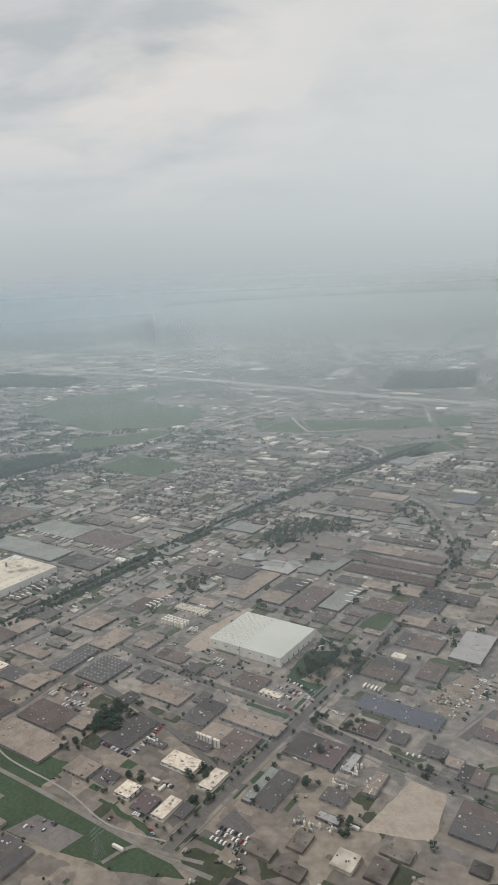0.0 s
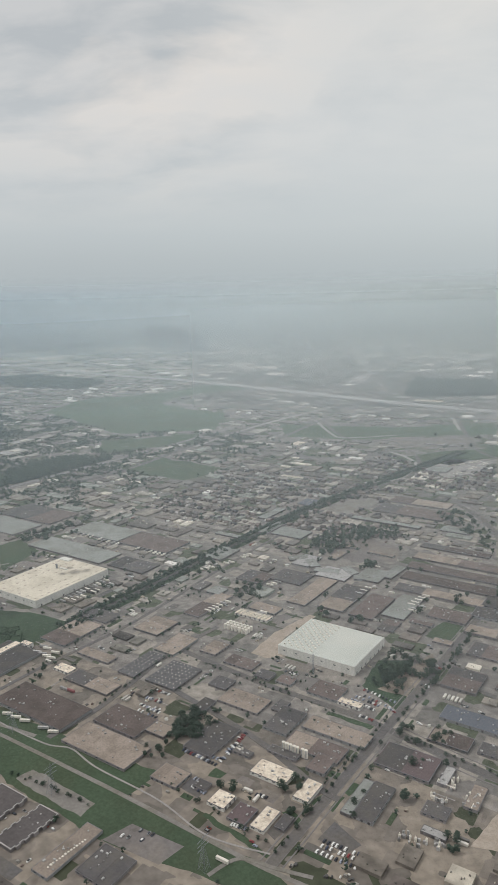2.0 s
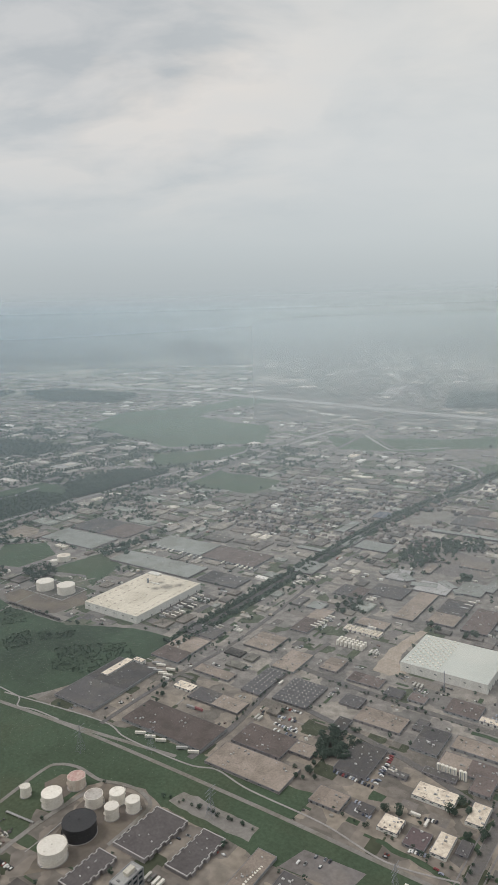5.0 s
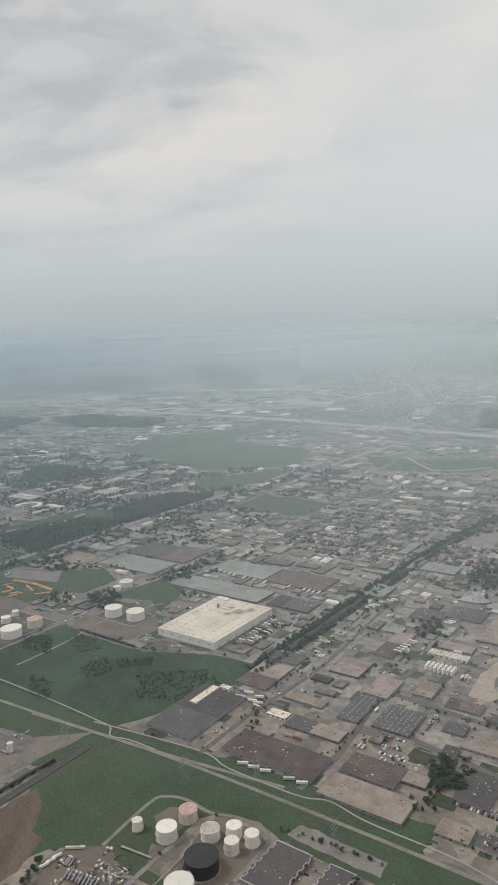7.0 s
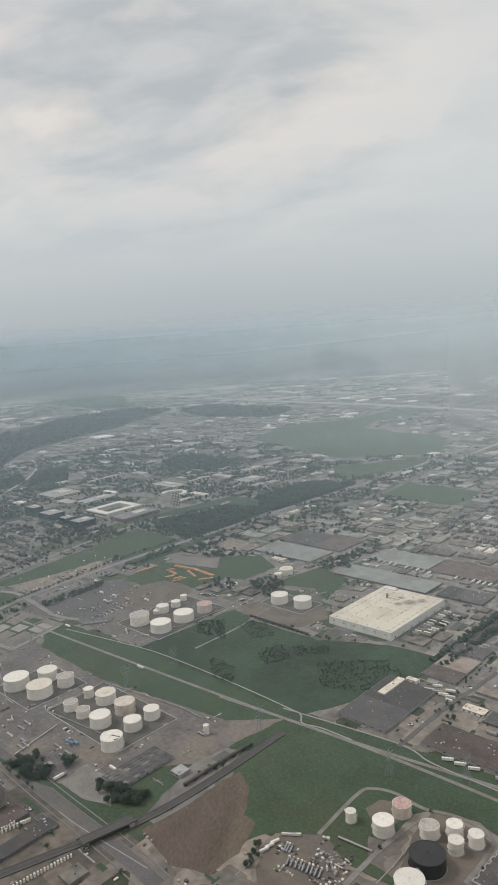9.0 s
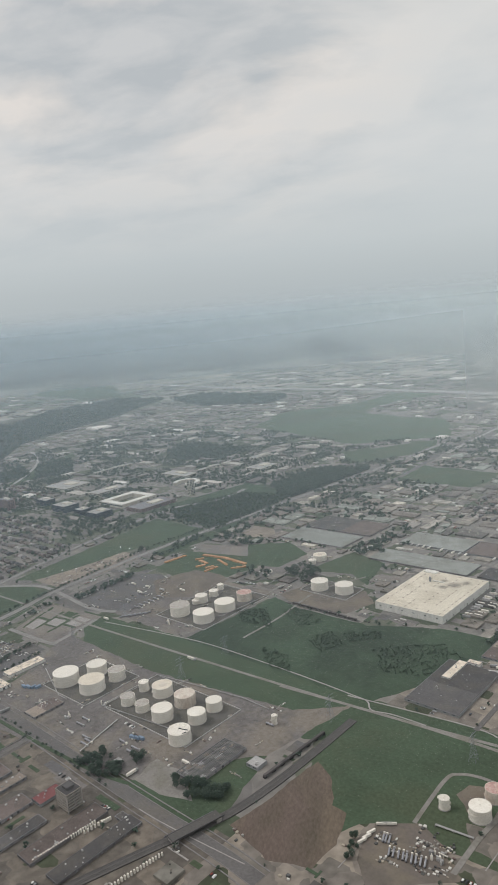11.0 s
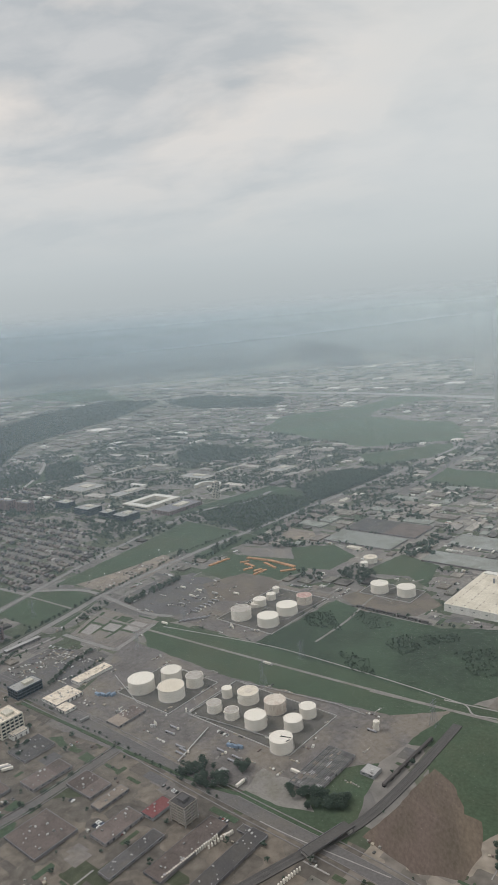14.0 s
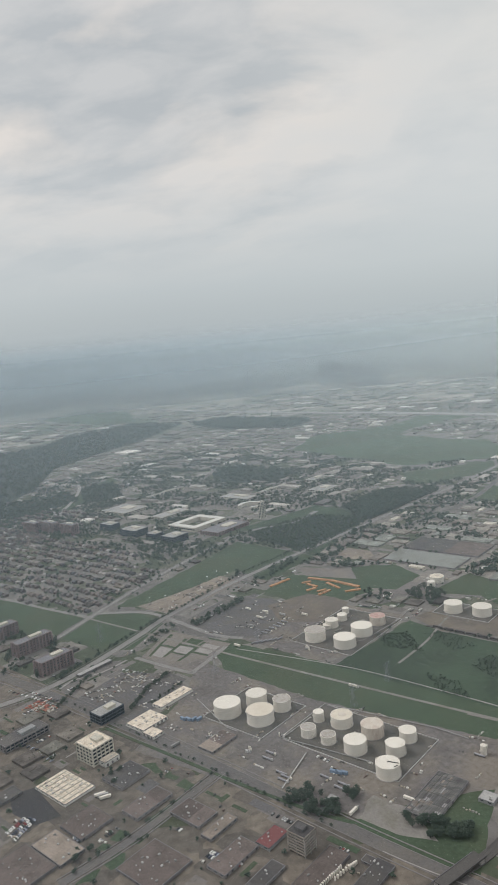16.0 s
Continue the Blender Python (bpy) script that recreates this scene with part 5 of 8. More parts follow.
sheet("far_field", [(-663, 1445), (-617, 1535), (-517, 1640), (-504, 1699), (-470, 1573), (-530, 1436)], GRASS, 0.06, "dull green field")
sheet("lot", [(-708, 1683), (-604, 1791), (-548, 1678), (-640, 1560)], LOT, 0.06, "pale paved lot between sheds")
sheet("lot", [(-773, 1670), (-714, 1697), (-657, 1588), (-712, 1562)], LOT, 0.06, "pale paved lot between sheds")
sheet("lot", [(-577, 1377), (-552, 1500), (-467, 1510), (-463, 1412), (-503, 1322)], CONCRETE, 0.06, "pale paved lot between sheds")
sheet("lot", [(-620, 1015), (-580, 1117), (-554, 1089), (-575, 994)], GRAVEL, 0.06, "pale paved lot between sheds")
sheet("lot", [(-1512, 2998), (-1476, 3142), (-1372, 2822), (-1405, 2721)], CONCRETE, 0.06, "pale paved lot between sheds")
sheet("lot", [(-530, 835), (-494, 913), (-430, 891), (-415, 835), (-462, 808)], LOT, 0.06, "pale paved lot between sheds")
sheet("lot", [(-475, 678), (-475, 758), (-450, 751), (-445, 667)], GRAVEL, 0.06, "pale paved lot between sheds")
sheet("far_field", [(-934, 1695), (-593, 2016), (-539, 1829), (-690, 1734), (-835, 1632)], FIELD, 0.055, "wide pale green field")
sheet("woodland_floor", [(-1408, 667), (-1402, 770), (-1370, 843), (-1270, 859), (-1247, 783), (-1229, 626), (-1328, 643)], WOODFLOOR, 0.07, "dark green ground under dense trees, their shade painted in")
sheet("woodland_floor", [(-1360, 907), (-1362, 1039), (-1325, 1128), (-1281, 1086), (-1274, 951), (-1291, 890)], WOODFLOOR, 0.07, "dark green ground under dense trees, their shade painted in")
sheet("woodland_floor", [(-1968, 1152), (-1971, 1267), (-1742, 1253), (-1673, 1126), (-1780, 1055), (-1870, 1062)], WOODFLOOR, 0.07, "dark green ground under dense trees, their shade painted in")
sheet("woodland_floor", [(-3365, 1159), (-3285, 1382), (-3541, 1770), (-3533, 2170), (-3191, 2208), (-2860, 1607), (-2781, 1369), (-2646, 1060), (-2360, 806), (-2243, 627), (-2265, 575)], WOODFLOOR, 0.07, "dark green ground under dense trees, their shade painted in")
sheet("woodland_floor", [(-2265, 575), (-2206, 705), (-2212, 818), (-2063, 750), (-2048, 607), (-2101, 487)], WOODFLOOR, 0.07, "dark green ground under dense trees, their shade painted in")
sheet("woodland_floor", [(-2203, 850), (-2185, 957), (-1977, 830), (-2021, 738)], WOODFLOOR, 0.07, "dark green ground under dense trees, their shade painted in")
sheet("woodland_floor", [(-3106, 2165), (-3042, 2371), (-2429, 2302), (-2367, 2072), (-2682, 1983)], WOODFLOOR, 0.07, "dark green ground under dense trees, their shade painted in")
sheet("woodland_floor", [(-1299, 860), (-1364, 1001), (-1262, 1152), (-1236, 1120), (-1242, 900), (-1246, 850)], WOODFLOOR, 0.07, "dark green ground under dense trees, their shade painted in")
sheet("woodland_floor", [(-1033, 2433), (-1181, 2931), (-850, 2973), (-742, 2576)], WOODFLOOR, 0.07, "dark green ground under dense trees, their shade painted in")
# ---- roads and railway ----
road([(-279, 294), (-270, 700), (-270, 861)], 7.5, "worn grey street with pale footways", 3.5)
road([(-270, 861), (-292, 958), (-370, 1085), (-428, 1148)], 9, "curving street between trees", 4.0)
road([(-269, 471), (-184, 456), (-106, 453)], 9, "worn grey side street", 4.0)
road([(-148, 510), (-134, 564)], 8, "worn grey side street", 3.0)
road([(-269, 471), (-314, 475), (-406, 477), (-514, 488)], 7, "narrow service street")
road([(-1464, 61), (-1281, 80), (-1012, 88), (-797, 83), (-700, 82), (-648, 79)], 11.5, "wide worn main street with pale footways", 4.0)
road([(-1383, 243), (-1053, 260), (-705, 283), (-520, 306)], 3.6, "narrow gravel service road along the corridor", 0, GRAVEL)
road([(-793, 274), (-633, 289), (-436, 292), (-294, 290), (-239, 293)], 3.6, "narrow gravel service road along the corridor", 0, GRAVEL, 0.09)
road([(-1080, 274), (-970, 294), (-906, 301), (-798, 301), (-722, 298), (-707, 296), (-696, 286), (-677, 290), (-645, 291)], 1.5, "pale winding footpath", 0, CONCRETE, 0.14)
road([(-728, 295), (-612, 310), (-573, 303), (-506, 303), (-481, 310), (-446, 304), (-381, 302), (-329, 293), (-284, 302)], 1.5, "pale winding footpath", 0, CONCRETE, 0.14)
road([(-1217, 24), (-1199, 103), (-1219, 234), (-1236, 309), (-1246, 477), (-1240, 681), (-1230, 940), (-1220, 1250), (-1222, 1609)], 9, "wide road lined with trees", 3.5, PAVED)
road([(-1312, 145), (-1316, 186), (-1347, 288), (-1389, 450), (-1423, 673), (-1379, 778), (-1390, 871)], 7, "pale road beside the houses", 2.0, PAVED)
road([(-1342, 260), (-1297, 290), (-1263, 302), (-1214, 299), (-1132, 291), (-1094, 301)], 7, "curving link road", 0, PAVED)
road([(-1632, 199), (-1543, 229), (-1431, 238), (-1329, 250)], 6, "street beside the houses", 0, PAVED)
road([(-1172, 195), (-1090, 200), (-1084, 212), (-1096, 273)], 6, "paved access road", 0, PAVED)
road([(-897, 333), (-897, 399), (-906, 485), (-879, 557)], 3, "narrow gravel track", 0, GRAVEL)
road([(-595, 182), (-599, 234), (-594, 247), (-577, 253), (-552, 251), (-532, 257), (-514, 258), (-498, 251), (-495, 234), (-495, 205)], 3.2, "pale track round the tanks", 0, GRAVEL)
road([(-553, 156), (-553, 200), (-549, 235)], 4, "pale track between the tanks", 0, GRAVEL)
road([(-308, 266), (-299, 288), (-274, 294), (-251, 300)], 3, "curving access path", 0, GRAVEL)
road([(-665, 84), (-734, 78), (-767, 77)], 0.9, "pale kerb line along the street", 0, CONCRETE)
road([(-608, 307), (-607, 389), (-598, 512), (-609, 707), (-616, 1007)], 4.5, "worn street along the railway")
road([(-509, 310), (-505, 366), (-515, 473), (-509, 550)], 6, "service street")
road([(-485, 427), (-364, 402), (-293, 377), (-269, 372)], 6, "service street")
MOTORWAY = [(-8420, 3870), (-7050, 3520), (-5900, 3240), (-5050, 3040), (-4430, 2910), (-3890, 2795), (-3330, 2670), (-2700, 2560), (-2230, 2528), (-1693, 2425), (-986, 2244), (-638, 2194), (-440, 2162)]
road([(a + (c - a) * k / 8, b + (d - b) * k / 8) for (a, b), (c, d) in zip(MOTORWAY, MOTORWAY[1:]) for k in range(8)] + MOTORWAY[-1:], 60, "pale distant motorway with many lanes", 0, PALEWAY, 2.5)
road([(-1153, 1329), (-1177, 1654), (-1148, 2196)], 14, "distant straight road", 0, CONCRETE)
road([(-932, -73), (-925, -15), (-926, 52), (-927, 84)], 6, "worn side street between sheds", 2.0)
road([(-1071, 74), (-984, 77), (-892, 80), (-829, 85), (-798, 91)], 3.5, "mown verge along the main street", 0, GRASS)
road([(-698, 1496), (-653, 1470), (-599, 1402), (-580, 1320), (-587, 1264), (-633, 1205)], 9, "curving street between sheds", 0, CONCRETE)
road([(-1067, 1809), (-935, 1648), (-872, 1607), (-769, 1698)], 8, "pale curving road", 0, CONCRETE)
road([(-751, 2094), (-644, 1845)], 10, "pale distant road", 0, CONCRETE)
road([(-1185, 98), (-1189, 120), (-1176, 149), (-1176, 185)], 3, "pale curving station path", 0, CONCRETE)
road([(-1923, 528), (-2009, 661), (-2126, 785), (-2267, 895), (-2445, 979)], 9, "pale winding road through trees", 0, CONCRETE)
road([(-1018, 1508), (-1089, 2178), (-1133, 3207)], 12, "distant road")
road([(-1160, 837), (-1132, 1051), (-1169, 1365), (-1193, 1770)], 12, "distant road")
road([(-1053, 1822), (-871, 1609), (-747, 1619), (-618, 1460), (-577, 1305), (-600, 1195)], 8, "distant curving road")
road([(-741, 2104), (-597, 1761), (-522, 1601), (-449, 1534)], 10, "distant road")
# ---- tanks and buildings ----
tank(-987.4, 158.4, 13.3, 11.8, "white")
tank(-975.6, 188.4, 10.4, 10.8, "white")
tank(-950.6, 164.8, 13.1, 11.5, "cream")
tank(-946.6, 192.9, 8.7, 10.6, "patched")
tank(-903.2, 193.6, 5.0, 9.1, "white")
tank(-880.9, 199.1, 10.1, 10.0, "float")
tank(-848.4, 199.0, 10.0, 10.8, "rust")
tank(-896.5, 168.3, 6.9, 8.2, "grey")
tank(-875.1, 168.7, 6.7, 7.5, "grey")
tank(-847.9, 170.2, 9.9, 10.5, "white")
tank(-818.1, 208.2, 7.5, 9.5, "white")
tank(-817.4, 185.3, 8.3, 9.3, "white")
tank(-807.2, 155.1, 9.9, 10.8, "arm")
tank(-755.4, 221.2, 2.5, 8.1, "white")
tank(-1013.1, 341.7, 12.3, 12.1, "patched")
tank(-972.7, 343.8, 12.8, 11.0, "white")
tank(-973.3, 381.6, 12.8, 10.7, "white")
tank(-972.4, 416.8, 9.7, 10.3, "redox")
tank(-1017.7, 383.1, 8.1, 8.8, "white")
tank(-1017.4, 405.5, 6.1, 7.5, "white")
tank(-1025.9, 426.3, 4.4, 6.9, "white")
tank(-1019.7, 376.1, 5.6, 4.4, "white")
tank(-909.1, 494.5, 11.3, 11.2, "white")
tank(-874.0, 500.1, 11.6, 10.9, "white")
tank(-975.2, 583.7, 9.7, 8.3, "float")
tank(-973.9, 563.8, 5.3, 6.6, "white")
tank(-585.6, 208.0, 3.8, 7.8, "white")
tank(-561.0, 212.9, 7.6, 9.4, "white")
tank(-560.8, 236.6, 6.8, 8.8, "redox")
tank(-534.3, 229.7, 6.7, 8.0, "grey")
tank(-521.2, 240.7, 5.7, 8.5, "white")
tank(-505.1, 240.5, 5.2, 8.8, "white")
tank(-512.7, 226.6, 5.1, 9.1, "white")
tank(-520.3, 202.9, 11.9, 10.1, "black")
tank(-518.0, 177.0, 9.6, 9.7, "white")
shed(-768.4, 536.6, 87.9, 120.7, 9.3, "stained_white")
shed(-376.7, 569.2, 86.1, 71.3, 9.6, "green_white")
shed(-653.7, 359.4, 52.4, 87.6, 4.54, "dark")
shed(-665.3, 385.5, 9.0, 37.7, 6.74, "cream")
shed(-655.0, 406.7, 12.9, 4.9, 8.28, "cream")
shed(-549.9, 338.3, 89.5, 37.0, 4.78, "brown")
shed(-523.3, 442.1, 21.1, 48.1, 3.82, "ribbed")
shed(-482.0, 442.0, 36.0, 43.0, 4.12, "ribbed")
shed(-583.0, 395.0, 22.0, 12.0, 3.76, "cream")
shed(-541.0, 391.0, 58.0, 20.0, 3.9, "tan")
shed(-645.5, 500.7, 48.5, 24.2, 4.06, "dark")
shed(-638.2, 454.9, 37.5, 57.6, 3.7, "brown")
shed(-575.1, 431.1, 44.0, 14.8, 4.0, "tan")
shed(-859.0, 726.0, 103.0, 54.0, 4.4, "teal")
shed(-839.0, 641.0, 150.0, 45.0, 4.2, "teal")
shed(-757.0, 725.0, 96.0, 56.0, 4.3, "brown")
shed(-719.0, 640.0, 64.0, 37.0, 4.48, "dark")
shed(-1034.0, 667.0, 120.0, 58.0, 4.4, "teal")
shed(-1031.0, 737.0, 128.0, 66.0, 4.4, "brown")
shed(-489.0, 593.0, 44.0, 14.0, 4.12, "cream")
shed(-487.0, 616.0, 36.0, 20.0, 4.36, "tan")
shed(-567.0, 628.2, 20.2, 20.3, 4.06, "teal")
shed(-551.4, 590.0, 22.4, 69.0, 3.7, "brown")
shed(-463.9, 689.1, 24.9, 87.0, 3.4, "tan")
shed(-421.9, 690.9, 32.4, 76.9, 4.3, "tan")
shed(-382.9, 684.1, 30.0, 66.7, 4.54, "brown")
shed(-351.5, 702.0, 27.1, 66.5, 4.24, "teal")
shed(-346.5, 648.8, 18.3, 27.1, 3.88, "dark")
shed(-520.5, 492.2, 26.4, 42.2, 3.58, "tan")
shed(-568.2, 514.9, 34.4, 37.3, 3.22, "tan")
shed(-341.9, 871.4, 118.5, 24.0, 4.72, "brown")
shed(-335.0, 833.8, 121.2, 22.0, 4.36, "brown")
shed(-328.5, 795.7, 119.6, 24.0, 4.66, "brown")
shed(-327.6, 756.6, 111.1, 20.0, 4.3, "tan")
shed(-359.1, 917.0, 98.0, 16.0, 4.6, "brown")
shed(-298.2, 705.8, 44.8, 28.0, 4.9, "brown")
shed(-183.3, 659.3, 31.6, 63.2, 5.24, "pale")
shed(-242.3, 577.6, 33.8, 38.4, 4.84, "brown")
shed(-233.4, 643.8, 44.9, 29.3, 4.48, "brown")
shed(-203.2, 594.5, 21.5, 32.3, 4.78, "brown")
shed(-204.9, 518.2, 74.2, 22.0, 4.42, "blue")
shed(-223.3, 481.8, 33.4, 19.4, 4.72, "brown")
shed(-192.6, 484.2, 15.6, 15.2, 4.36, "dark")
shed(-242.3, 436.9, 44.2, 30.9, 4.66, "redbrown")
shed(-318.9, 673.1, 26.1, 9.4, 3.7, "brown")
shed(-284.2, 642.4, 20.2, 9.8, 3.4, "tan")
shed(-259.0, 732.4, 38.1, 27.7, 4.9, "dark")
shed(-243.3, 765.7, 64.6, 27.9, 4.54, "dark")
shed(-245.0, 685.5, 55.8, 20.1, 4.84, "brown")
shed(-238.6, 854.1, 51.6, 23.3, 3.88, "tan")
shed(-161.2, 480.8, 17.6, 14.4, 4.78, "dark")
shed(-128.0, 468.5, 21.2, 19.9, 3.82, "brown")
shed(-130.2, 530.8, 21.2, 30.1, 4.72, "redbrown")
shed(-144.1, 476.0, 13.6, 11.9, 3.76, "tan")
shed(-110.6, 421.4, 29.9, 36.1, 4.66, "dark")
shed(-211.3, 436.5, 5.8, 22.9, 3.7, "pale")
shed(-199.4, 375.2, 17.4, 4.1, 4.0, "pale")
shed(-205.5, 396.1, 17.8, 14.0, 4.3, "dark")
shed(-186.1, 424.4, 10.3, 27.5, 3.34, "tan")
shed(-258.2, 380.0, 8.0, 41.0, 4.24, "teal")
shed(-246.0, 381.5, 16.0, 42.0, 3.88, "dark")
shed(-340.0, 325.0, 15.0, 16.0, 4.78, "cream")
shed(-324.2, 370.0, 30.8, 18.0, 5.12, "cream")
shed(-291.6, 366.3, 12.6, 23.4, 4.72, "cream")
shed(-302.7, 325.3, 11.3, 22.8, 4.36, "cream")
shed(-319.2, 321.2, 15.3, 18.1, 4.06, "redbrown")
shed(-389.6, 380.5, 27.5, 43.0, 4.3, "dark")
shed(-351.6, 434.0, 23.2, 36.6, 4.0, "dark")
shed(-306.3, 443.1, 57.3, 20.0, 4.3, "tan")
shed(-312.0, 415.5, 49.4, 22.0, 3.94, "brown")
shed(-298.0, 399.1, 16.0, 21.9, 4.24, "brown")
shed(-388.9, 326.2, 25.0, 19.6, 3.88, "tan")
shed(-315.6, 487.3, 22.4, 8.8, 4.18, "cream")
shed(-459.1, 327.3, 70.9, 31.7, 3.22, "tan")
shed(-469.0, 361.0, 48.0, 30.0, 4.12, "brown")
shed(-434.5, 367.0, 20.0, 16.0, 4.3, "tan")
shed(-398.9, 441.1, 43.4, 25.0, 3.16, "tan")
shed(-425.5, 415.5, 12.8, 21.5, 4.06, "dark")
shed(-366.2, 451.0, 10.7, 17.0, 3.7, "dark")
shed(-439.5, 496.8, 34.1, 18.5, 4.0, "brown")
shed(-480.7, 506.6, 19.8, 26.3, 4.3, "tan")
shed(-433.8, 455.4, 19.8, 18.1, 3.94, "dark")
shed(-407.0, 488.7, 16.7, 14.0, 4.24, "dark")
shed(-384.4, 490.8, 16.5, 13.8, 3.88, "brown")
shed(-342.7, 495.1, 30.5, 24.6, 4.18, "brown")
shed(-329.9, 395.5, 26.4, 8.4, 3.82, "dark")
shed(-361.7, 330.2, 11.3, 9.3, 4.12, "dark")
shed(-289.9, 329.9, 7.9, 14.3, 3.76, "dark")
shed(-357.8, 378.9, 16.5, 2.1, 3.46, "dark")
for u, v, w, d, turn in ((-537, 779, 27, 14, 45), (-510, 771, 27, 14, -42), (-480, 757, 34, 14, 14), (-454, 772, 28, 14, -35), (-424, 762, 36, 15, 28), (-402, 797, 14, 46, -4)):
    shed(u, v, w, d, 4.2, "teal", turn)
shed(-509.7, 714.5, 45.4, 38.3, 3.7, "dark")
shed(-550.3, 690.3, 39.1, 34.5, 4.0, "brown")
shed(-642.8, 739.0, 36.0, 48.0, 4.3, "teal")
shed(-679.5, 810.8, 44.7, 10.6, 3.94, "teal")
shed(-600.0, 868.1, 53.5, 37.4, 4.24, "teal")
shed(-481.0, 1064.0, 122.0, 50.0, 4.48, "brown")
shed(-487.0, 1124.0, 106.0, 36.0, 4.3, "tan")
shed(-495.5, 989.2, 116.3, 12.9, 4.78, "teal")
shed(-511.9, 857.3, 62.5, 8.5, 3.82, "tan")
sawtooth(-477.0, 228.1, 32.2, 43.7, 4.12, "dark")
sawtooth(-439.2, 230.6, 21.1, 39.9, 3.76, "dark")
sawtooth(-488.8, 180.6, 18.1, 34.8, 4.06, "dark")
shed(-366.7, 235.6, 28.2, 27.0, 3.7, "dark")
shed(-398.2, 232.1, 14.8, 48.8, 2.8, "tan")
office(-445.3, 173.9, 9.4, 19.3, 24.6, "grey")
office(-1039.0, 38.0, 24.0, 23.0, 16.5, "pale")
shed(-1022.0, 40.0, 9.0, 16.0, 8.0, "cream")
shed(-1023.1, -6.0, 43.4, 29.8, 3.28, "cream")
shed(-1044.0, 103.0, 26.0, 31.0, 5.4, "cream")
shed(-1022.5, 92.0, 16.0, 13.0, 4.6, "cream")
shed(-1057.0, 149.5, 14.5, 44.0, 4.9, "cream")
office(-1088.0, 89.0, 18.0, 29.0, 9.6, "glass")
office(-1126.8, 17.0, 18.7, 46.5, 7.0, "dark")
shed(-946.4, 19.1, 18.6, 37.2, 4.66, "brown")
shed(-991.5, 34.0, 26.3, 31.0, 4.3, "dark")
shed(-968.9, -23.5, 27.8, 30.0, 4.0, "brown")
shed(-963.1, -53.2, 37.1, 21.3, 4.3, "tan")
shed(-906.5, 31.3, 31.7, 20.8, 3.94, "brown")
shed(-878.4, 30.7, 10.2, 29.1, 4.24, "tan")
shed(-889.5, -24.0, 39.0, 36.2, 3.88, "brown")
shed(-849.1, 13.7, 17.4, 35.7, 4.18, "brown")
shed(-967.5, -81.8, 40.4, 34.0, 3.82, "brown")
shed(-838.4, 43.8, 13.0, 22.0, 4.12, "red")
parkade(-814.0, 48.0, 15.5, 13.5, 15.5, "deck")
shed(-790.5, 27.2, 16.7, 65.5, 4.06, "brown")
shed(-818.3, 1.7, 11.6, 49.5, 3.7, "dark")
shed(-758.5, 32.1, 13.6, 71.2, 4.0, "dark")
shed(-762.4, 63.0, 21.9, 5.4, 3.7, "dark")
shed(-761.7, 149.1, 25.2, 56.8, 4.54, "rack")
shed(-729.1, 167.8, 12.0, 11.8, 4.84, "pale")
shed(-959.7, 114.6, 18.4, 33.0, 3.28, "tan")
shed(-825.8, 101.9, 7.5, 8.2, 5.48, "pale")
shed(-1190.6, 149.6, 0.4, 46.1, 5.12, "pale")
shed(-1056.0, -44.2, 15.1, 27.4, 3.52, "dark")
office(-1237.0, 126.0, 17.0, 42.0, 16.5, "brick")
office(-1312.0, 144.0, 16.0, 48.0, 16.8, "brick")
office(-1389.1, 142.1, 17.0, 45.2, 16.5, "brick")
office(-1726.8, 589.9, 38.6, 23.9, 13.3, "glass")
office(-1636.4, 581.3, 46.1, 35.7, 13.6, "glass")
office(-1565.7, 575.2, 26.8, 23.3, 13.24, "glass")
office(-1515.0, 580.2, 35.7, 39.1, 13.54, "glass")
courtyard(-1562.0, 688.0, 78.0, 92.0, 8.0)
office(-1478.0, 682.0, 47.0, 90.0, 7.48, "brick")
crescent(-1553.0, 850.0, 26.0, 9.0, 7.0)
office(-1682.8, 724.3, 35.6, 81.6, 7.12, "white")
office(-1831.3, 715.2, 81.4, 73.1, 7.42, "white")
office(-1881.2, 889.3, 4.2, 121.9, 7.06, "white")
office(-1584.0, 1143.4, 25.1, 64.6, 7.36, "white")
office(-1620.0, 988.9, 10.2, 68.2, 7.0, "white")
office(-1641.7, 906.1, 84.0, 37.5, 7.3, "white")
office(-1492.1, 1043.6, 45.3, 63.9, 7.6, "white")
office(-1889.3, 504.6, 45.3, 16.6, 22.24, "brick")
office(-1843.8, 521.2, 45.7, 16.7, 22.54, "brick")
office(-1784.9, 528.2, 44.0, 16.2, 22.18, "brick")
office(-1463.7, 782.1, 2.2, 14.0, 34.48, "pale")
shed(-622.6, 1625.8, 83.2, 3.0, 3.82, "pale")
shed(-939.3, 1480.3, 24.1, 43.2, 4.12, "cream")
shed(-779.3, 1174.8, 48.2, 14.0, 3.76, "cream")
shed(-908.3, 2340.4, 97.6, 38.0, 4.06, "cream")
shed(-521.4, 775.7, 26.5, 40.1, 3.7, "pale")
shed(-465.7, 753.4, 43.6, 36.3, 4.0, "pale")
shed(-421.9, 772.8, 32.9, 41.3, 4.3, "teal")
shed(-638.9, 875.6, 16.3, 58.1, 3.94, "teal")
shed(-494.5, 816.5, 13.6, 33.8, 3.88, "tan")
shed(-443.8, 851.5, 39.1, 8.8, 4.18, "tan")
shed(-386.1, 1005.9, 44.8, 24.6, 3.7, "teal")
shed(-541.5, 1380.7, 42.9, 50.1, 4.0, "teal")
shed(-343.0, 1168.3, 40.3, 59.8, 4.3, "blue")
shed(-657.5, 1030.2, 31.0, 37.0, 3.82, "blue")
shed(-680.4, 940.3, 15.9, 64.3, 4.12, "teal")

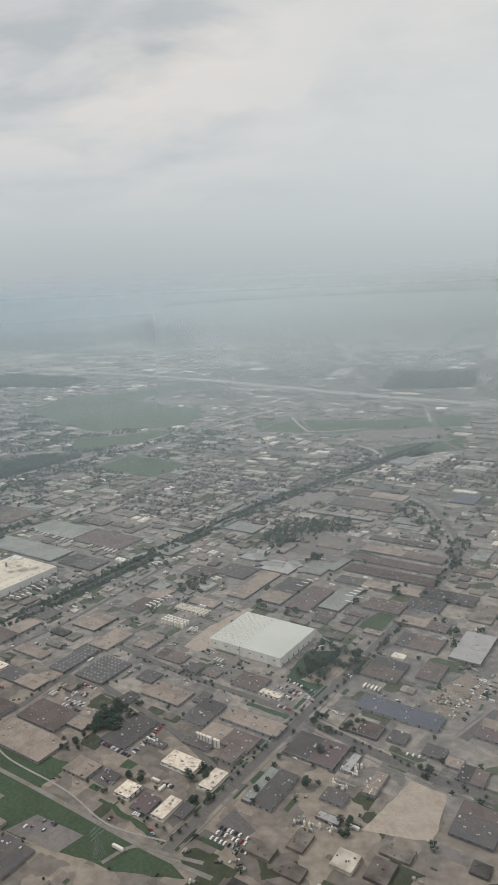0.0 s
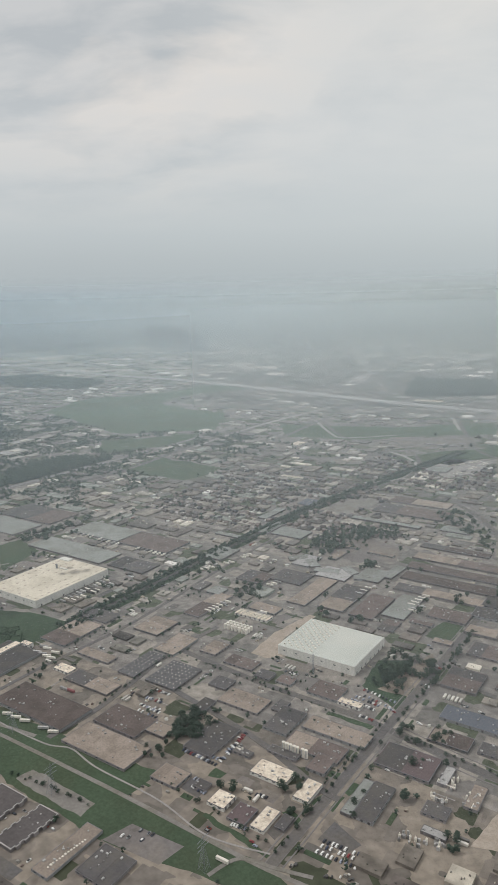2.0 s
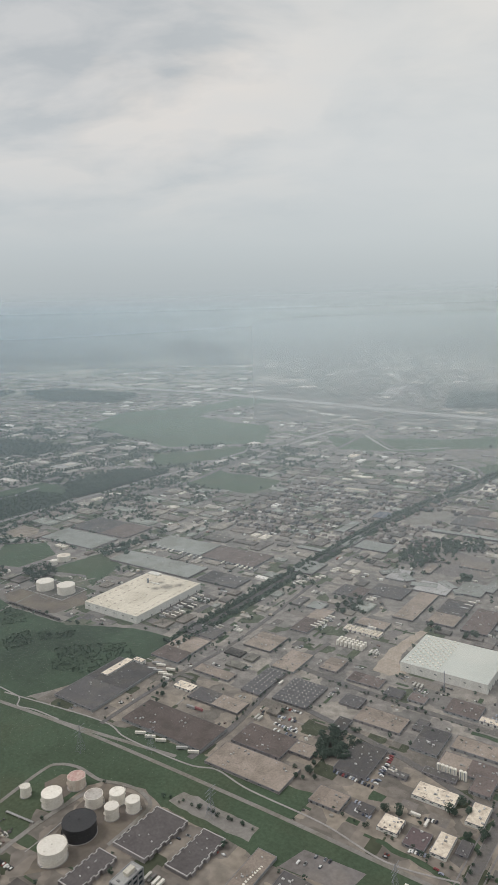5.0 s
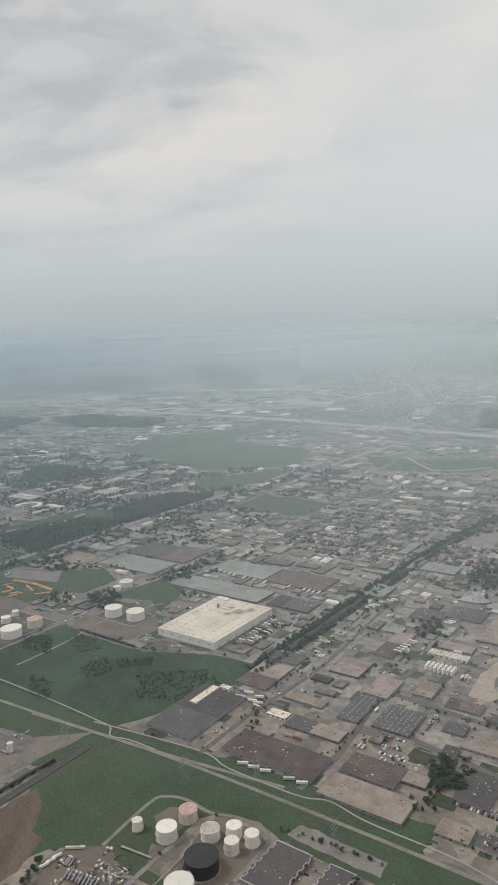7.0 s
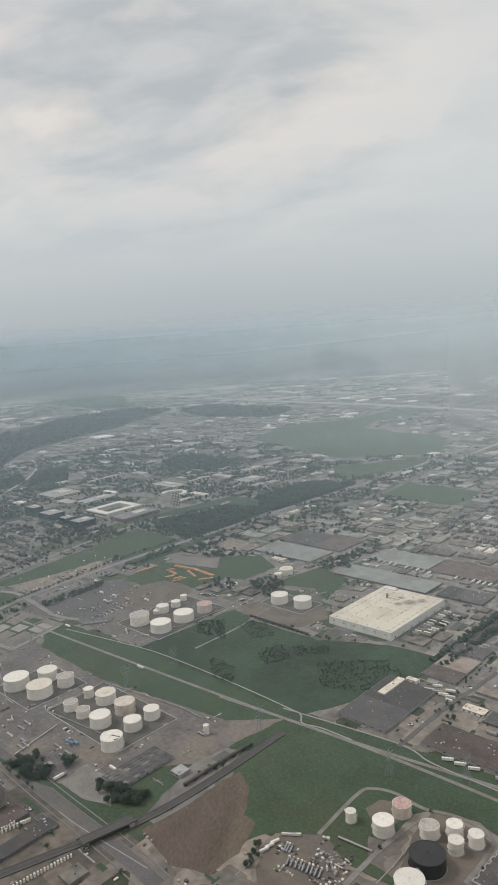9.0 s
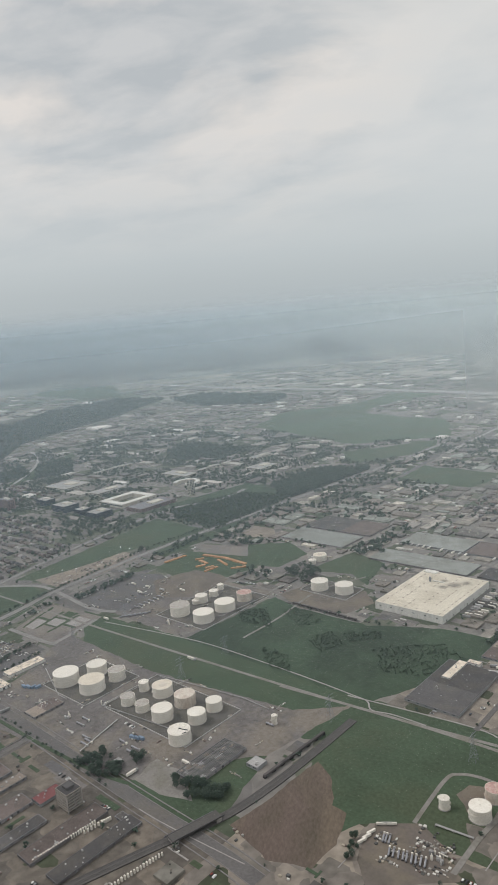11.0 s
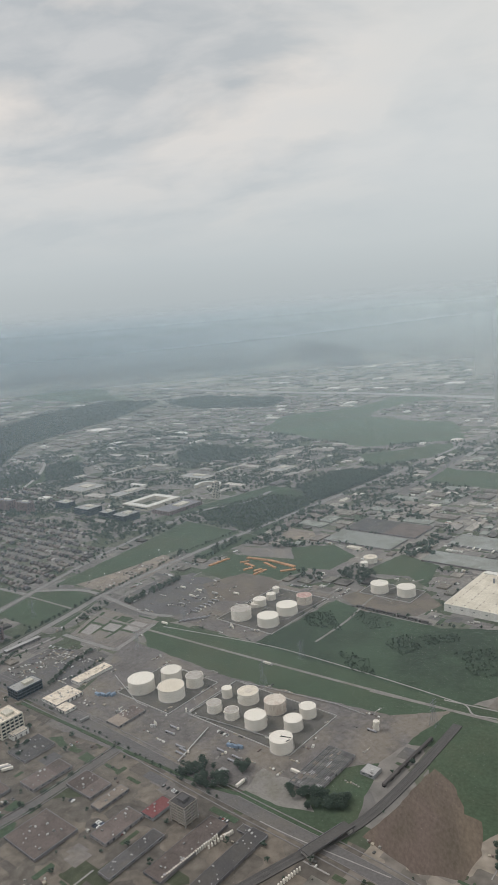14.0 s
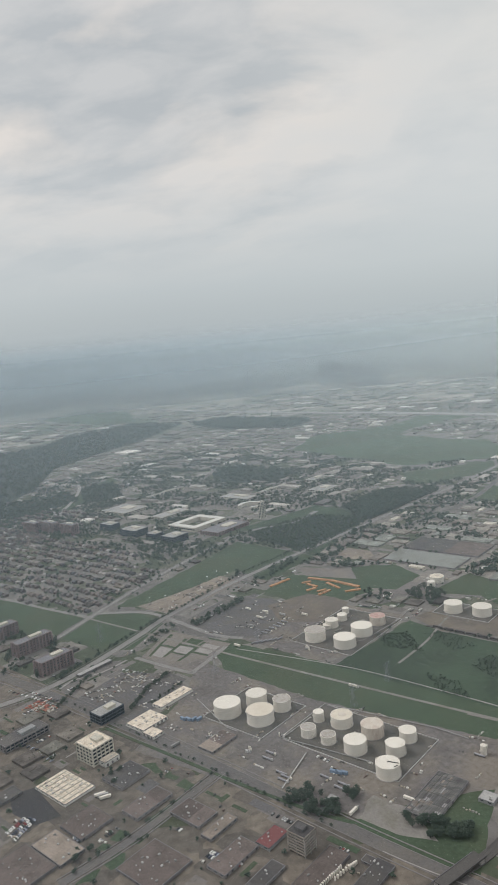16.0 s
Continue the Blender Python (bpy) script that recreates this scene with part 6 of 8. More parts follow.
# ---- railway ----
DULLRAIL = surface("worn_rail", (0.13, 0.12, 0.11), 0.5, metal=0.5)
RAIL_SOUTH = curve_of([(-748.3, -8.2), (-725.1, 62.3), (-707.4, 112.4), (-701.1, 173.1), (-700.6, 263.5)], 5)
RAIL = curve_of([(-655.3, 455.4), (-651.5, 561.7), (-648.0, 744.2), (-636.7, 1004.0), (-598.2, 1289.3), (-550.5, 1573.3)], 5)
for name, line, label in (("railway_south", RAIL_SOUTH, "dark ballasted railway line with worn rails"), ("railway_north", RAIL, "dark railway line between rows of trees")):
    railway = tagged(new(name, ribbon(line, 8.0, -0.2, 0.7).mesh("track_bed", BALLAST)), label, "railway", kind="structure")
    for k in (-1.7, -0.3, 2.1, 3.5):
        part("rail", ribbon(line, 0.09, 0.7, 0.86, k), DULLRAIL, railway)
    for a, b in zip(line, line[1:]):
        n = max(1, int(math.hypot(b[0] - a[0], b[1] - a[1]) / 10))
        for i in range(n):
            claim(a[0] + (b[0] - a[0]) * i / n, a[1] + (b[1] - a[1]) * i / n, 12, 12, 1)
tagged(new("railway_verge", ribbon(RAIL, 26.0, -0.2, 0.22).mesh("railway_verge", MEADOW)), "overgrown dark green strip along the railway", "verge", kind="structure")
bridge = thing("rail_bridge", spot(-715.1, 86.4), "dark steel railway bridge over the main street", "bridge")
part("deck", Shape().box(0, 0, 3.4, 9, 40, 0.7, turn=-14, bottom=True), BALLAST, bridge)
for s in (-1, 1):
    part("girder", Shape().box(s * 4.6, s * 1.1, 3.2, 0.35, 40, 1.3, turn=-14, bottom=True), DOOR, bridge)
    part("abutment", Shape().box(s * 4.3, s * 17, 0, 9, 4, 3.4, turn=-14), CONCRETE, bridge)

SIDING = (-712.5, 163.8, 0.47, 10.53, 87.5)
WAGON = Shape().box(0, 0, 1.0, 11.5, 2.4, 1.7, bottom=True, taper=0.97).mesh("wagon_body", surface("wagon_dark", (0.08, 0.07, 0.06), 0.6, spread=0.3))
for i in range(7):
    w = thing("rail_wagon", spot(-902.0 + i * 14, 437.0 - i * 0.3, 0.3), "dark goods wagon standing on a siding", "rail wagon", "goods wagons")
    part("wagon_body", WAGON, None, w)
    for x in (-4.5, 4.5):
        part("bogie", Shape().box(x, 0, 0, 2.6, 2.2, 1.0), RUBBER, w)
road([(-917.0, 437.4), (-860.0, 436.0), (-807.3, 434.9)], 4.0, "ballasted railway siding", 0, BALLAST, 0.28)
for i in range(7):
    w = thing("rail_wagon", spot(SIDING[0] + i * SIDING[2], SIDING[1] + i * SIDING[3], 0.3, SIDING[4]), "dark goods wagon standing on the line", "rail wagon", "goods wagons")
    part("wagon_body", WAGON, None, w)
    for x in (-4.5, 4.5):
        part("bogie", Shape().box(x, 0, 0, 2.6, 2.2, 1.0), RUBBER, w)


def bay_row(u0, v0, u1, v1, n):
    """A row of small white loading bays along a shed wall."""
    b = thing("loading_bays", spot((u0 + u1) / 2, (v0 + v1) / 2), "row of small white loading bays along a shed", "loading bay", "loading bays")
    for i in range(n):
        f = (i + 0.5) / n - 0.5
        part("bay", Shape().box((u1 - u0) * f, (v1 - v0) * f, 0, rng.uniform(1.0, 1.6), rng.uniform(0.9, 1.3), rng.uniform(2.5, 2.9)), WHITE, b)


def equipment(u, v, n, w, d):
    """White rooftop plant and vessels packed together."""
    b = thing("process_plant", spot(u, v), "cluster of white process equipment and ducts", "plant equipment", "process plant")
    for i in range(n):
        x, y = rng.uniform(-w / 2, w / 2), rng.uniform(-d / 2, d / 2)
        k = rng.random()
        if k < 0.25:
            part("vessel", Shape().tube(x, y, 0, 0.8, 0.8, rng.uniform(2.4, 4), 14).tube(x, y, 2.3, 0.3, 0.25, 2.2, 10), WHITE, b)
        elif k < 0.88:
            part("unit", Shape().box(x, y, 0, rng.uniform(1, 2.6), rng.uniform(1, 2), rng.uniform(1.6, 3.2)), DULL, b)
        else:
            part("duct", Shape().box(x, y, 2.2, rng.uniform(3, 7), 0.5, 0.5, rng.choice((0, 90)), bottom=True).box(x, y, 0, 0.4, 0.4, 2.2), WHITE, b)


bay_row(-781.5, 48.5, -784.6, -2.5, 26)
bay_row(-716.0, 57.5, -722.2, 14.7, 18)
bay_row(-777.2, 52.3, -779.1, 35.1, 6)
bay_row(-394.3, 245.0, -397.3, 213.2, 14)
bay_row(-775.1, 57.6, -776.8, 49.7, 5)
equipment(-208.4, 408.5, 14, 12, 9)
equipment(-207.7, 430.9, 18, 16, 14)
equipment(-211.3, 362.7, 14, 14, 10)
equipment(-196.2, 366.9, 12, 14, 10)
equipment(-188.9, 420.1, 10, 10, 16)
equipment(-360.8, 382.1, 8, 8, 6)
equipment(-968.2, 115.3, 10, 14, 10)
equipment(-927.1, 119.7, 6, 6, 6)
equipment(-1004.6, 314.2, 8, 10, 5)
equipment(-972.9, 319.7, 7, 12, 5)
equipment(-567.0, 162.3, 10, 10, 8)
equipment(-915.5, 153.4, 8, 8, 6)
equipment(-486.3, 943.9, 8, 16, 8)

# ---- silos, small tanks, pipes, stacks ----
SILO = Shape().tube(0, 0, 0, 1.5, 1.5, 7.4, 20, cap=False).tube(0, 0, 7.4, 1.5, 0.3, 0.9, 20)
SILO = SILO.mesh("shell", WHITE, True)
for i, q in enumerate((0, 3.1, 6.2, 9.6, 12.6, 17.5, 20.6)):
    b = thing("silo", spot(-332.9 + q, 400.5), "tall white steel silo beside a dark roof", "silo", "silos")
    part("shell", SILO, None, b)
    part("skirt", Shape().ring(0, 0, 0, 1.4, 1.7, 0.6, 20), CONCRETE, b)
    part("ladder", Shape().box(0, -1.6, 0, 0.5, 0.12, 7.8), STEEL, b)
SMALL = Shape().tube(0, 0, 0, 1.7, 1.7, 5.4, 18, cap=False).tube(0, 0, 5.4, 1.7, 0.2, 0.7, 18).mesh("shell", WHITE, True)
for i in range(7):
    for j in range(3):
        b = thing("upright_vessel", spot(-499.2 + i * 4.6, 551.8 + j * 5.0), "small upright white storage vessel in a dense cluster", "storage vessel", "clustered vessels")
        part("shell", SMALL, None, b)
        part("skirt", Shape().ring(0, 0, 0, 1.6, 1.9, 0.4, 18), CONCRETE, b)
claim(-484.2, 556.8, 36, 20)


def pipe_run(pts, width, label):
    """A rack of pipes on short posts."""
    width *= 0.62
    b = thing("pipe_rack", spot(*pts[0]), label, "pipework", "pipe racks")
    inv = spot(*pts[0]).inverted()
    loc = [inv @ Vector((*at(u, v), 0)) for u, v in pts]
    for k in range(3):
        s = Shape()
        for a, c in zip(loc, loc[1:]):
            d = (c - a).normalized()
            n = Vector((-d.y, d.x, 0)) * (k - 1) * width / 3
            s.beam((a.x + n.x, a.y + n.y, 1.2), (c.x + n.x, c.y + n.y, 1.2), width / 4.5)
        part("pipe", s, DULL, b)
    for a, c in zip(loc, loc[1:]):
        m = max(1, int((c - a).length / 12))
        for i in range(m + 1):
            p = a.lerp(c, i / m)
            part("post", Shape().box(p.x, p.y, 0, 0.5, width, 1.0, math.degrees(math.atan2(c.y - a.y, c.x - a.x))), CONCRETE, b)


pipe_run([(-868, 93), (-881, 143)], 2.2, "grey pipe rack on low concrete supports")
pipe_run([(-915, 150), (-879, 155), (-827, 161)], 1.8, "grey pipe rack on low concrete supports")
pipe_run([(-912, 193), (-913, 150)], 1.8, "grey pipe rack on low concrete supports")
pipe_run([(-915, 220), (-877, 226), (-807, 236), (-775, 235)], 1.5, "grey pipe rack on low concrete supports")
pipe_run([(-1039, 437), (-954, 439), (-960, 365), (-981, 332)], 1.2, "grey pipe rack on low concrete supports")
pipe_run([(-978, 473), (-993, 570)], 1.6, "grey pipe rack on low concrete supports")
pipe_run([(-956, 438), (-957, 474), (-911, 477), (-879, 469), (-878, 494)], 1.2, "grey pipe rack on low concrete supports")
pipe_run([(-582, 188), (-556, 191)], 3, "grey pipe rack on low concrete supports")
pipe_run([(-537, 187), (-539, 211)], 1.5, "grey pipe rack on low concrete supports")
pipe_run([(-1033, 161), (-970, 137), (-956, 137)], 1.4, "grey pipe rack on low concrete supports")
BUND = surface("bund_oily_ground", (0.115, 0.106, 0.088), 0.95, stain=0.6, tint=(0.072, 0.07, 0.056), coarse=0.08, tint2=(0.16, 0.145, 0.12), stain2=0.5, coarse2=0.05)


def bund(u0, v0, u1, v1):
    """A low concrete wall round the tanks, with dark ground inside."""
    sheet("bund_floor", [(u0, v0), (u1, v0), (u1, v1), (u0, v1)], BUND, 0.09, "dark oily ground inside a tank bund")
    b = thing("bund_wall", spot((u0 + u1) / 2, (v0 + v1) / 2), "low pale concrete wall round storage tanks", "wall", "bund walls")
    w, d = u1 - u0, v1 - v0
    for x, y, p, q in ((0, -d / 2, w, 0.5), (0, d / 2, w, 0.5), (-w / 2, 0, 0.5, d - 0.5), (w / 2, 0, 0.5, d - 0.5)):
        part("wall_run", Shape().box(x, y, 0, p, q, 0.9), COPING, b)


bund(-1003.7, 139.8, -929.3, 208.1)
bund(-915.6, 150.2, -795.4, 220.5)
bund(-1037.1, 322.8, -951.3, 440.3)
bund(-929.4, 477.9, -857.2, 520.1)


def crates(u0, v0, u1, v1, width):
    """A row of orange stacks."""
    n = max(1, round(math.hypot(u1 - u0, v1 - v0) / 7.4))
    t = math.degrees(math.atan2(v1 - v0, u1 - u0))
    for i in range(n):
        f = (i + 0.5) / n
        b = thing("timber_stack", spot(u0 + (u1 - u0) * f, v0 + (v1 - v0) * f, 0, t), "orange-brown stack of cut timber on bare ground", "stack", "orange stacks")
        for k in range(3):
            part("layer", Shape().box(0, rng.uniform(-0.3, 0.3), k * 0.6, 7.3 - k * 0.3, width, 0.56, bottom=True), ORANGE, b)


for row in ((-1180, 460, -1175, 500, 4.5), (-1151, 515, -1110, 521, 5.5), (-1110, 521, -1062, 516, 5.5), (-1069, 491, -1054, 509, 4.5), (-1146, 493, -1138, 504, 4), (-1136, 493, -1117, 490, 4.5), (-1121, 470, -1115, 485, 4), (-1095, 463, -1092, 488, 4), (-1114, 510, -1083, 499, 3.5), (-1104, 474, -1099, 486, 4)):
    crates(*row)


def lamp_post(u, v):
    """A tall yard lamp with a lit head."""
    b = thing("yard_lamp", spot(u, v), "tall slim yard lamp with a lit white head", "lamp", "yard lamps")
    part("post", Shape().tube(0, 0, 0, 0.16, 0.1, 9.0, 8), STEEL, b)
    part("lamp_head", Shape().box(0, 0, 9.0, 1.0, 0.9, 0.35, bottom=True), LAMPGLOW, b)


LAMPGLOW = surface("lit_lamp_head", (0.9, 0.9, 0.88), 0.4)
LAMPGLOW.node_tree.nodes["Principled BSDF"].inputs["Emission Color"].default_value = (1.0, 0.98, 0.93, 1)
LAMPGLOW.node_tree.nodes["Principled BSDF"].inputs["Emission Strength"].default_value = 1.6
lamp_post(-1297.3, 328.4)
lamp_post(-1282.5, 344.5)
lamp_post(-1266.4, 358.8)
lamp_post(-1285.1, 434.7)
lamp_post(-1289.9, 460.2)
lamp_post(-1267.7, 462.4)
lamp_post(-1239.0, 456.2)

mast = thing("lattice_mast", spot(-368.9, 515.4), "thin grey lattice mast beside a large warehouse", "mast")
part("mast_frame", Shape().beam((-0.5, 0, 0), (-0.3, 0, 22), 0.25).beam((0.5, 0, 0), (0.3, 0, 22), 0.25).beam((0, 0.8, 0), (0, 0.4, 22), 0.25), STEEL, mast)
for k in range(8):
    part("brace", Shape().beam((-0.5, 0, k * 2.7), (0.5, 0, k * 2.7 + 2.7), 0.15), STEEL, mast)
dome = thing("dome_shelter", spot(-1008.1, 509.9), "small white dome beside a track", "dome")
part("shell", Shape().tube(0, 0, 0, 3.6, 3.3, 1.6, 20, False).tube(0, 0, 1.6, 3.3, 2.2, 1.3, 20, False).tube(0, 0, 2.9, 2.2, 0.4, 0.7, 20), WHITE, dome, smooth=True)
part("door_frame", Shape().box(0, -3.5, 0, 1.6, 0.6, 2.0), PARAPET, dome)
for u, v, k in ((-1017.0, 125.7, 0), (-1011.9, 127.8, 0), (-1006.9, 130.8, 90), (-1002.8, 133.8, 90), (-841.6, 134.4, 8), (-837.6, 136.4, 8), (-845.7, 133.3, 8)):
    b = thing("shipping_container", spot(u, v, 0.06, k), "faded blue shipping container on the yard", "container", "containers")
    part("box", Shape().box(0, 0, 0.15, 6.1, 2.4, 2.5, bottom=True), BLUEBOX, b)
    part("base_frame", Shape().box(0, 0, 0, 6.1, 2.2, 0.15), BLACK, b)
for u, v in ((-1059.0, 215.3), (-888.0, 230.3), (-717.8, 253.4), (-592.1, 269.0), (-452.2, 265.4), (-313.3, 269.1), (-1252.7, 204.8)):
    pylon(u, v)
for u, v in ((-1062.2, 292.9), (-887.7, 294.0), (-542.8, 301.2)):
    pylon(u, v, 20)

# ---- far towers ----


def tower(x, y, w, h, turn=-20.0):
    """A far tower block: wall, bands of windows, a crown."""
    px, py, pz = afar(x, y)
    k = (px - MIDWAY[0]) / (x - MIDWAY[0])
    b = thing("tower_block", pose(px, py, pz, 0, 0, turn) @ Matrix.Diagonal((k, k, k, 1)), "tall grey apartment tower fading into haze", "tower", "far towers")
    part("wall", Shape().box(0, 0, 0, w, w * 0.75, h), WALL["tower"], b)
    for i in range(int(h / 9)):
        part("window_band", frame_of(w + 0.8, w * 0.75 + 0.8, 4 + i * 9, 4, 1.0), DOOR, b)
    part("roof", Shape().box(0, 0, h, w * 0.6, w * 0.4, 7), ROOF["blue"], b)


WALL["tower"] = surface("wall_far_tower", (0.10, 0.11, 0.125), 0.6, spread=0.25)
for x, y, w, h in ((-864, 5955, 36, 176), (-770, 5830, 30, 186), (-742, 5810, 26, 180), (-690, 5747, 38, 150), (-612, 5939, 32, 150), (-590, 5900, 26, 142), (-525, 5330, 62, 100), (-478, 5480, 40, 122), (-430, 5400, 44, 96), (-396, 5350, 40, 82), (-1417, 5465, 36, 138), (-1470, 5300, 26, 90), (-1300, 5700, 40, 60), (-2880, 7850, 100, 135), (-2350, 7300, 30, 70), (-1180, 6300, 50, 50)):
    tower(x, y, w, h)

# ---- houses ----


def wood_patch(pts, n, size=(0.7, 1.15), single=True):
    """Trees standing inside an outline; single: each one a thing of its own, else places for one mesh."""
    us, vs = [p[0] for p in pts], [p[1] for p in pts]
    res = []
    for i in range(n * 6):
        u, v = rng.uniform(min(us), max(us)), rng.uniform(min(vs), max(vs))
        if inside(u, v, pts) and len(res) < n:
            res.append((u, v, rng.uniform(*size)))
    if single:
        for u, v, k in res:
            tree(u, v, k)
    return res


def cars(u0, v0, u1, v1, n, turn):
    """A row of parked cars with some gaps."""
    for i in range(n):
        f = (i + 0.5) / n
        if rng.random() < 0.9:
            car(u0 + (u1 - u0) * f + rng.uniform(-0.4, 0.4), v0 + (v1 - v0) * f + rng.uniform(-0.4, 0.4), turn + rng.uniform(-3, 3))


def trailers(u0, v0, u1, v1, n, turn, cab=False, tanker=False, k=1.0):
    for i in range(n):
        f = (i + 0.5) / n
        if n < 4 or rng.random() < 0.88:
            trailer(u0 + (u1 - u0) * f + rng.uniform(-0.3, 0.3), v0 + (v1 - v0) * f + rng.uniform(-0.3, 0.3), turn + rng.uniform(-2, 2), cab, tanker, k)


def house_rows(name, u0, v0, u1, v1, label, gap=24.0, step=11.0, blocks=None):
    s = Shape()
    v = v0
    while v < v1:
        u = u0 + rng.uniform(0, 4)
        while u < u1:
            if (blocks is None or blocks(u, v)) and in_view(u, v) and free(u, v, 4, 4) and rng.random() < 0.9:
                w, d, h = rng.uniform(6, 8), rng.uniform(6.5, 9), rng.uniform(2.8, 3.8)
                x, y = at(u + rng.uniform(-1, 1), v + rng.uniform(-1.5, 1.5))
                c, k = math.cos(radians(GRID)), math.sin(radians(GRID))
                pts = [(-w / 2, -d / 2, 0), (w / 2, -d / 2, 0), (w / 2, d / 2, 0), (-w / 2, d / 2, 0), (-w / 2, -d / 2, h), (w / 2, -d / 2, h), (w / 2, d / 2, h), (-w / 2, d / 2, h), (-w / 2, 0, h + 1.6), (w / 2, 0, h + 1.6)]
                s.add([(x + p * c - q * k, y + p * k + q * c, z) for p, q, z in pts], [(0, 1, 5, 4), (1, 2, 6, 9, 5), (2, 3, 7, 6), (3, 0, 4, 8, 7), (4, 5, 9, 8), (6, 7, 8, 9)])
            u += step
        v += gap if round((v - v0) / 12) % 2 else 14.0
    if s.v:
        tagged(new(name, s.mesh(name, HOUSES)), label, "houses", kind="stuff")


house_rows("house_rows", -1950, 200, -1350, 500, "rows of brown-roofed suburban houses", blocks=lambda u, v: u < -1350 - (v - 280) * 0.22 and v > 215 and (v < 440 or u < -1500))
house_rows("house_rows", -2500, 380, -1800, 660, "rows of distant suburban houses")
house_rows("house_rows", -900, 860, -520, 1200, "rows of small brown-roofed houses", 30, 13)
house_rows("house_rows", -700, 1250, -200, 1480, "rows of distant suburban houses", 30, 14)

# ---- filling sheds of the industrial district ----


def fill(name, u0, v0, u1, v1, cell, sizes, chance, material, label, heights=(2.6, 4.4), slim=1.0):
    s = Shape()
    v = v0
    while v < v1:
        u = u0
        while u < u1:
            p, q = u + rng.uniform(-0.3, 0.3) * cell, v + rng.uniform(-0.3, 0.3) * cell
            w, d = rng.uniform(*sizes), rng.uniform(*sizes) * slim
            if rng.random() < 0.35:
                w, d = d, w
            if rng.random() < chance and in_view(p, q) and free(p, q, w, d):
                h = rng.uniform(*heights)
                x, y = at(p, q)
                f = scale_at(x, y)
                s.box(*afar(x, y), w * f, d * f, h * f, GRID)
                if cell < 50:
                    for k in range(int(w * d / 60)):
                        x, y = at(p + rng.uniform(-0.4, 0.4) * w, q + rng.uniform(-0.4, 0.4) * d)
                        s.box(x, y, h, rng.uniform(0.6, 1.5), rng.uniform(0.6, 1.2), 0.6, GRID)
                claim(p, q, w, d, 3)
            u += cell
        v += cell
    if s.v:
        tagged(new(name, s.mesh(name, material)), label, "buildings", kind="stuff")


fill("industrial_sheds", -1400, -150, 200, 560, 24, (10, 24), 0.75, SHEDS, "small flat-roofed workshops between larger sheds", (1.9, 2.8))
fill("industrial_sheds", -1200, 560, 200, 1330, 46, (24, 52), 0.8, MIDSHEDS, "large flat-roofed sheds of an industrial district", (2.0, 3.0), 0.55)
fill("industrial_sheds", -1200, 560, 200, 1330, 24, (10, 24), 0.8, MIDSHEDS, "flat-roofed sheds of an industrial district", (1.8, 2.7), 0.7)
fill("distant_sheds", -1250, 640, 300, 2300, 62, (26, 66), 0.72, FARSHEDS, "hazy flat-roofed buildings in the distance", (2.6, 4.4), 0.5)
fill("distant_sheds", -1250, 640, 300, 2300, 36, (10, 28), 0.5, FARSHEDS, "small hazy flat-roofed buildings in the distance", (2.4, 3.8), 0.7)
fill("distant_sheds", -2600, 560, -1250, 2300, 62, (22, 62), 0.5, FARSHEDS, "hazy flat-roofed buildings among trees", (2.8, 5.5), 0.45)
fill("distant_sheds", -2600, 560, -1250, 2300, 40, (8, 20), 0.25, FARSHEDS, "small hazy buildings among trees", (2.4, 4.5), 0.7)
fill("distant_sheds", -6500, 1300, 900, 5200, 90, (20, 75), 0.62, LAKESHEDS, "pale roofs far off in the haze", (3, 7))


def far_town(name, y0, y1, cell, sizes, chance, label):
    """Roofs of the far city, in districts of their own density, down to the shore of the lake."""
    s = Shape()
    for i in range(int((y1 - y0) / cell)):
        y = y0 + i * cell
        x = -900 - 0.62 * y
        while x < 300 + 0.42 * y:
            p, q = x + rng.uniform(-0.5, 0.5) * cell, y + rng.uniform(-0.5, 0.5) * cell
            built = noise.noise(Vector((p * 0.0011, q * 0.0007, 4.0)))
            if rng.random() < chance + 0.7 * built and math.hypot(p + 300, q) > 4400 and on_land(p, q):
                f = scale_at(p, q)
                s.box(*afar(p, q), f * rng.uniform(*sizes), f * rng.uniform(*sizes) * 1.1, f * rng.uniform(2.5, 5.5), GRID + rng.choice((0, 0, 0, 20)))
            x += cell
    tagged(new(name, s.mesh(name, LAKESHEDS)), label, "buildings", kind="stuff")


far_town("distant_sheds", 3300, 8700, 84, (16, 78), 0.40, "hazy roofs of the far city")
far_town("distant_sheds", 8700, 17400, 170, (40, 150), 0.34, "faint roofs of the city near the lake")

# ---- trees ----


wood_patch([(-319, 365), (-299, 377), (-292, 366), (-311, 355)], 5, (1.0, 1.3))
wood_patch([(-272, 479), (-256, 483), (-241, 464), (-253, 457)], 8, (0.7, 1.15))
wood_patch([(-353, 338), (-348, 348), (-334, 342), (-340, 330)], 5, (0.7, 1.15))
wood_patch([(-270, 532), (-264, 695), (-258, 691), (-261, 526)], 12, (0.7, 1.15))
wood_patch([(-251, 353), (-265, 459), (-271, 461), (-261, 353)], 8, (0.5, 0.8))
wood_patch([(-271, 760), (-276, 903), (-263, 898), (-257, 758)], 12, (0.7, 1.15))
wood_patch([(-316, 764), (-301, 781), (-286, 743), (-303, 733)], 5, (0.7, 1.15))
wood_patch([(-169, 458), (-152, 475), (-144, 457), (-158, 446)], 7, (0.7, 1.15))
wood_patch([(-231, 399), (-227, 404), (-222, 394), (-228, 393)], 2, (1.0, 1.2))
wood_patch([(-193, 378), (-184, 386), (-179, 371), (-188, 360)], 6, (0.7, 1.15))
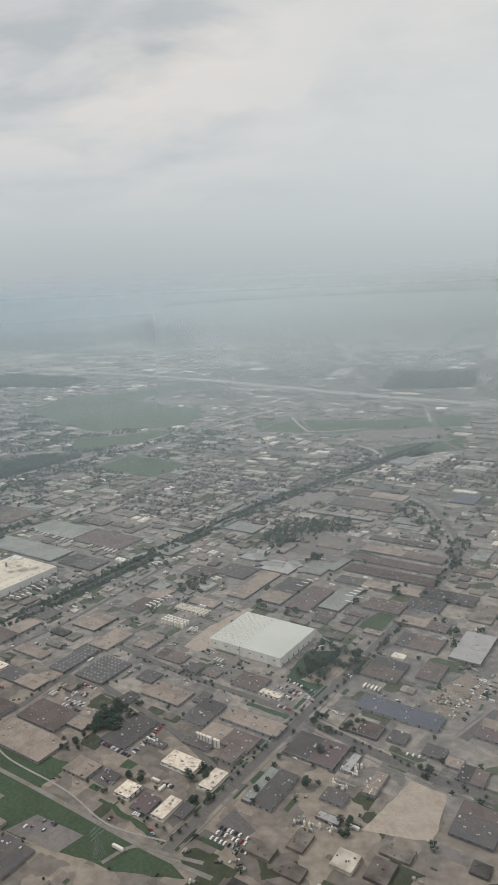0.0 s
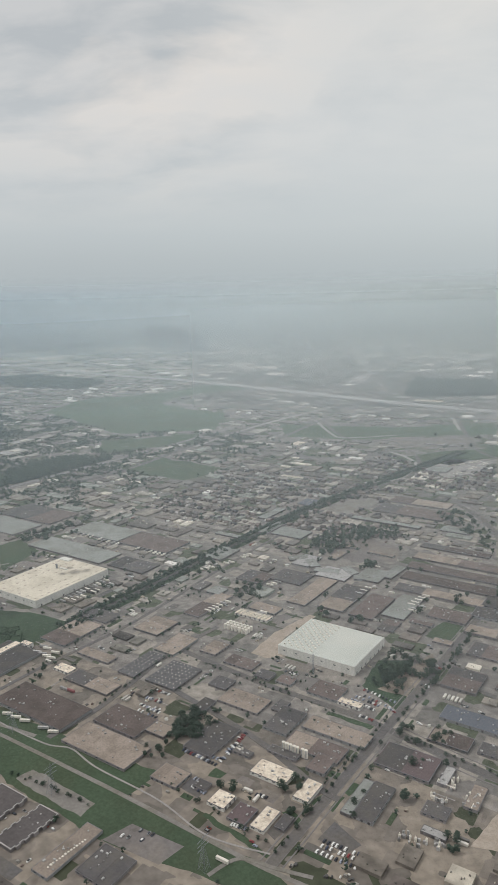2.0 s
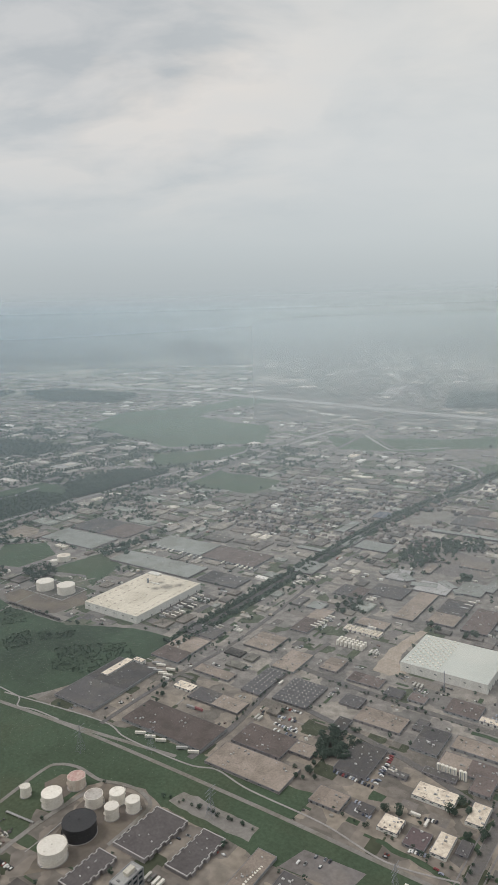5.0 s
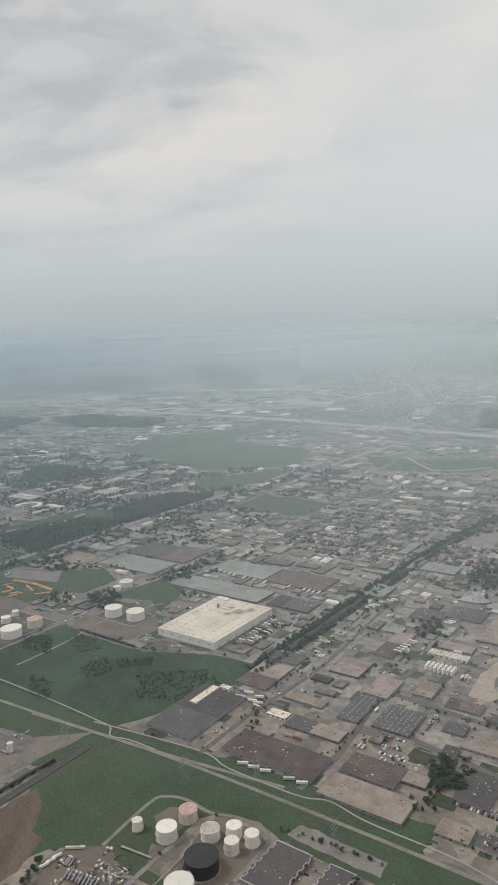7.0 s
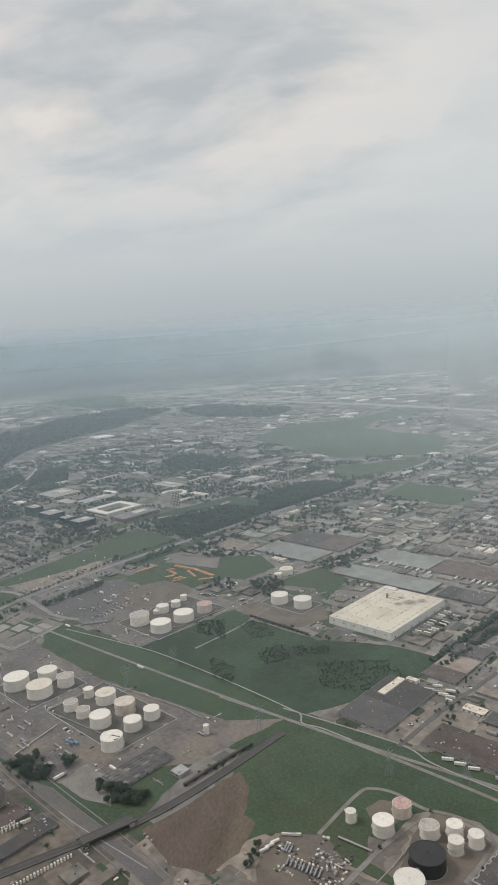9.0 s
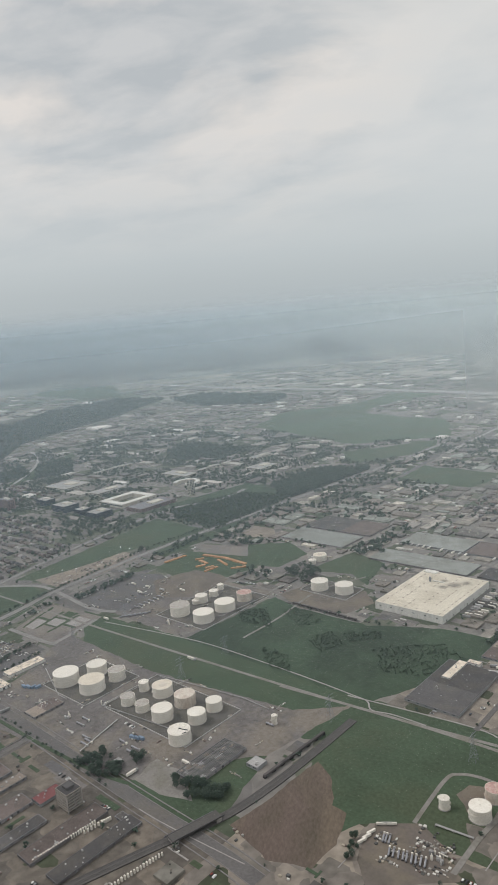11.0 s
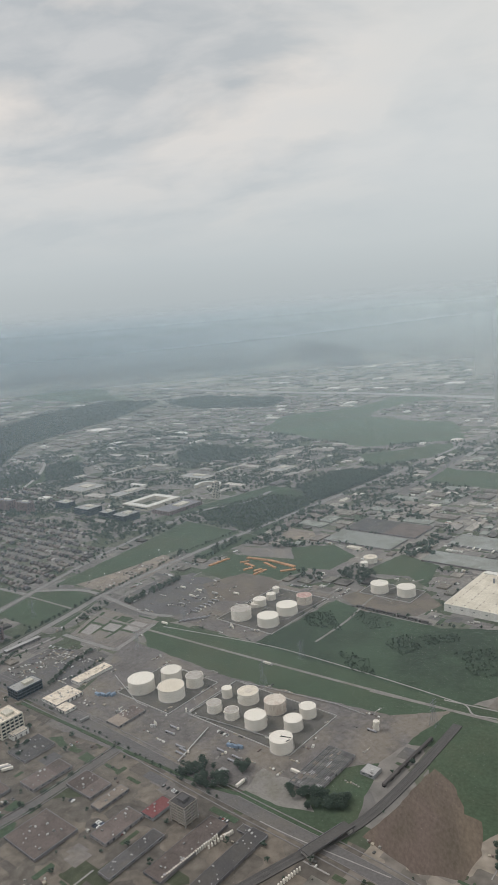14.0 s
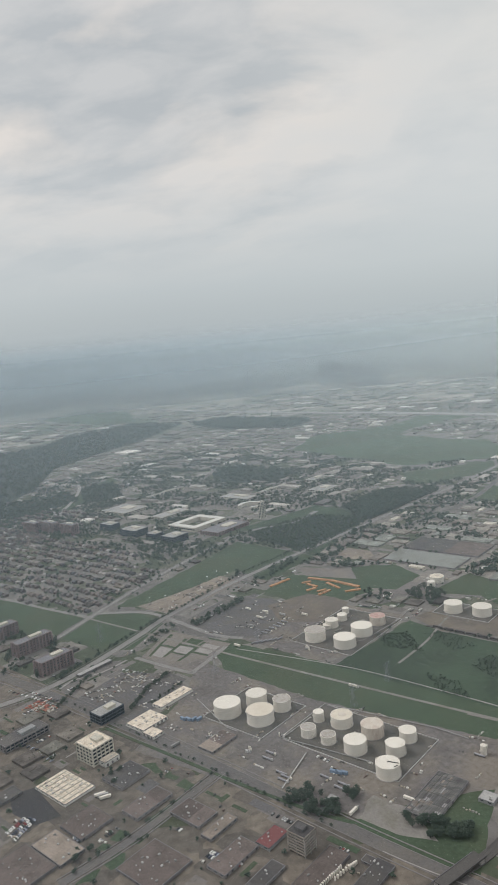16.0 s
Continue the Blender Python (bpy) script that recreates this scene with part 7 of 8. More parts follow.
wood_patch([(-245, 441), (-227, 447), (-223, 437), (-238, 433)], 2, (0.7, 1.15))
wood_patch([(-238, 458), (-208, 458), (-204, 449), (-233, 448)], 4, (0.5, 0.8))
wood_patch([(-826, 115), (-816, 125), (-808, 114), (-815, 103)], 6, (0.8, 1.1))
wood_patch([(-773, 117), (-760, 119), (-756, 111), (-767, 107)], 6, (0.6, 0.9))
wood_patch([(-1047, 499), (-1025, 522), (-1002, 497), (-1018, 466)], 8, (0.7, 1.15))
wood_patch([(-1246, 103), (-1209, 133), (-1193, 125), (-1226, 91)], 8, (0.7, 1.15))
wood_patch([(-946, -16), (-920, 1), (-911, -7), (-920, -21)], 5, (0.4, 0.6))
wood_patch([(-954, -46), (-944, -36), (-934, -43), (-941, -55)], 7, (0.6, 0.9))
wood_patch([(-1020, 26), (-1001, 43), (-985, 30), (-995, 14)], 10, (0.5, 0.8))
wood_patch([(-599, 346), (-603, 386), (-590, 381), (-587, 342)], 7, (0.6, 0.9))
wood_patch([(-465, 655), (-451, 673), (-503, 702), (-501, 682)], 0, (0.7, 1.15))
wood_patch([(-438, 653), (-410, 644), (-425, 631)], 7, (0.7, 1.15))
wood_patch([(-394, 645), (-383, 660), (-375, 640), (-386, 626)], 5, (0.7, 1.15))
wood_patch([(-429, 343), (-420, 358), (-408, 340), (-419, 329)], 8, (0.6,0.9))
wood_patch([(-298, 341), (-284, 357), (-280, 346), (-291, 336)], 7, (0.6,0.9))
wood_patch([(-248, 484), (-227, 506), (-221, 479), (-242, 461)], 7, (0.7, 1.15))
wood_patch([(-623, 148), (-617, 162), (-609, 128), (-614, 124)], 8, (0.6, 0.9))


def scatter(u0, v0, u1, v1, n, size=(0.6, 1.1), keep=lambda u, v: True):
    res = []
    for i in range(n):
        u, v = rng.uniform(u0, u1), rng.uniform(v0, v1)
        if in_view(u, v) and keep(u, v) and not any(inside(u, v, p) for p in plots) and all(not (t[0] + 3 < u < t[2] - 3 and t[1] + 3 < v < t[3] - 3) for t in near(u, v, u, v)):
            res.append((u, v, rng.uniform(*size)))
    return res


def line_spots(pts, step, wobble, size=(0.6, 1.1)):
    res = []
    for (a, b), (c, d) in zip(pts, pts[1:]):
        n = max(1, int(math.hypot(c - a, d - b) / step))
        for i in range(n):
            f = (i + rng.random()) / n
            res.append((a + (c - a) * f + rng.uniform(-wobble, wobble), b + (d - b) * f + rng.uniform(-wobble, wobble), rng.uniform(*size)))
    return res


clumpy = lambda u, v: noise.noise(Vector((u * 0.012, v * 0.012, 3.0))) > 0.12
woods("railway_trees", line_spots([(a - 8, b) for a, b in RAIL], 2.0, 4.0, (0.45, 0.95)) + line_spots([(a + 8, b) for a, b in RAIL], 3.0, 4.0, (0.45, 0.95)), "dark green trees lining the railway")
woods("city_trees", scatter(-1350, -120, 200, 620, 1500, (0.3, 0.75)) + scatter(-1300, 560, 300, 1500, 2600, (0.6, 1.15), clumpy), "dark green trees between the buildings")
woods("suburb_trees", scatter(-2300, 180, -1340, 700, 1500, (0.5, 0.9)) + scatter(-2400, 480, -1000, 1500, 17000, (0.55, 1.1), lambda u, v: noise.noise(Vector((u * 0.012, v * 0.012, 3.0))) > -0.12), "dark green trees among distant houses")
woods("distant_woods", scatter(-5500, 1300, 900, 4800, 11000, (0.7, 1.5), lambda u, v: noise.noise(Vector((u * 0.004, v * 0.004, 9.0))) > 0.1), "dark hazy woods in the distance")
woods("woodland", wood_patch([(-1408, 667), (-1402, 770), (-1370, 843), (-1270, 859), (-1247, 783), (-1229, 626), (-1328, 643)], 900, (0.45, 0.8), False), "dense dark green woodland beside a field", CLUMPS, SCRUB)
woods("woodland", wood_patch([(-1360, 907), (-1362, 1039), (-1325, 1128), (-1281, 1086), (-1274, 951), (-1291, 890)], 260, (0.8, 1.2), False) + wood_patch([(-1968, 1152), (-1971, 1267), (-1742, 1253), (-1673, 1126), (-1780, 1055), (-1870, 1062)], 260, (1.1, 1.7), False), "dark hazy trees beside the road")
woods("woodland", wood_patch([(-3365, 1159), (-3285, 1382), (-3541, 1770), (-3533, 2170), (-3191, 2208), (-2860, 1607), (-2781, 1369), (-2646, 1060), (-2360, 806), (-2243, 627), (-2265, 575)], 1700, (1.3, 2.2), False) + wood_patch([(-2265, 575), (-2206, 705), (-2212, 818), (-2063, 750), (-2048, 607), (-2101, 487)], 330, (1.0, 1.6), False) + wood_patch([(-2203, 850), (-2185, 957), (-1977, 830), (-2021, 738)], 160, (1.0,1.6), False) + wood_patch([(-3106, 2165), (-3042, 2371), (-2429, 2302), (-2367, 2072), (-2682, 1983)], 700, (1.6,2.6), False), "dark blue-green hazy woodland")
woods("woodland", wood_patch([(-1299, 860), (-1364, 1001), (-1262, 1152), (-1236, 1120), (-1242, 900), (-1246, 850)], 500, (0.9, 1.4), False) + wood_patch([(-1033, 2433), (-1181, 2931), (-850, 2973), (-742, 2576)], 700, (2.0, 2.8), False), "dark hazy woodland")
woods("woodland", wood_patch([(-547, 813), (-556, 909), (-468, 970), (-435, 941), (-490, 898), (-512, 804)], 130, (0.8, 1.2), False) + wood_patch([(-442, 1067), (-411, 1118), (-300, 954), (-307, 924)], 60, (0.8,1.2), False) + wood_patch([(-459, 807), (-438, 818), (-424, 790), (-444, 780)], 14, (0.8,1.2), False) + wood_patch([(-307, 950), (-279, 965), (-258, 856), (-273, 848)], 40, (0.7,1.1), False) + wood_patch([(-551, 832), (-482, 833), (-452, 934), (-470, 986), (-569, 928)], 70, (0.7,1.1), False), "dark green trees between industrial buildings")
woods("woodland", wood_patch([(-1224, 461), (-1241, 597), (-1219, 583), (-1202, 449)], 40, (0.7,1.1), False) + wood_patch([(-1186, 303), (-1186, 406), (-1173, 393), (-1172, 295)], 40, (0.7,1.0), False) + wood_patch([(-1195, 228), (-1214, 288), (-1199, 285), (-1177, 219)], 20, (0.5,0.9), False) + wood_patch([(-1624, 551), (-1474, 571), (-1461, 502), (-1542, 504)], 60, (0.8,1.2), False) + wood_patch([(-670, 575), (-659, 834), (-645, 819), (-656, 564)], 40, (0.6,1.0), False) + wood_patch([(-953, 721), (-954, 752), (-905, 643), (-930, 645)], 30, (0.8,1.1), False) + wood_patch([(-958, 632), (-946, 784), (-925, 760), (-931, 619)], 50, (0.8,1.1), False), "dark green trees along roads and plots")
woods("woodland", wood_patch([(-439, 379), (-425, 407), (-398, 399), (-401, 371), (-422, 359)], 30, (0.8, 1.3), False) + wood_patch([(-324, 602), (-278, 600), (-267, 581), (-288, 522), (-314, 530)], 74, (0.7, 1.1), False) + wood_patch([(-863, 91), (-852, 106), (-821, 102), (-811, 89), (-826, 80), (-857, 82)], 57, (0.7, 1.05), False) + wood_patch([(-763, 120), (-728, 133), (-719, 122), (-747, 106)], 35, (0.8, 1.1), False) + wood_patch([(-989, 521), (-980, 557), (-941, 542), (-941, 499)], 40, (0.9, 1.2), False) + wood_patch([(-1390, 142), (-1371, 173), (-1259, 104), (-1276, 78)], 35, (0.7,1.0), False) + wood_patch([(-560, 657), (-532, 695), (-516, 643), (-535, 622)], 30, (0.8, 1.1), False) + wood_patch([(-434, 386), (-422, 403), (-405, 376), (-416, 360)], 30, (0.7, 1.0), False), "dense dark green trees in thickets", BUSHY)
woods("woodland", wood_patch([(-869, 330), (-825, 327), (-800, 300), (-832, 297)], 120, (0.16, 0.34), False) + wood_patch([(-832, 368), (-821, 398), (-790, 378), (-800, 349)], 140, (0.16, 0.34), False) + wood_patch([(-809, 399), (-774, 427), (-761, 411), (-789, 386)], 120, (0.16, 0.32), False) + wood_patch([(-909, 415), (-887, 434), (-841, 414), (-859, 386)], 120, (0.16, 0.32), False) + wood_patch([(-957, 384), (-928, 410), (-885, 370), (-930, 362)], 240, (0.18, 0.4), False) + wood_patch([(-762, 387), (-703, 437), (-656, 408), (-686, 363), (-724, 347)], 420, (0.14, 0.36), False), "low dark scrub scattered over the meadow", BUSHY, SCRUB)
woods("street_trees", line_spots([(-282, 303), (-279, 490)], 7, 1.6, (0.35, 0.6)) + line_spots([(-269, 486), (-265, 679)], 7, 1.6, (0.4, 0.7)) + line_spots([(-259, 468), (-110, 450)], 8, 1.6, (0.35, 0.6)) + line_spots([(-506, 479), (-316, 468)], 9, 1.6, (0.3, 0.55)) + line_spots([(-512, 313), (-508, 369), (-516, 475)], 8, 1.6, (0.3, 0.55)) + line_spots([(-609, 369), (-627, 721)], 9, 1.6, (0.3, 0.6)) + line_spots([(-934, -69), (-930, -14), (-932, 85)], 9, 1.6, (0.3, 0.55)) + line_spots([(-1161, 85), (-1006, 83), (-804, 78)], 9, 1.6, (0.3, 0.55)) + line_spots([(-1208, 109), (-1230, 244), (-1262, 494), (-1246, 1004)], 6, 1.6, (0.45, 0.85)) + line_spots([(-1149, 70), (-1170, 111), (-1182, 142)], 3.2, 2.0, (0.45, 0.75)) + line_spots([(-1076, 110), (-1097, 150), (-1104, 188)], 3.0, 2.0, (0.45, 0.8)) + line_spots([(-1068, 128), (-1074, 180)], 4, 1.2, (0.35, 0.6)) + line_spots([(-1262, 150), (-1330, 175)], 3, 6, (0.6, 1.0)) + line_spots([(-497, 264), (-418, 271)], 5, 1.6, (0.3,0.6)) + line_spots([(-382, 318), (-287, 309)], 7, 1.6, (0.3,0.6)) + line_spots([(-433, 449), (-292, 447)], 8, 1.6, (0.3,0.55)) + line_spots([(-290, 362), (-277, 457)], 7, 1.6, (0.3,0.6)), "small dark green trees along streets", BUSHY)

# ---- yard clutter and verges ----


def clutter(name, u0, v0, u1, v1, n, sizes, material, label, height=(0.5, 1.6)):
    s = Shape()
    for i in range(n):
        u, v = rng.uniform(u0, u1), rng.uniform(v0, v1)
        if noise.noise(Vector((u * 0.03, v * 0.03, 7.0))) > -0.05 and in_view(u, v) and free(u, v, 1, 1):
            for k in range(rng.randrange(1, 5)):
                x, y = at(u + rng.uniform(-5, 5), v + rng.uniform(-2, 2))
                s.box(x, y, 0, rng.uniform(*sizes), rng.uniform(*sizes), rng.uniform(*height), GRID + rng.choice((0, 0, 12)))
    tagged(new(name, s.mesh(name, material)), label, "clutter", kind="stuff")


CLUTTER = palette("clutter_mix", [(0.0, (0.62, 0.61, 0.58)), (0.24, (0.30, 0.29, 0.27)), (0.5, (0.10, 0.10, 0.10)), (0.72, (0.38, 0.34, 0.28)), (0.9, (0.17, 0.13, 0.12))], 0.7, grain=0.05)
clutter("yard_clutter", -1200, -120, 150, 560, 1500, (0.8, 2.6), CLUTTER, "crates, bins and small parked vehicles in yards")
clutter("yard_clutter", -1100, 560, 250, 1100, 1500, (1.5, 5.0), CLUTTER, "trailers, crates and parked vehicles in yards", (1.0, 2.4))


def verges(name, u0, v0, u1, v1, n, material, z, label, long=(8, 26), wide=(2.0, 5.5)):
    """Small strips and corners of planting or paving between the sheds."""
    s = Shape()
    for i in range(n):
        u, v = rng.uniform(u0, u1), rng.uniform(v0, v1)
        w, d = rng.uniform(*long), rng.uniform(*wide)
        if rng.random() < 0.5:
            w, d = d, w
        if in_view(u, v) and free(u, v, w * 0.8, d * 0.8):
            x, y = at(u, v)
            s.box(x, y, -0.1, w, d, 0.1 + z + i * 0.00006, GRID)
    tagged(new(name, s.mesh(name, material)), label, "ground", kind="stuff")


verges("paving_patches", -1250, -130, 200, 620, 900, LOT, 0.02, "paler paving patches between sheds", (10, 34), (5, 16))
verges("paving_patches", -1250, -130, 200, 620, 500, ASPHALT, 0.10, "dark asphalt lots between sheds", (10, 30), (5, 14))
verges("grass_verges", -1250, -130, 200, 700, 700, GRASS, 0.16, "narrow mown verges between sheds")
verges("grass_verges", -1330, -130, 200, 640, 700, GRASS, 0.20, "small mown corners between sheds", (4, 13), (1.4, 3.4))
verges("concrete_strips", -1250, -130, 200, 700, 500, CONCRETE, 0.22, "pale concrete strips and kerbs", (8, 30), (0.6, 1.4))


def litter(pts, n, material, label, sizes=(0.6, 2.2), height=(0.3, 1.2)):
    """Small stored things scattered over a yard, in loose rows."""
    s = Shape()
    us, vs = [p[0] for p in pts], [p[1] for p in pts]
    for i in range(n):
        u, v = rng.uniform(min(us), max(us)), rng.uniform(min(vs), max(vs))
        if inside(u, v, pts) and noise.noise(Vector((u * 0.045, v * 0.045, 2.0))) > -0.12 and all(not (t[0] < u < t[2] and t[1] < v < t[3]) for t in near(u, v, u, v)):
            along = rng.random() < 0.5
            for k in range(rng.randrange(1, 7)):
                p, q = (k * 2.4, rng.uniform(-0.5, 0.5)) if along else (rng.uniform(-0.5, 0.5), k * 2.4)
                x, y = at(u + p, v + q)
                s.box(x, y, 0, rng.uniform(*sizes), rng.uniform(*sizes), rng.uniform(*height), GRID)
    if s.v:
        tagged(new("yard_clutter", s.mesh("yard_clutter", material)), label, "clutter", kind="stuff")


litter([(-1099, 228), (-928, 223), (-755, 247), (-735, 146), (-807, 99), (-829, 85), (-1016, 64), (-1052, 163)], 190, CLUTTER, "small crates, pipes, barrows and stored goods in a yard")
litter([(-1124, 346), (-1052, 449), (-953, 455), (-961, 313), (-979, 295), (-1101, 298)], 90, CLUTTER, "small crates, pipes, barrows and stored goods in a yard")
litter([(-1199, 275), (-1209, 394), (-1149, 424), (-1081, 412), (-1076, 312), (-1126, 284)], 80, CLUTTER, "small crates, pipes, barrows and stored goods in a yard")
litter([(-1303, 310), (-1290, 394), (-1287, 466), (-1239, 459), (-1232, 383), (-1240, 312)], 120, CLUTTER, "small crates, pipes, barrows and stored goods in a yard")
litter([(-1148, 89), (-1155, 160), (-1105, 189), (-1077, 188), (-1051, 96), (-1097, 77)], 160, CLUTTER, "small crates, pipes, barrows and stored goods in a yard")
REDMIX = palette("red_site_mix", [(0.0, (0.34, 0.12, 0.09)), (0.35, (0.5, 0.47, 0.42)), (0.6, (0.26, 0.2, 0.17)), (0.8, (0.38, 0.19, 0.14))], 0.8, grain=0.05)
litter([(-1182, 46), (-1186, 74), (-1168, 89), (-1147, 62)], 60, REDMIX, "red and white crates and machines on a building site", (1.0, 3.2))
litter([(-192, 550), (-174, 613), (-153, 599), (-164, 532)], 140, CLUTTER, "small crates, pipes, barrows and stored goods in a yard")
litter([(-608, 131), (-616, 150), (-615, 166), (-592, 185), (-570, 174), (-545, 155)], 90, CLUTTER, "small crates, pipes, barrows and stored goods in a yard")

# ---- vehicles ----
cars(-402.5, 357.5, -367.3, 356.2, 13, 90)
cars(-400.6, 362.9, -369.9, 362.5, 9, 90)
cars(-367.0, 364.3, -371.7, 404.0, 13, 0)
cars(-367.9, 359.0, -372.7, 396.2, 9, 0)
cars(-320.2, 502.6, -293.1, 498.6, 11, 90)
cars(-319.2, 495.8, -293.7, 490.1, 10, 90)
cars(-302.6, 475.7, -287.7, 475.4, 5, 90)
cars(-373.2, 334.9, -356.5, 333.1, 6, 90)
cars(-369.6, 327.6, -354.9, 324.9, 6, 90)
cars(-496.2, 398.4, -461.4, 400.7, 13, 90)
cars(-477.4, 388.5, -451.7, 387.2, 10, 90)
cars(-473.7, 380.5, -448.9, 380.1, 6, 90)
cars(-442.5, 316.6, -424.8, 317.5, 11, 90)
cars(-438.8, 314.1, -425.0, 313.5, 8, 90)
cars(-307.1, 325.7, -308.1, 317.6, 5, 0)
cars(-321.5, 310.3, -309.4, 311.9, 6, 90)
cars(-324.1, 344.6, -311.3, 345.8, 5, 90)
cars(-258.1, 426.8, -249.7, 424.4, 4, 90)
cars(-248.0, 421.7, -235.6, 437.2, 4, 0)
cars(-301.7, 305.0, -294.8, 301.0, 2, 0)
cars(-260.7, 330.6, -234.0, 332.4, 9, 90)
cars(-259.9, 326.3, -232.3, 327.7, 9, 90)
cars(-260.5, 320.0, -230.7, 321.9, 9, 90)
cars(-317.1, 516.5, -282.2, 511.0, 9, 90)
cars(-313.0, 507.5, -282.2, 500.3, 7, 90)
cars(-277.0, 496.1, -285.7, 501.5, 3, 0)
cars(-275.1, 552.1, -265.0, 552.0, 3, 90)
cars(-243.2, 588.2, -232.6, 576.3, 4, 0)
cars(-276.0, 594.9, -266.5, 587.4, 2, 0)
cars(-231.1, 640.1, -214.7, 670.1, 6, 0)
cars(-237.4, 436.9, -226.6, 435.3, 4, 90)
cars(-253.1, 419.6, -251.0, 424.9, 2, 0)
cars(-216.3, 536.2, -210.4, 534.5, 2, 0)
cars(-296.2, 631.7, -288.4, 621.8, 2, 0)
cars(-256.0, 493.2, -251.5, 490.9, 2, 0)
cars(-182.2, 469.4, -162.9, 472.8, 4, 90)
cars(-152.4, 573.1, -150.1, 600.9, 8, 0)
cars(-162.7, 582.8, -157.1, 607.9, 8, 0)
cars(-1006.3, -67.1, -1013.3, -44.7, 11, 0)
cars(-1000.7, -67.1, -1009.3, -43.7, 11, 0)
cars(-1012.8, -66.2, -1017.3, -47.3, 9, 0)
cars(-965.3, -38.3, -950.4, -37.8, 6, 90)
cars(-868.3, 8.9, -856.2, 9.0, 6, 90)
cars(-867.2, 4.9, -856.7, 5.4, 4, 90)
cars(-1137.3, 10.7, -1099.5, 11.9, 6, 90)
cars(-1118.1, 11.3, -1072.3, 18.3, 8, 90)
cars(-1095.2, 9.2, -1066.6, 11.5, 5, 90)
cars(-846.2, 2.9, -840.0, 13.5, 5, 0)
cars(-815.9, 53.0, -807.6, 55.2, 3, 90)
cars(-1213.0, 75.9, -1155.9, 81.2, 10, 90)
cars(-1198.1, 70.2, -1156.0, 74.3, 8, 90)
cars(-1149.8, 105.7, -1132.2, 137.9, 9, 0)
cars(-1133.7, 101.2, -1119.2, 135.2, 9, 0)
cars(-1166.2, 165.0, -1125.1, 172.4, 8, 90)
cars(-1137.0, 157.8, -1087.4, 163.9, 8, 90)
cars(-1112.4, 149.4, -1088.6, 148.8, 4, 90)
cars(-871.4, 144.5, -856.5, 144.2, 4, 90)
cars(-967.1, 55.0, -964.8, 66.0, 2, 0)
cars(-1249.1, 62.3, -1200.9, 68.5, 7, 90)
cars(-797.7, 61.8, -784.9, 63.7, 4, 90)
cars(-820.2, 8.2, -818.7, 18.4, 4, 0)
cars(-818.7, 12.3, -815.6, 20.5, 3, 0)
cars(-492.1, 222.8, -487.3, 233.0, 4, 0)
cars(-380.0, 260.9, -361.2, 267.0, 4, 90)
cars(-371.8, 272.1, -359.3, 274.1, 4, 90)
cars(-462.2, 226.7, -452.8, 244.4, 3, 0)
cars(-431.9, 239.8, -420.2, 241.2, 2, 0)
cars(-480.5, 414.0, -458.2, 415.0, 8, 90)
cars(-412.2, 516.4, -403.1, 541.9, 5, 0)
cars(-591.1, 446.9, -577.9, 445.1, 3, 90)
cars(-554.3, 448.6, -551.9, 464.0, 3, 0)
cars(-649.8, 308.3, -648.4, 326.6, 5, 0)
trailers(-571.8, 313.0, -504.8, 316.7, 6, 28)
trailers(-711.0, 502.2, -712.3, 584.9, 12, 0)
trailers(-700.4, 510.5, -695.9, 586.0, 10, 0)
trailers(-893.8, 699.9, -795.6, 691.0, 10, 90)
trailers(-772.3, 693.4, -697.3, 691.9, 9, 90)
trailers(-628.8, 671.1, -604.2, 729.2, 8, 0)
trailers(-605.4, 738.6, -604.3, 760.0, 3, 0)
trailers(-485.8, 594.3, -483.1, 607.9, 4, 0)
trailers(-542.4, 571.9, -536.4, 611.7, 6, 0)
trailers(-520.9, 674.3, -515.6, 694.3, 3, 0)
trailers(-416.4, 684.4, -408.7, 737.7, 5, 0)
trailers(-559.2, 368.1, -542.7, 369.4, 2, 0)
trailers(-346.8, 708.4, -339.5, 749.8, 5, 0)
trailers(-642.1, 415.6, -613.7, 411.9, 4, 20)
trailers(-638.1, 403.8, -607.9, 402.0, 4, 20)
trailers(-340.0, 695.2, -332.3, 717.3, 4, 0)
trailers(-510.7, 342.3, -511.5, 351.8, 2, 90)
trailers(-501.0, 1349.2, -473.2, 1488.4, 9, 0)
trailers(-479.5, 1318.7, -462.8, 1412.2, 7, 0)
trailers(-535.5, 1415.6, -488.6, 1499.3, 8, 0)
trailers(-908.1, 126.5, -908.1, 126.5, 1, 0, True, True)
trailers(-905.2, 118.3, -905.2, 118.3, 1, 0, True, True)
trailers(-882.3, 109.0, -882.3, 109.0, 1, 0, True, True)
trailers(-875.8, 106.8, -875.8, 106.8, 1, 0, True, True)
trailers(-848.0, 123.7, -848.0, 123.7, 1, 0, True, True)
trailers(-830.8, 124.2, -830.8, 124.2, 1, 0, True, True)
trailers(-830.7, 118.2, -830.7, 118.2, 1, 0, True, True)
trailers(-874.9, 102.0, -874.9, 102.0, 1, 0, True, True)
trailers(-805.3, 100.0, -805.3, 100.0, 1, 88, True)
trailers(-777.8, 135.2, -777.8, 135.2, 1, 0, True)
trailers(-756.8, 216.5, -756.8, 216.5, 1, 0, False, True)
trailers(-910.8, 263.9, -910.8, 263.9, 1, 0, True)
trailers(-982.1, 4.8, -982.1, 4.8, 1, 60)
trailers(-986.0, 4.8, -986.0, 4.8, 1, 60)
trailers(-989.2, 4.5, -989.2, 4.5, 1, 60)
trailers(-989.5, 89.1, -989.5, 89.1, 1, 85)
trailers(-306.7, 279.7, -306.7, 279.7, 1, 0)
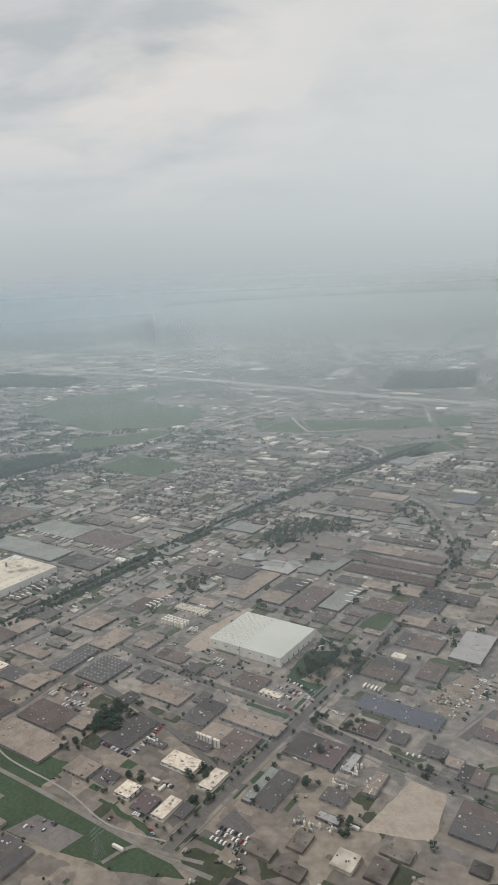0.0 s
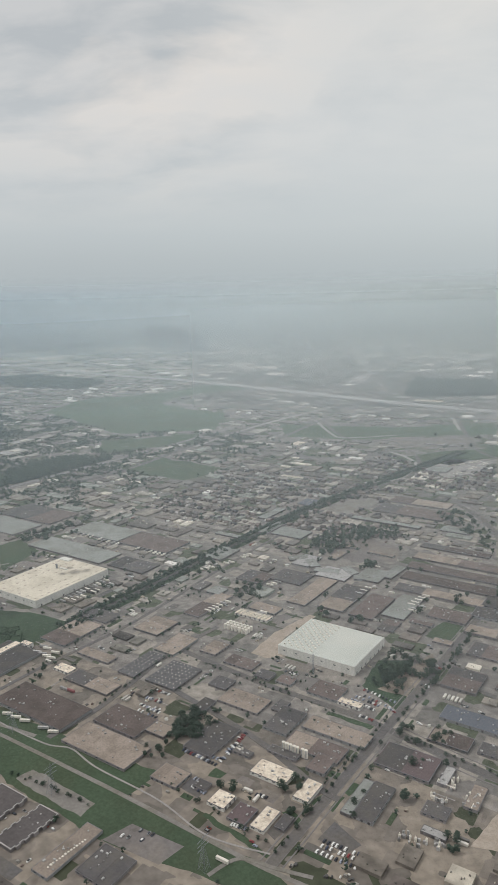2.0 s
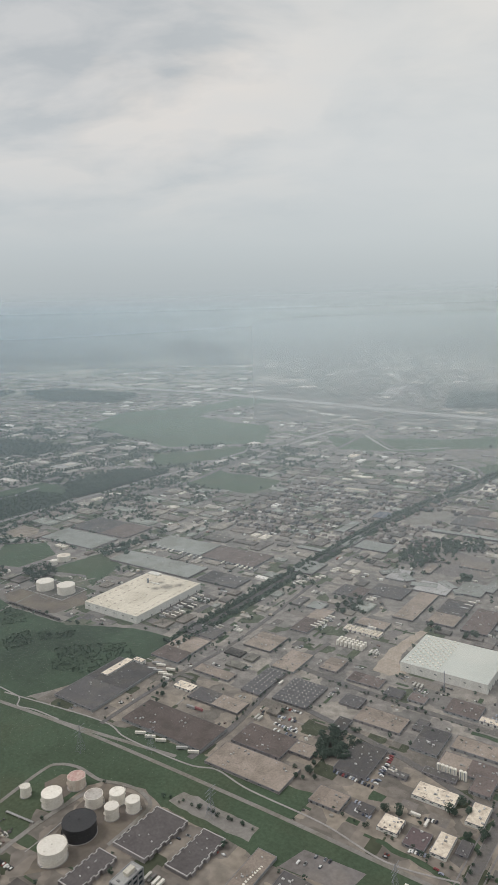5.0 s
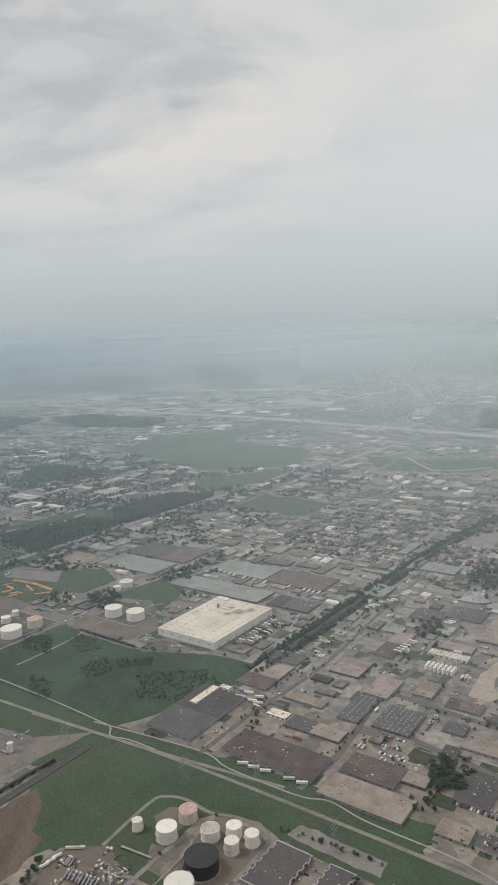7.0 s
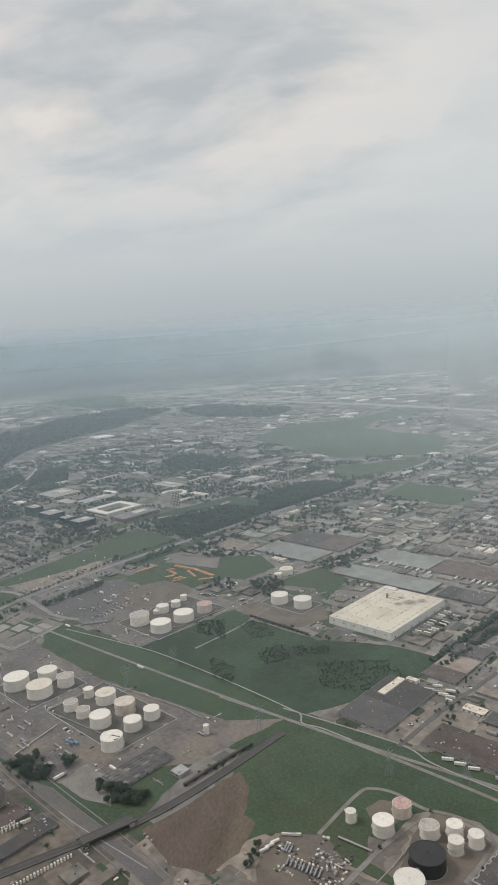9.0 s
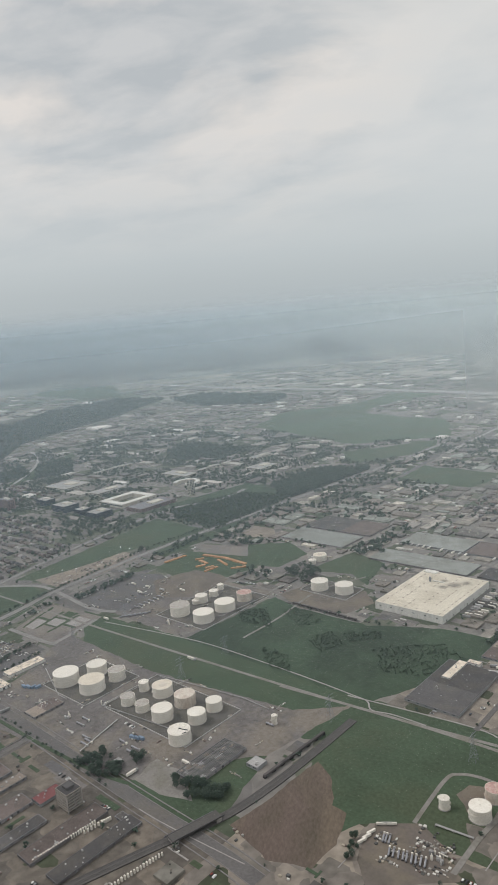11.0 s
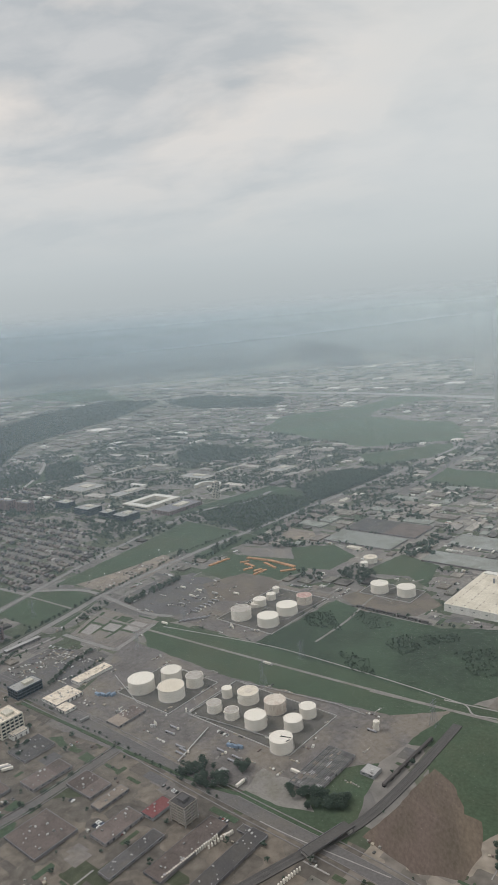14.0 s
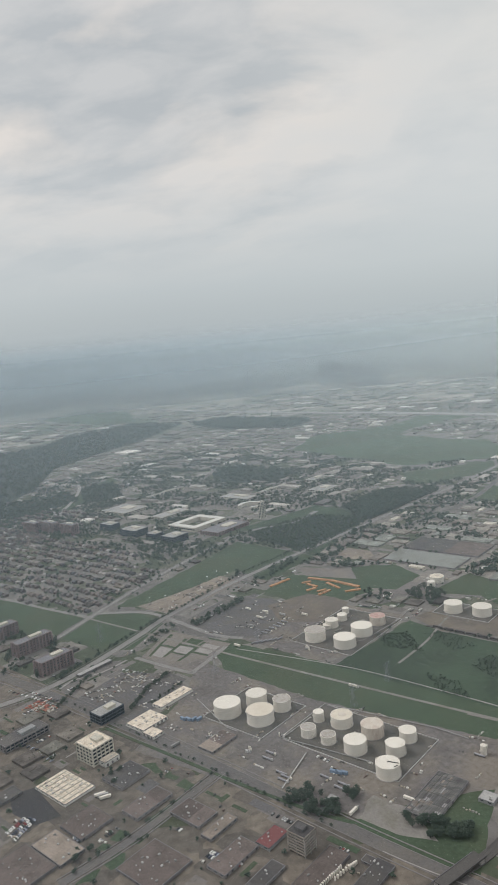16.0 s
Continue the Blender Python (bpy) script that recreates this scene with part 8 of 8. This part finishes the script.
trailers(-1084.0, 279.4, -1084.0, 279.4, 1, 0)
trailers(-595.7, 147.7, -569.1, 153.2, 9, 112, True, True, 0.8)
trailers(-605.2, 156.4, -599.0, 157.3, 3, 112, True, True, 0.8)
trailers(-614.2, 143.1, -612.8, 164.5, 4, 70, False, False, 0.75)
trailers(-613.2, 166.3, -605.0, 172.5, 3, 35, False, False, 0.75)
trailers(-1071.0, 295.6, -1071.0, 295.6, 1, 80, False, True)
trailers(-1079.4, 324.8, -1079.4, 324.8, 1, 0, True, True)
trailers(-1067.1, 300.4, -1067.1, 300.4, 1, 80, False, True)
trailers(-1079.4, 332.6, -1079.4, 332.6, 1, 0, True, True)
trailers(-1063.2, 305.3, -1063.2, 305.3, 1, 80, False, True)
trailers(-1079.4, 340.5, -1079.4, 340.5, 1, 0, True, True)
trailers(-1059.2, 310.2, -1059.2, 310.2, 1, 80, False, True)
trailers(-1079.4, 348.5, -1079.4, 348.5, 1, 0, True, True)
trailers(-1055.3, 315.1, -1055.3, 315.1, 1, 80, False, True)
trailers(-1079.5, 356.6, -1079.5, 356.6, 1, 0, True, True)
trailers(-1051.3, 320.0, -1051.3, 320.0, 1, 80, False, True)
trailers(-1079.5, 364.8, -1079.5, 364.8, 1, 0, True, True)
trailers(-1122.5, 379.0, -1122.5, 379.0, 1, 0)
trailers(-1108.1, 333.4, -1108.1, 333.4, 1, 0)
trailers(-1116.6, 360.3, -1116.6, 360.3, 1, 0)
trailers(-1150.1, 376.2, -1150.1, 376.2, 1, 0)
trailers(-1068.9, 395.6, -1068.9, 395.6, 1, 0)
trailers(-1095.7, 381.8, -1095.7, 381.8, 1, 0)
for i in range(900):
    u, v = rng.uniform(-1250, 200), rng.uniform(-120, 640)
    n = rng.randrange(2, 10)
    along = rng.random() < 0.5
    w, q = (n * 2.5, 5.0) if along else (5.0, n * 2.5)
    if in_view(u, v) and free(u, v, w, q):
        for k in range(n):
            if rng.random() < 0.8:
                spare_cars.append((u + (k - n / 2) * 2.5, v + rng.uniform(-0.3, 0.3), 90) if along else (u + rng.uniform(-0.3, 0.3), v + (k - n / 2) * 2.5, 0))
boxes = Shape()
for i in range(1000):
    u, v = rng.uniform(-1100, 250), rng.uniform(120, 1250)
    n = rng.randrange(1, 6)
    along = rng.random() < 0.5
    w, q = (n * 3.6, 10.0) if along else (10.0, n * 3.6)
    if in_view(u, v) and free(u, v, w, q):
        for k in range(n):
            x, y = at(u + (k - n / 2) * 3.6, v) if along else at(u, v + (k - n / 2) * 3.6)
            boxes.box(x, y, 0.6, 7.2, 1.9, 1.6, GRID + (90 if along else 0), bottom=True).box(x, y, 0.0, 6.0, 1.5, 0.6, GRID + (90 if along else 0))
tagged(new("lot_trailers", boxes.mesh("lot_trailers", palette("trailer_mix", [(0.0, (0.70, 0.68, 0.63)), (0.42, (0.46, 0.45, 0.42)), (0.8, (0.16, 0.155, 0.15)), (0.95, (0.25, 0.11, 0.09))], 0.5, grain=0.05))), "further parked trailers and box trucks", "trailers", kind="stuff")
lot_cars = Shape()
for u, v, turn in spare_cars:
    x, y = at(u, v)
    lot_cars.box(x, y, 0.2, 3.6, 1.5, 0.6, GRID + turn, 0.95).box(x, y, 0.8, 2.0, 1.35, 0.42, GRID + turn, 0.8)
tagged(new("lot_cars", lot_cars.mesh("lot_cars", CARPAINT)), "further parked cars of many colours", "cars", kind="stuff")
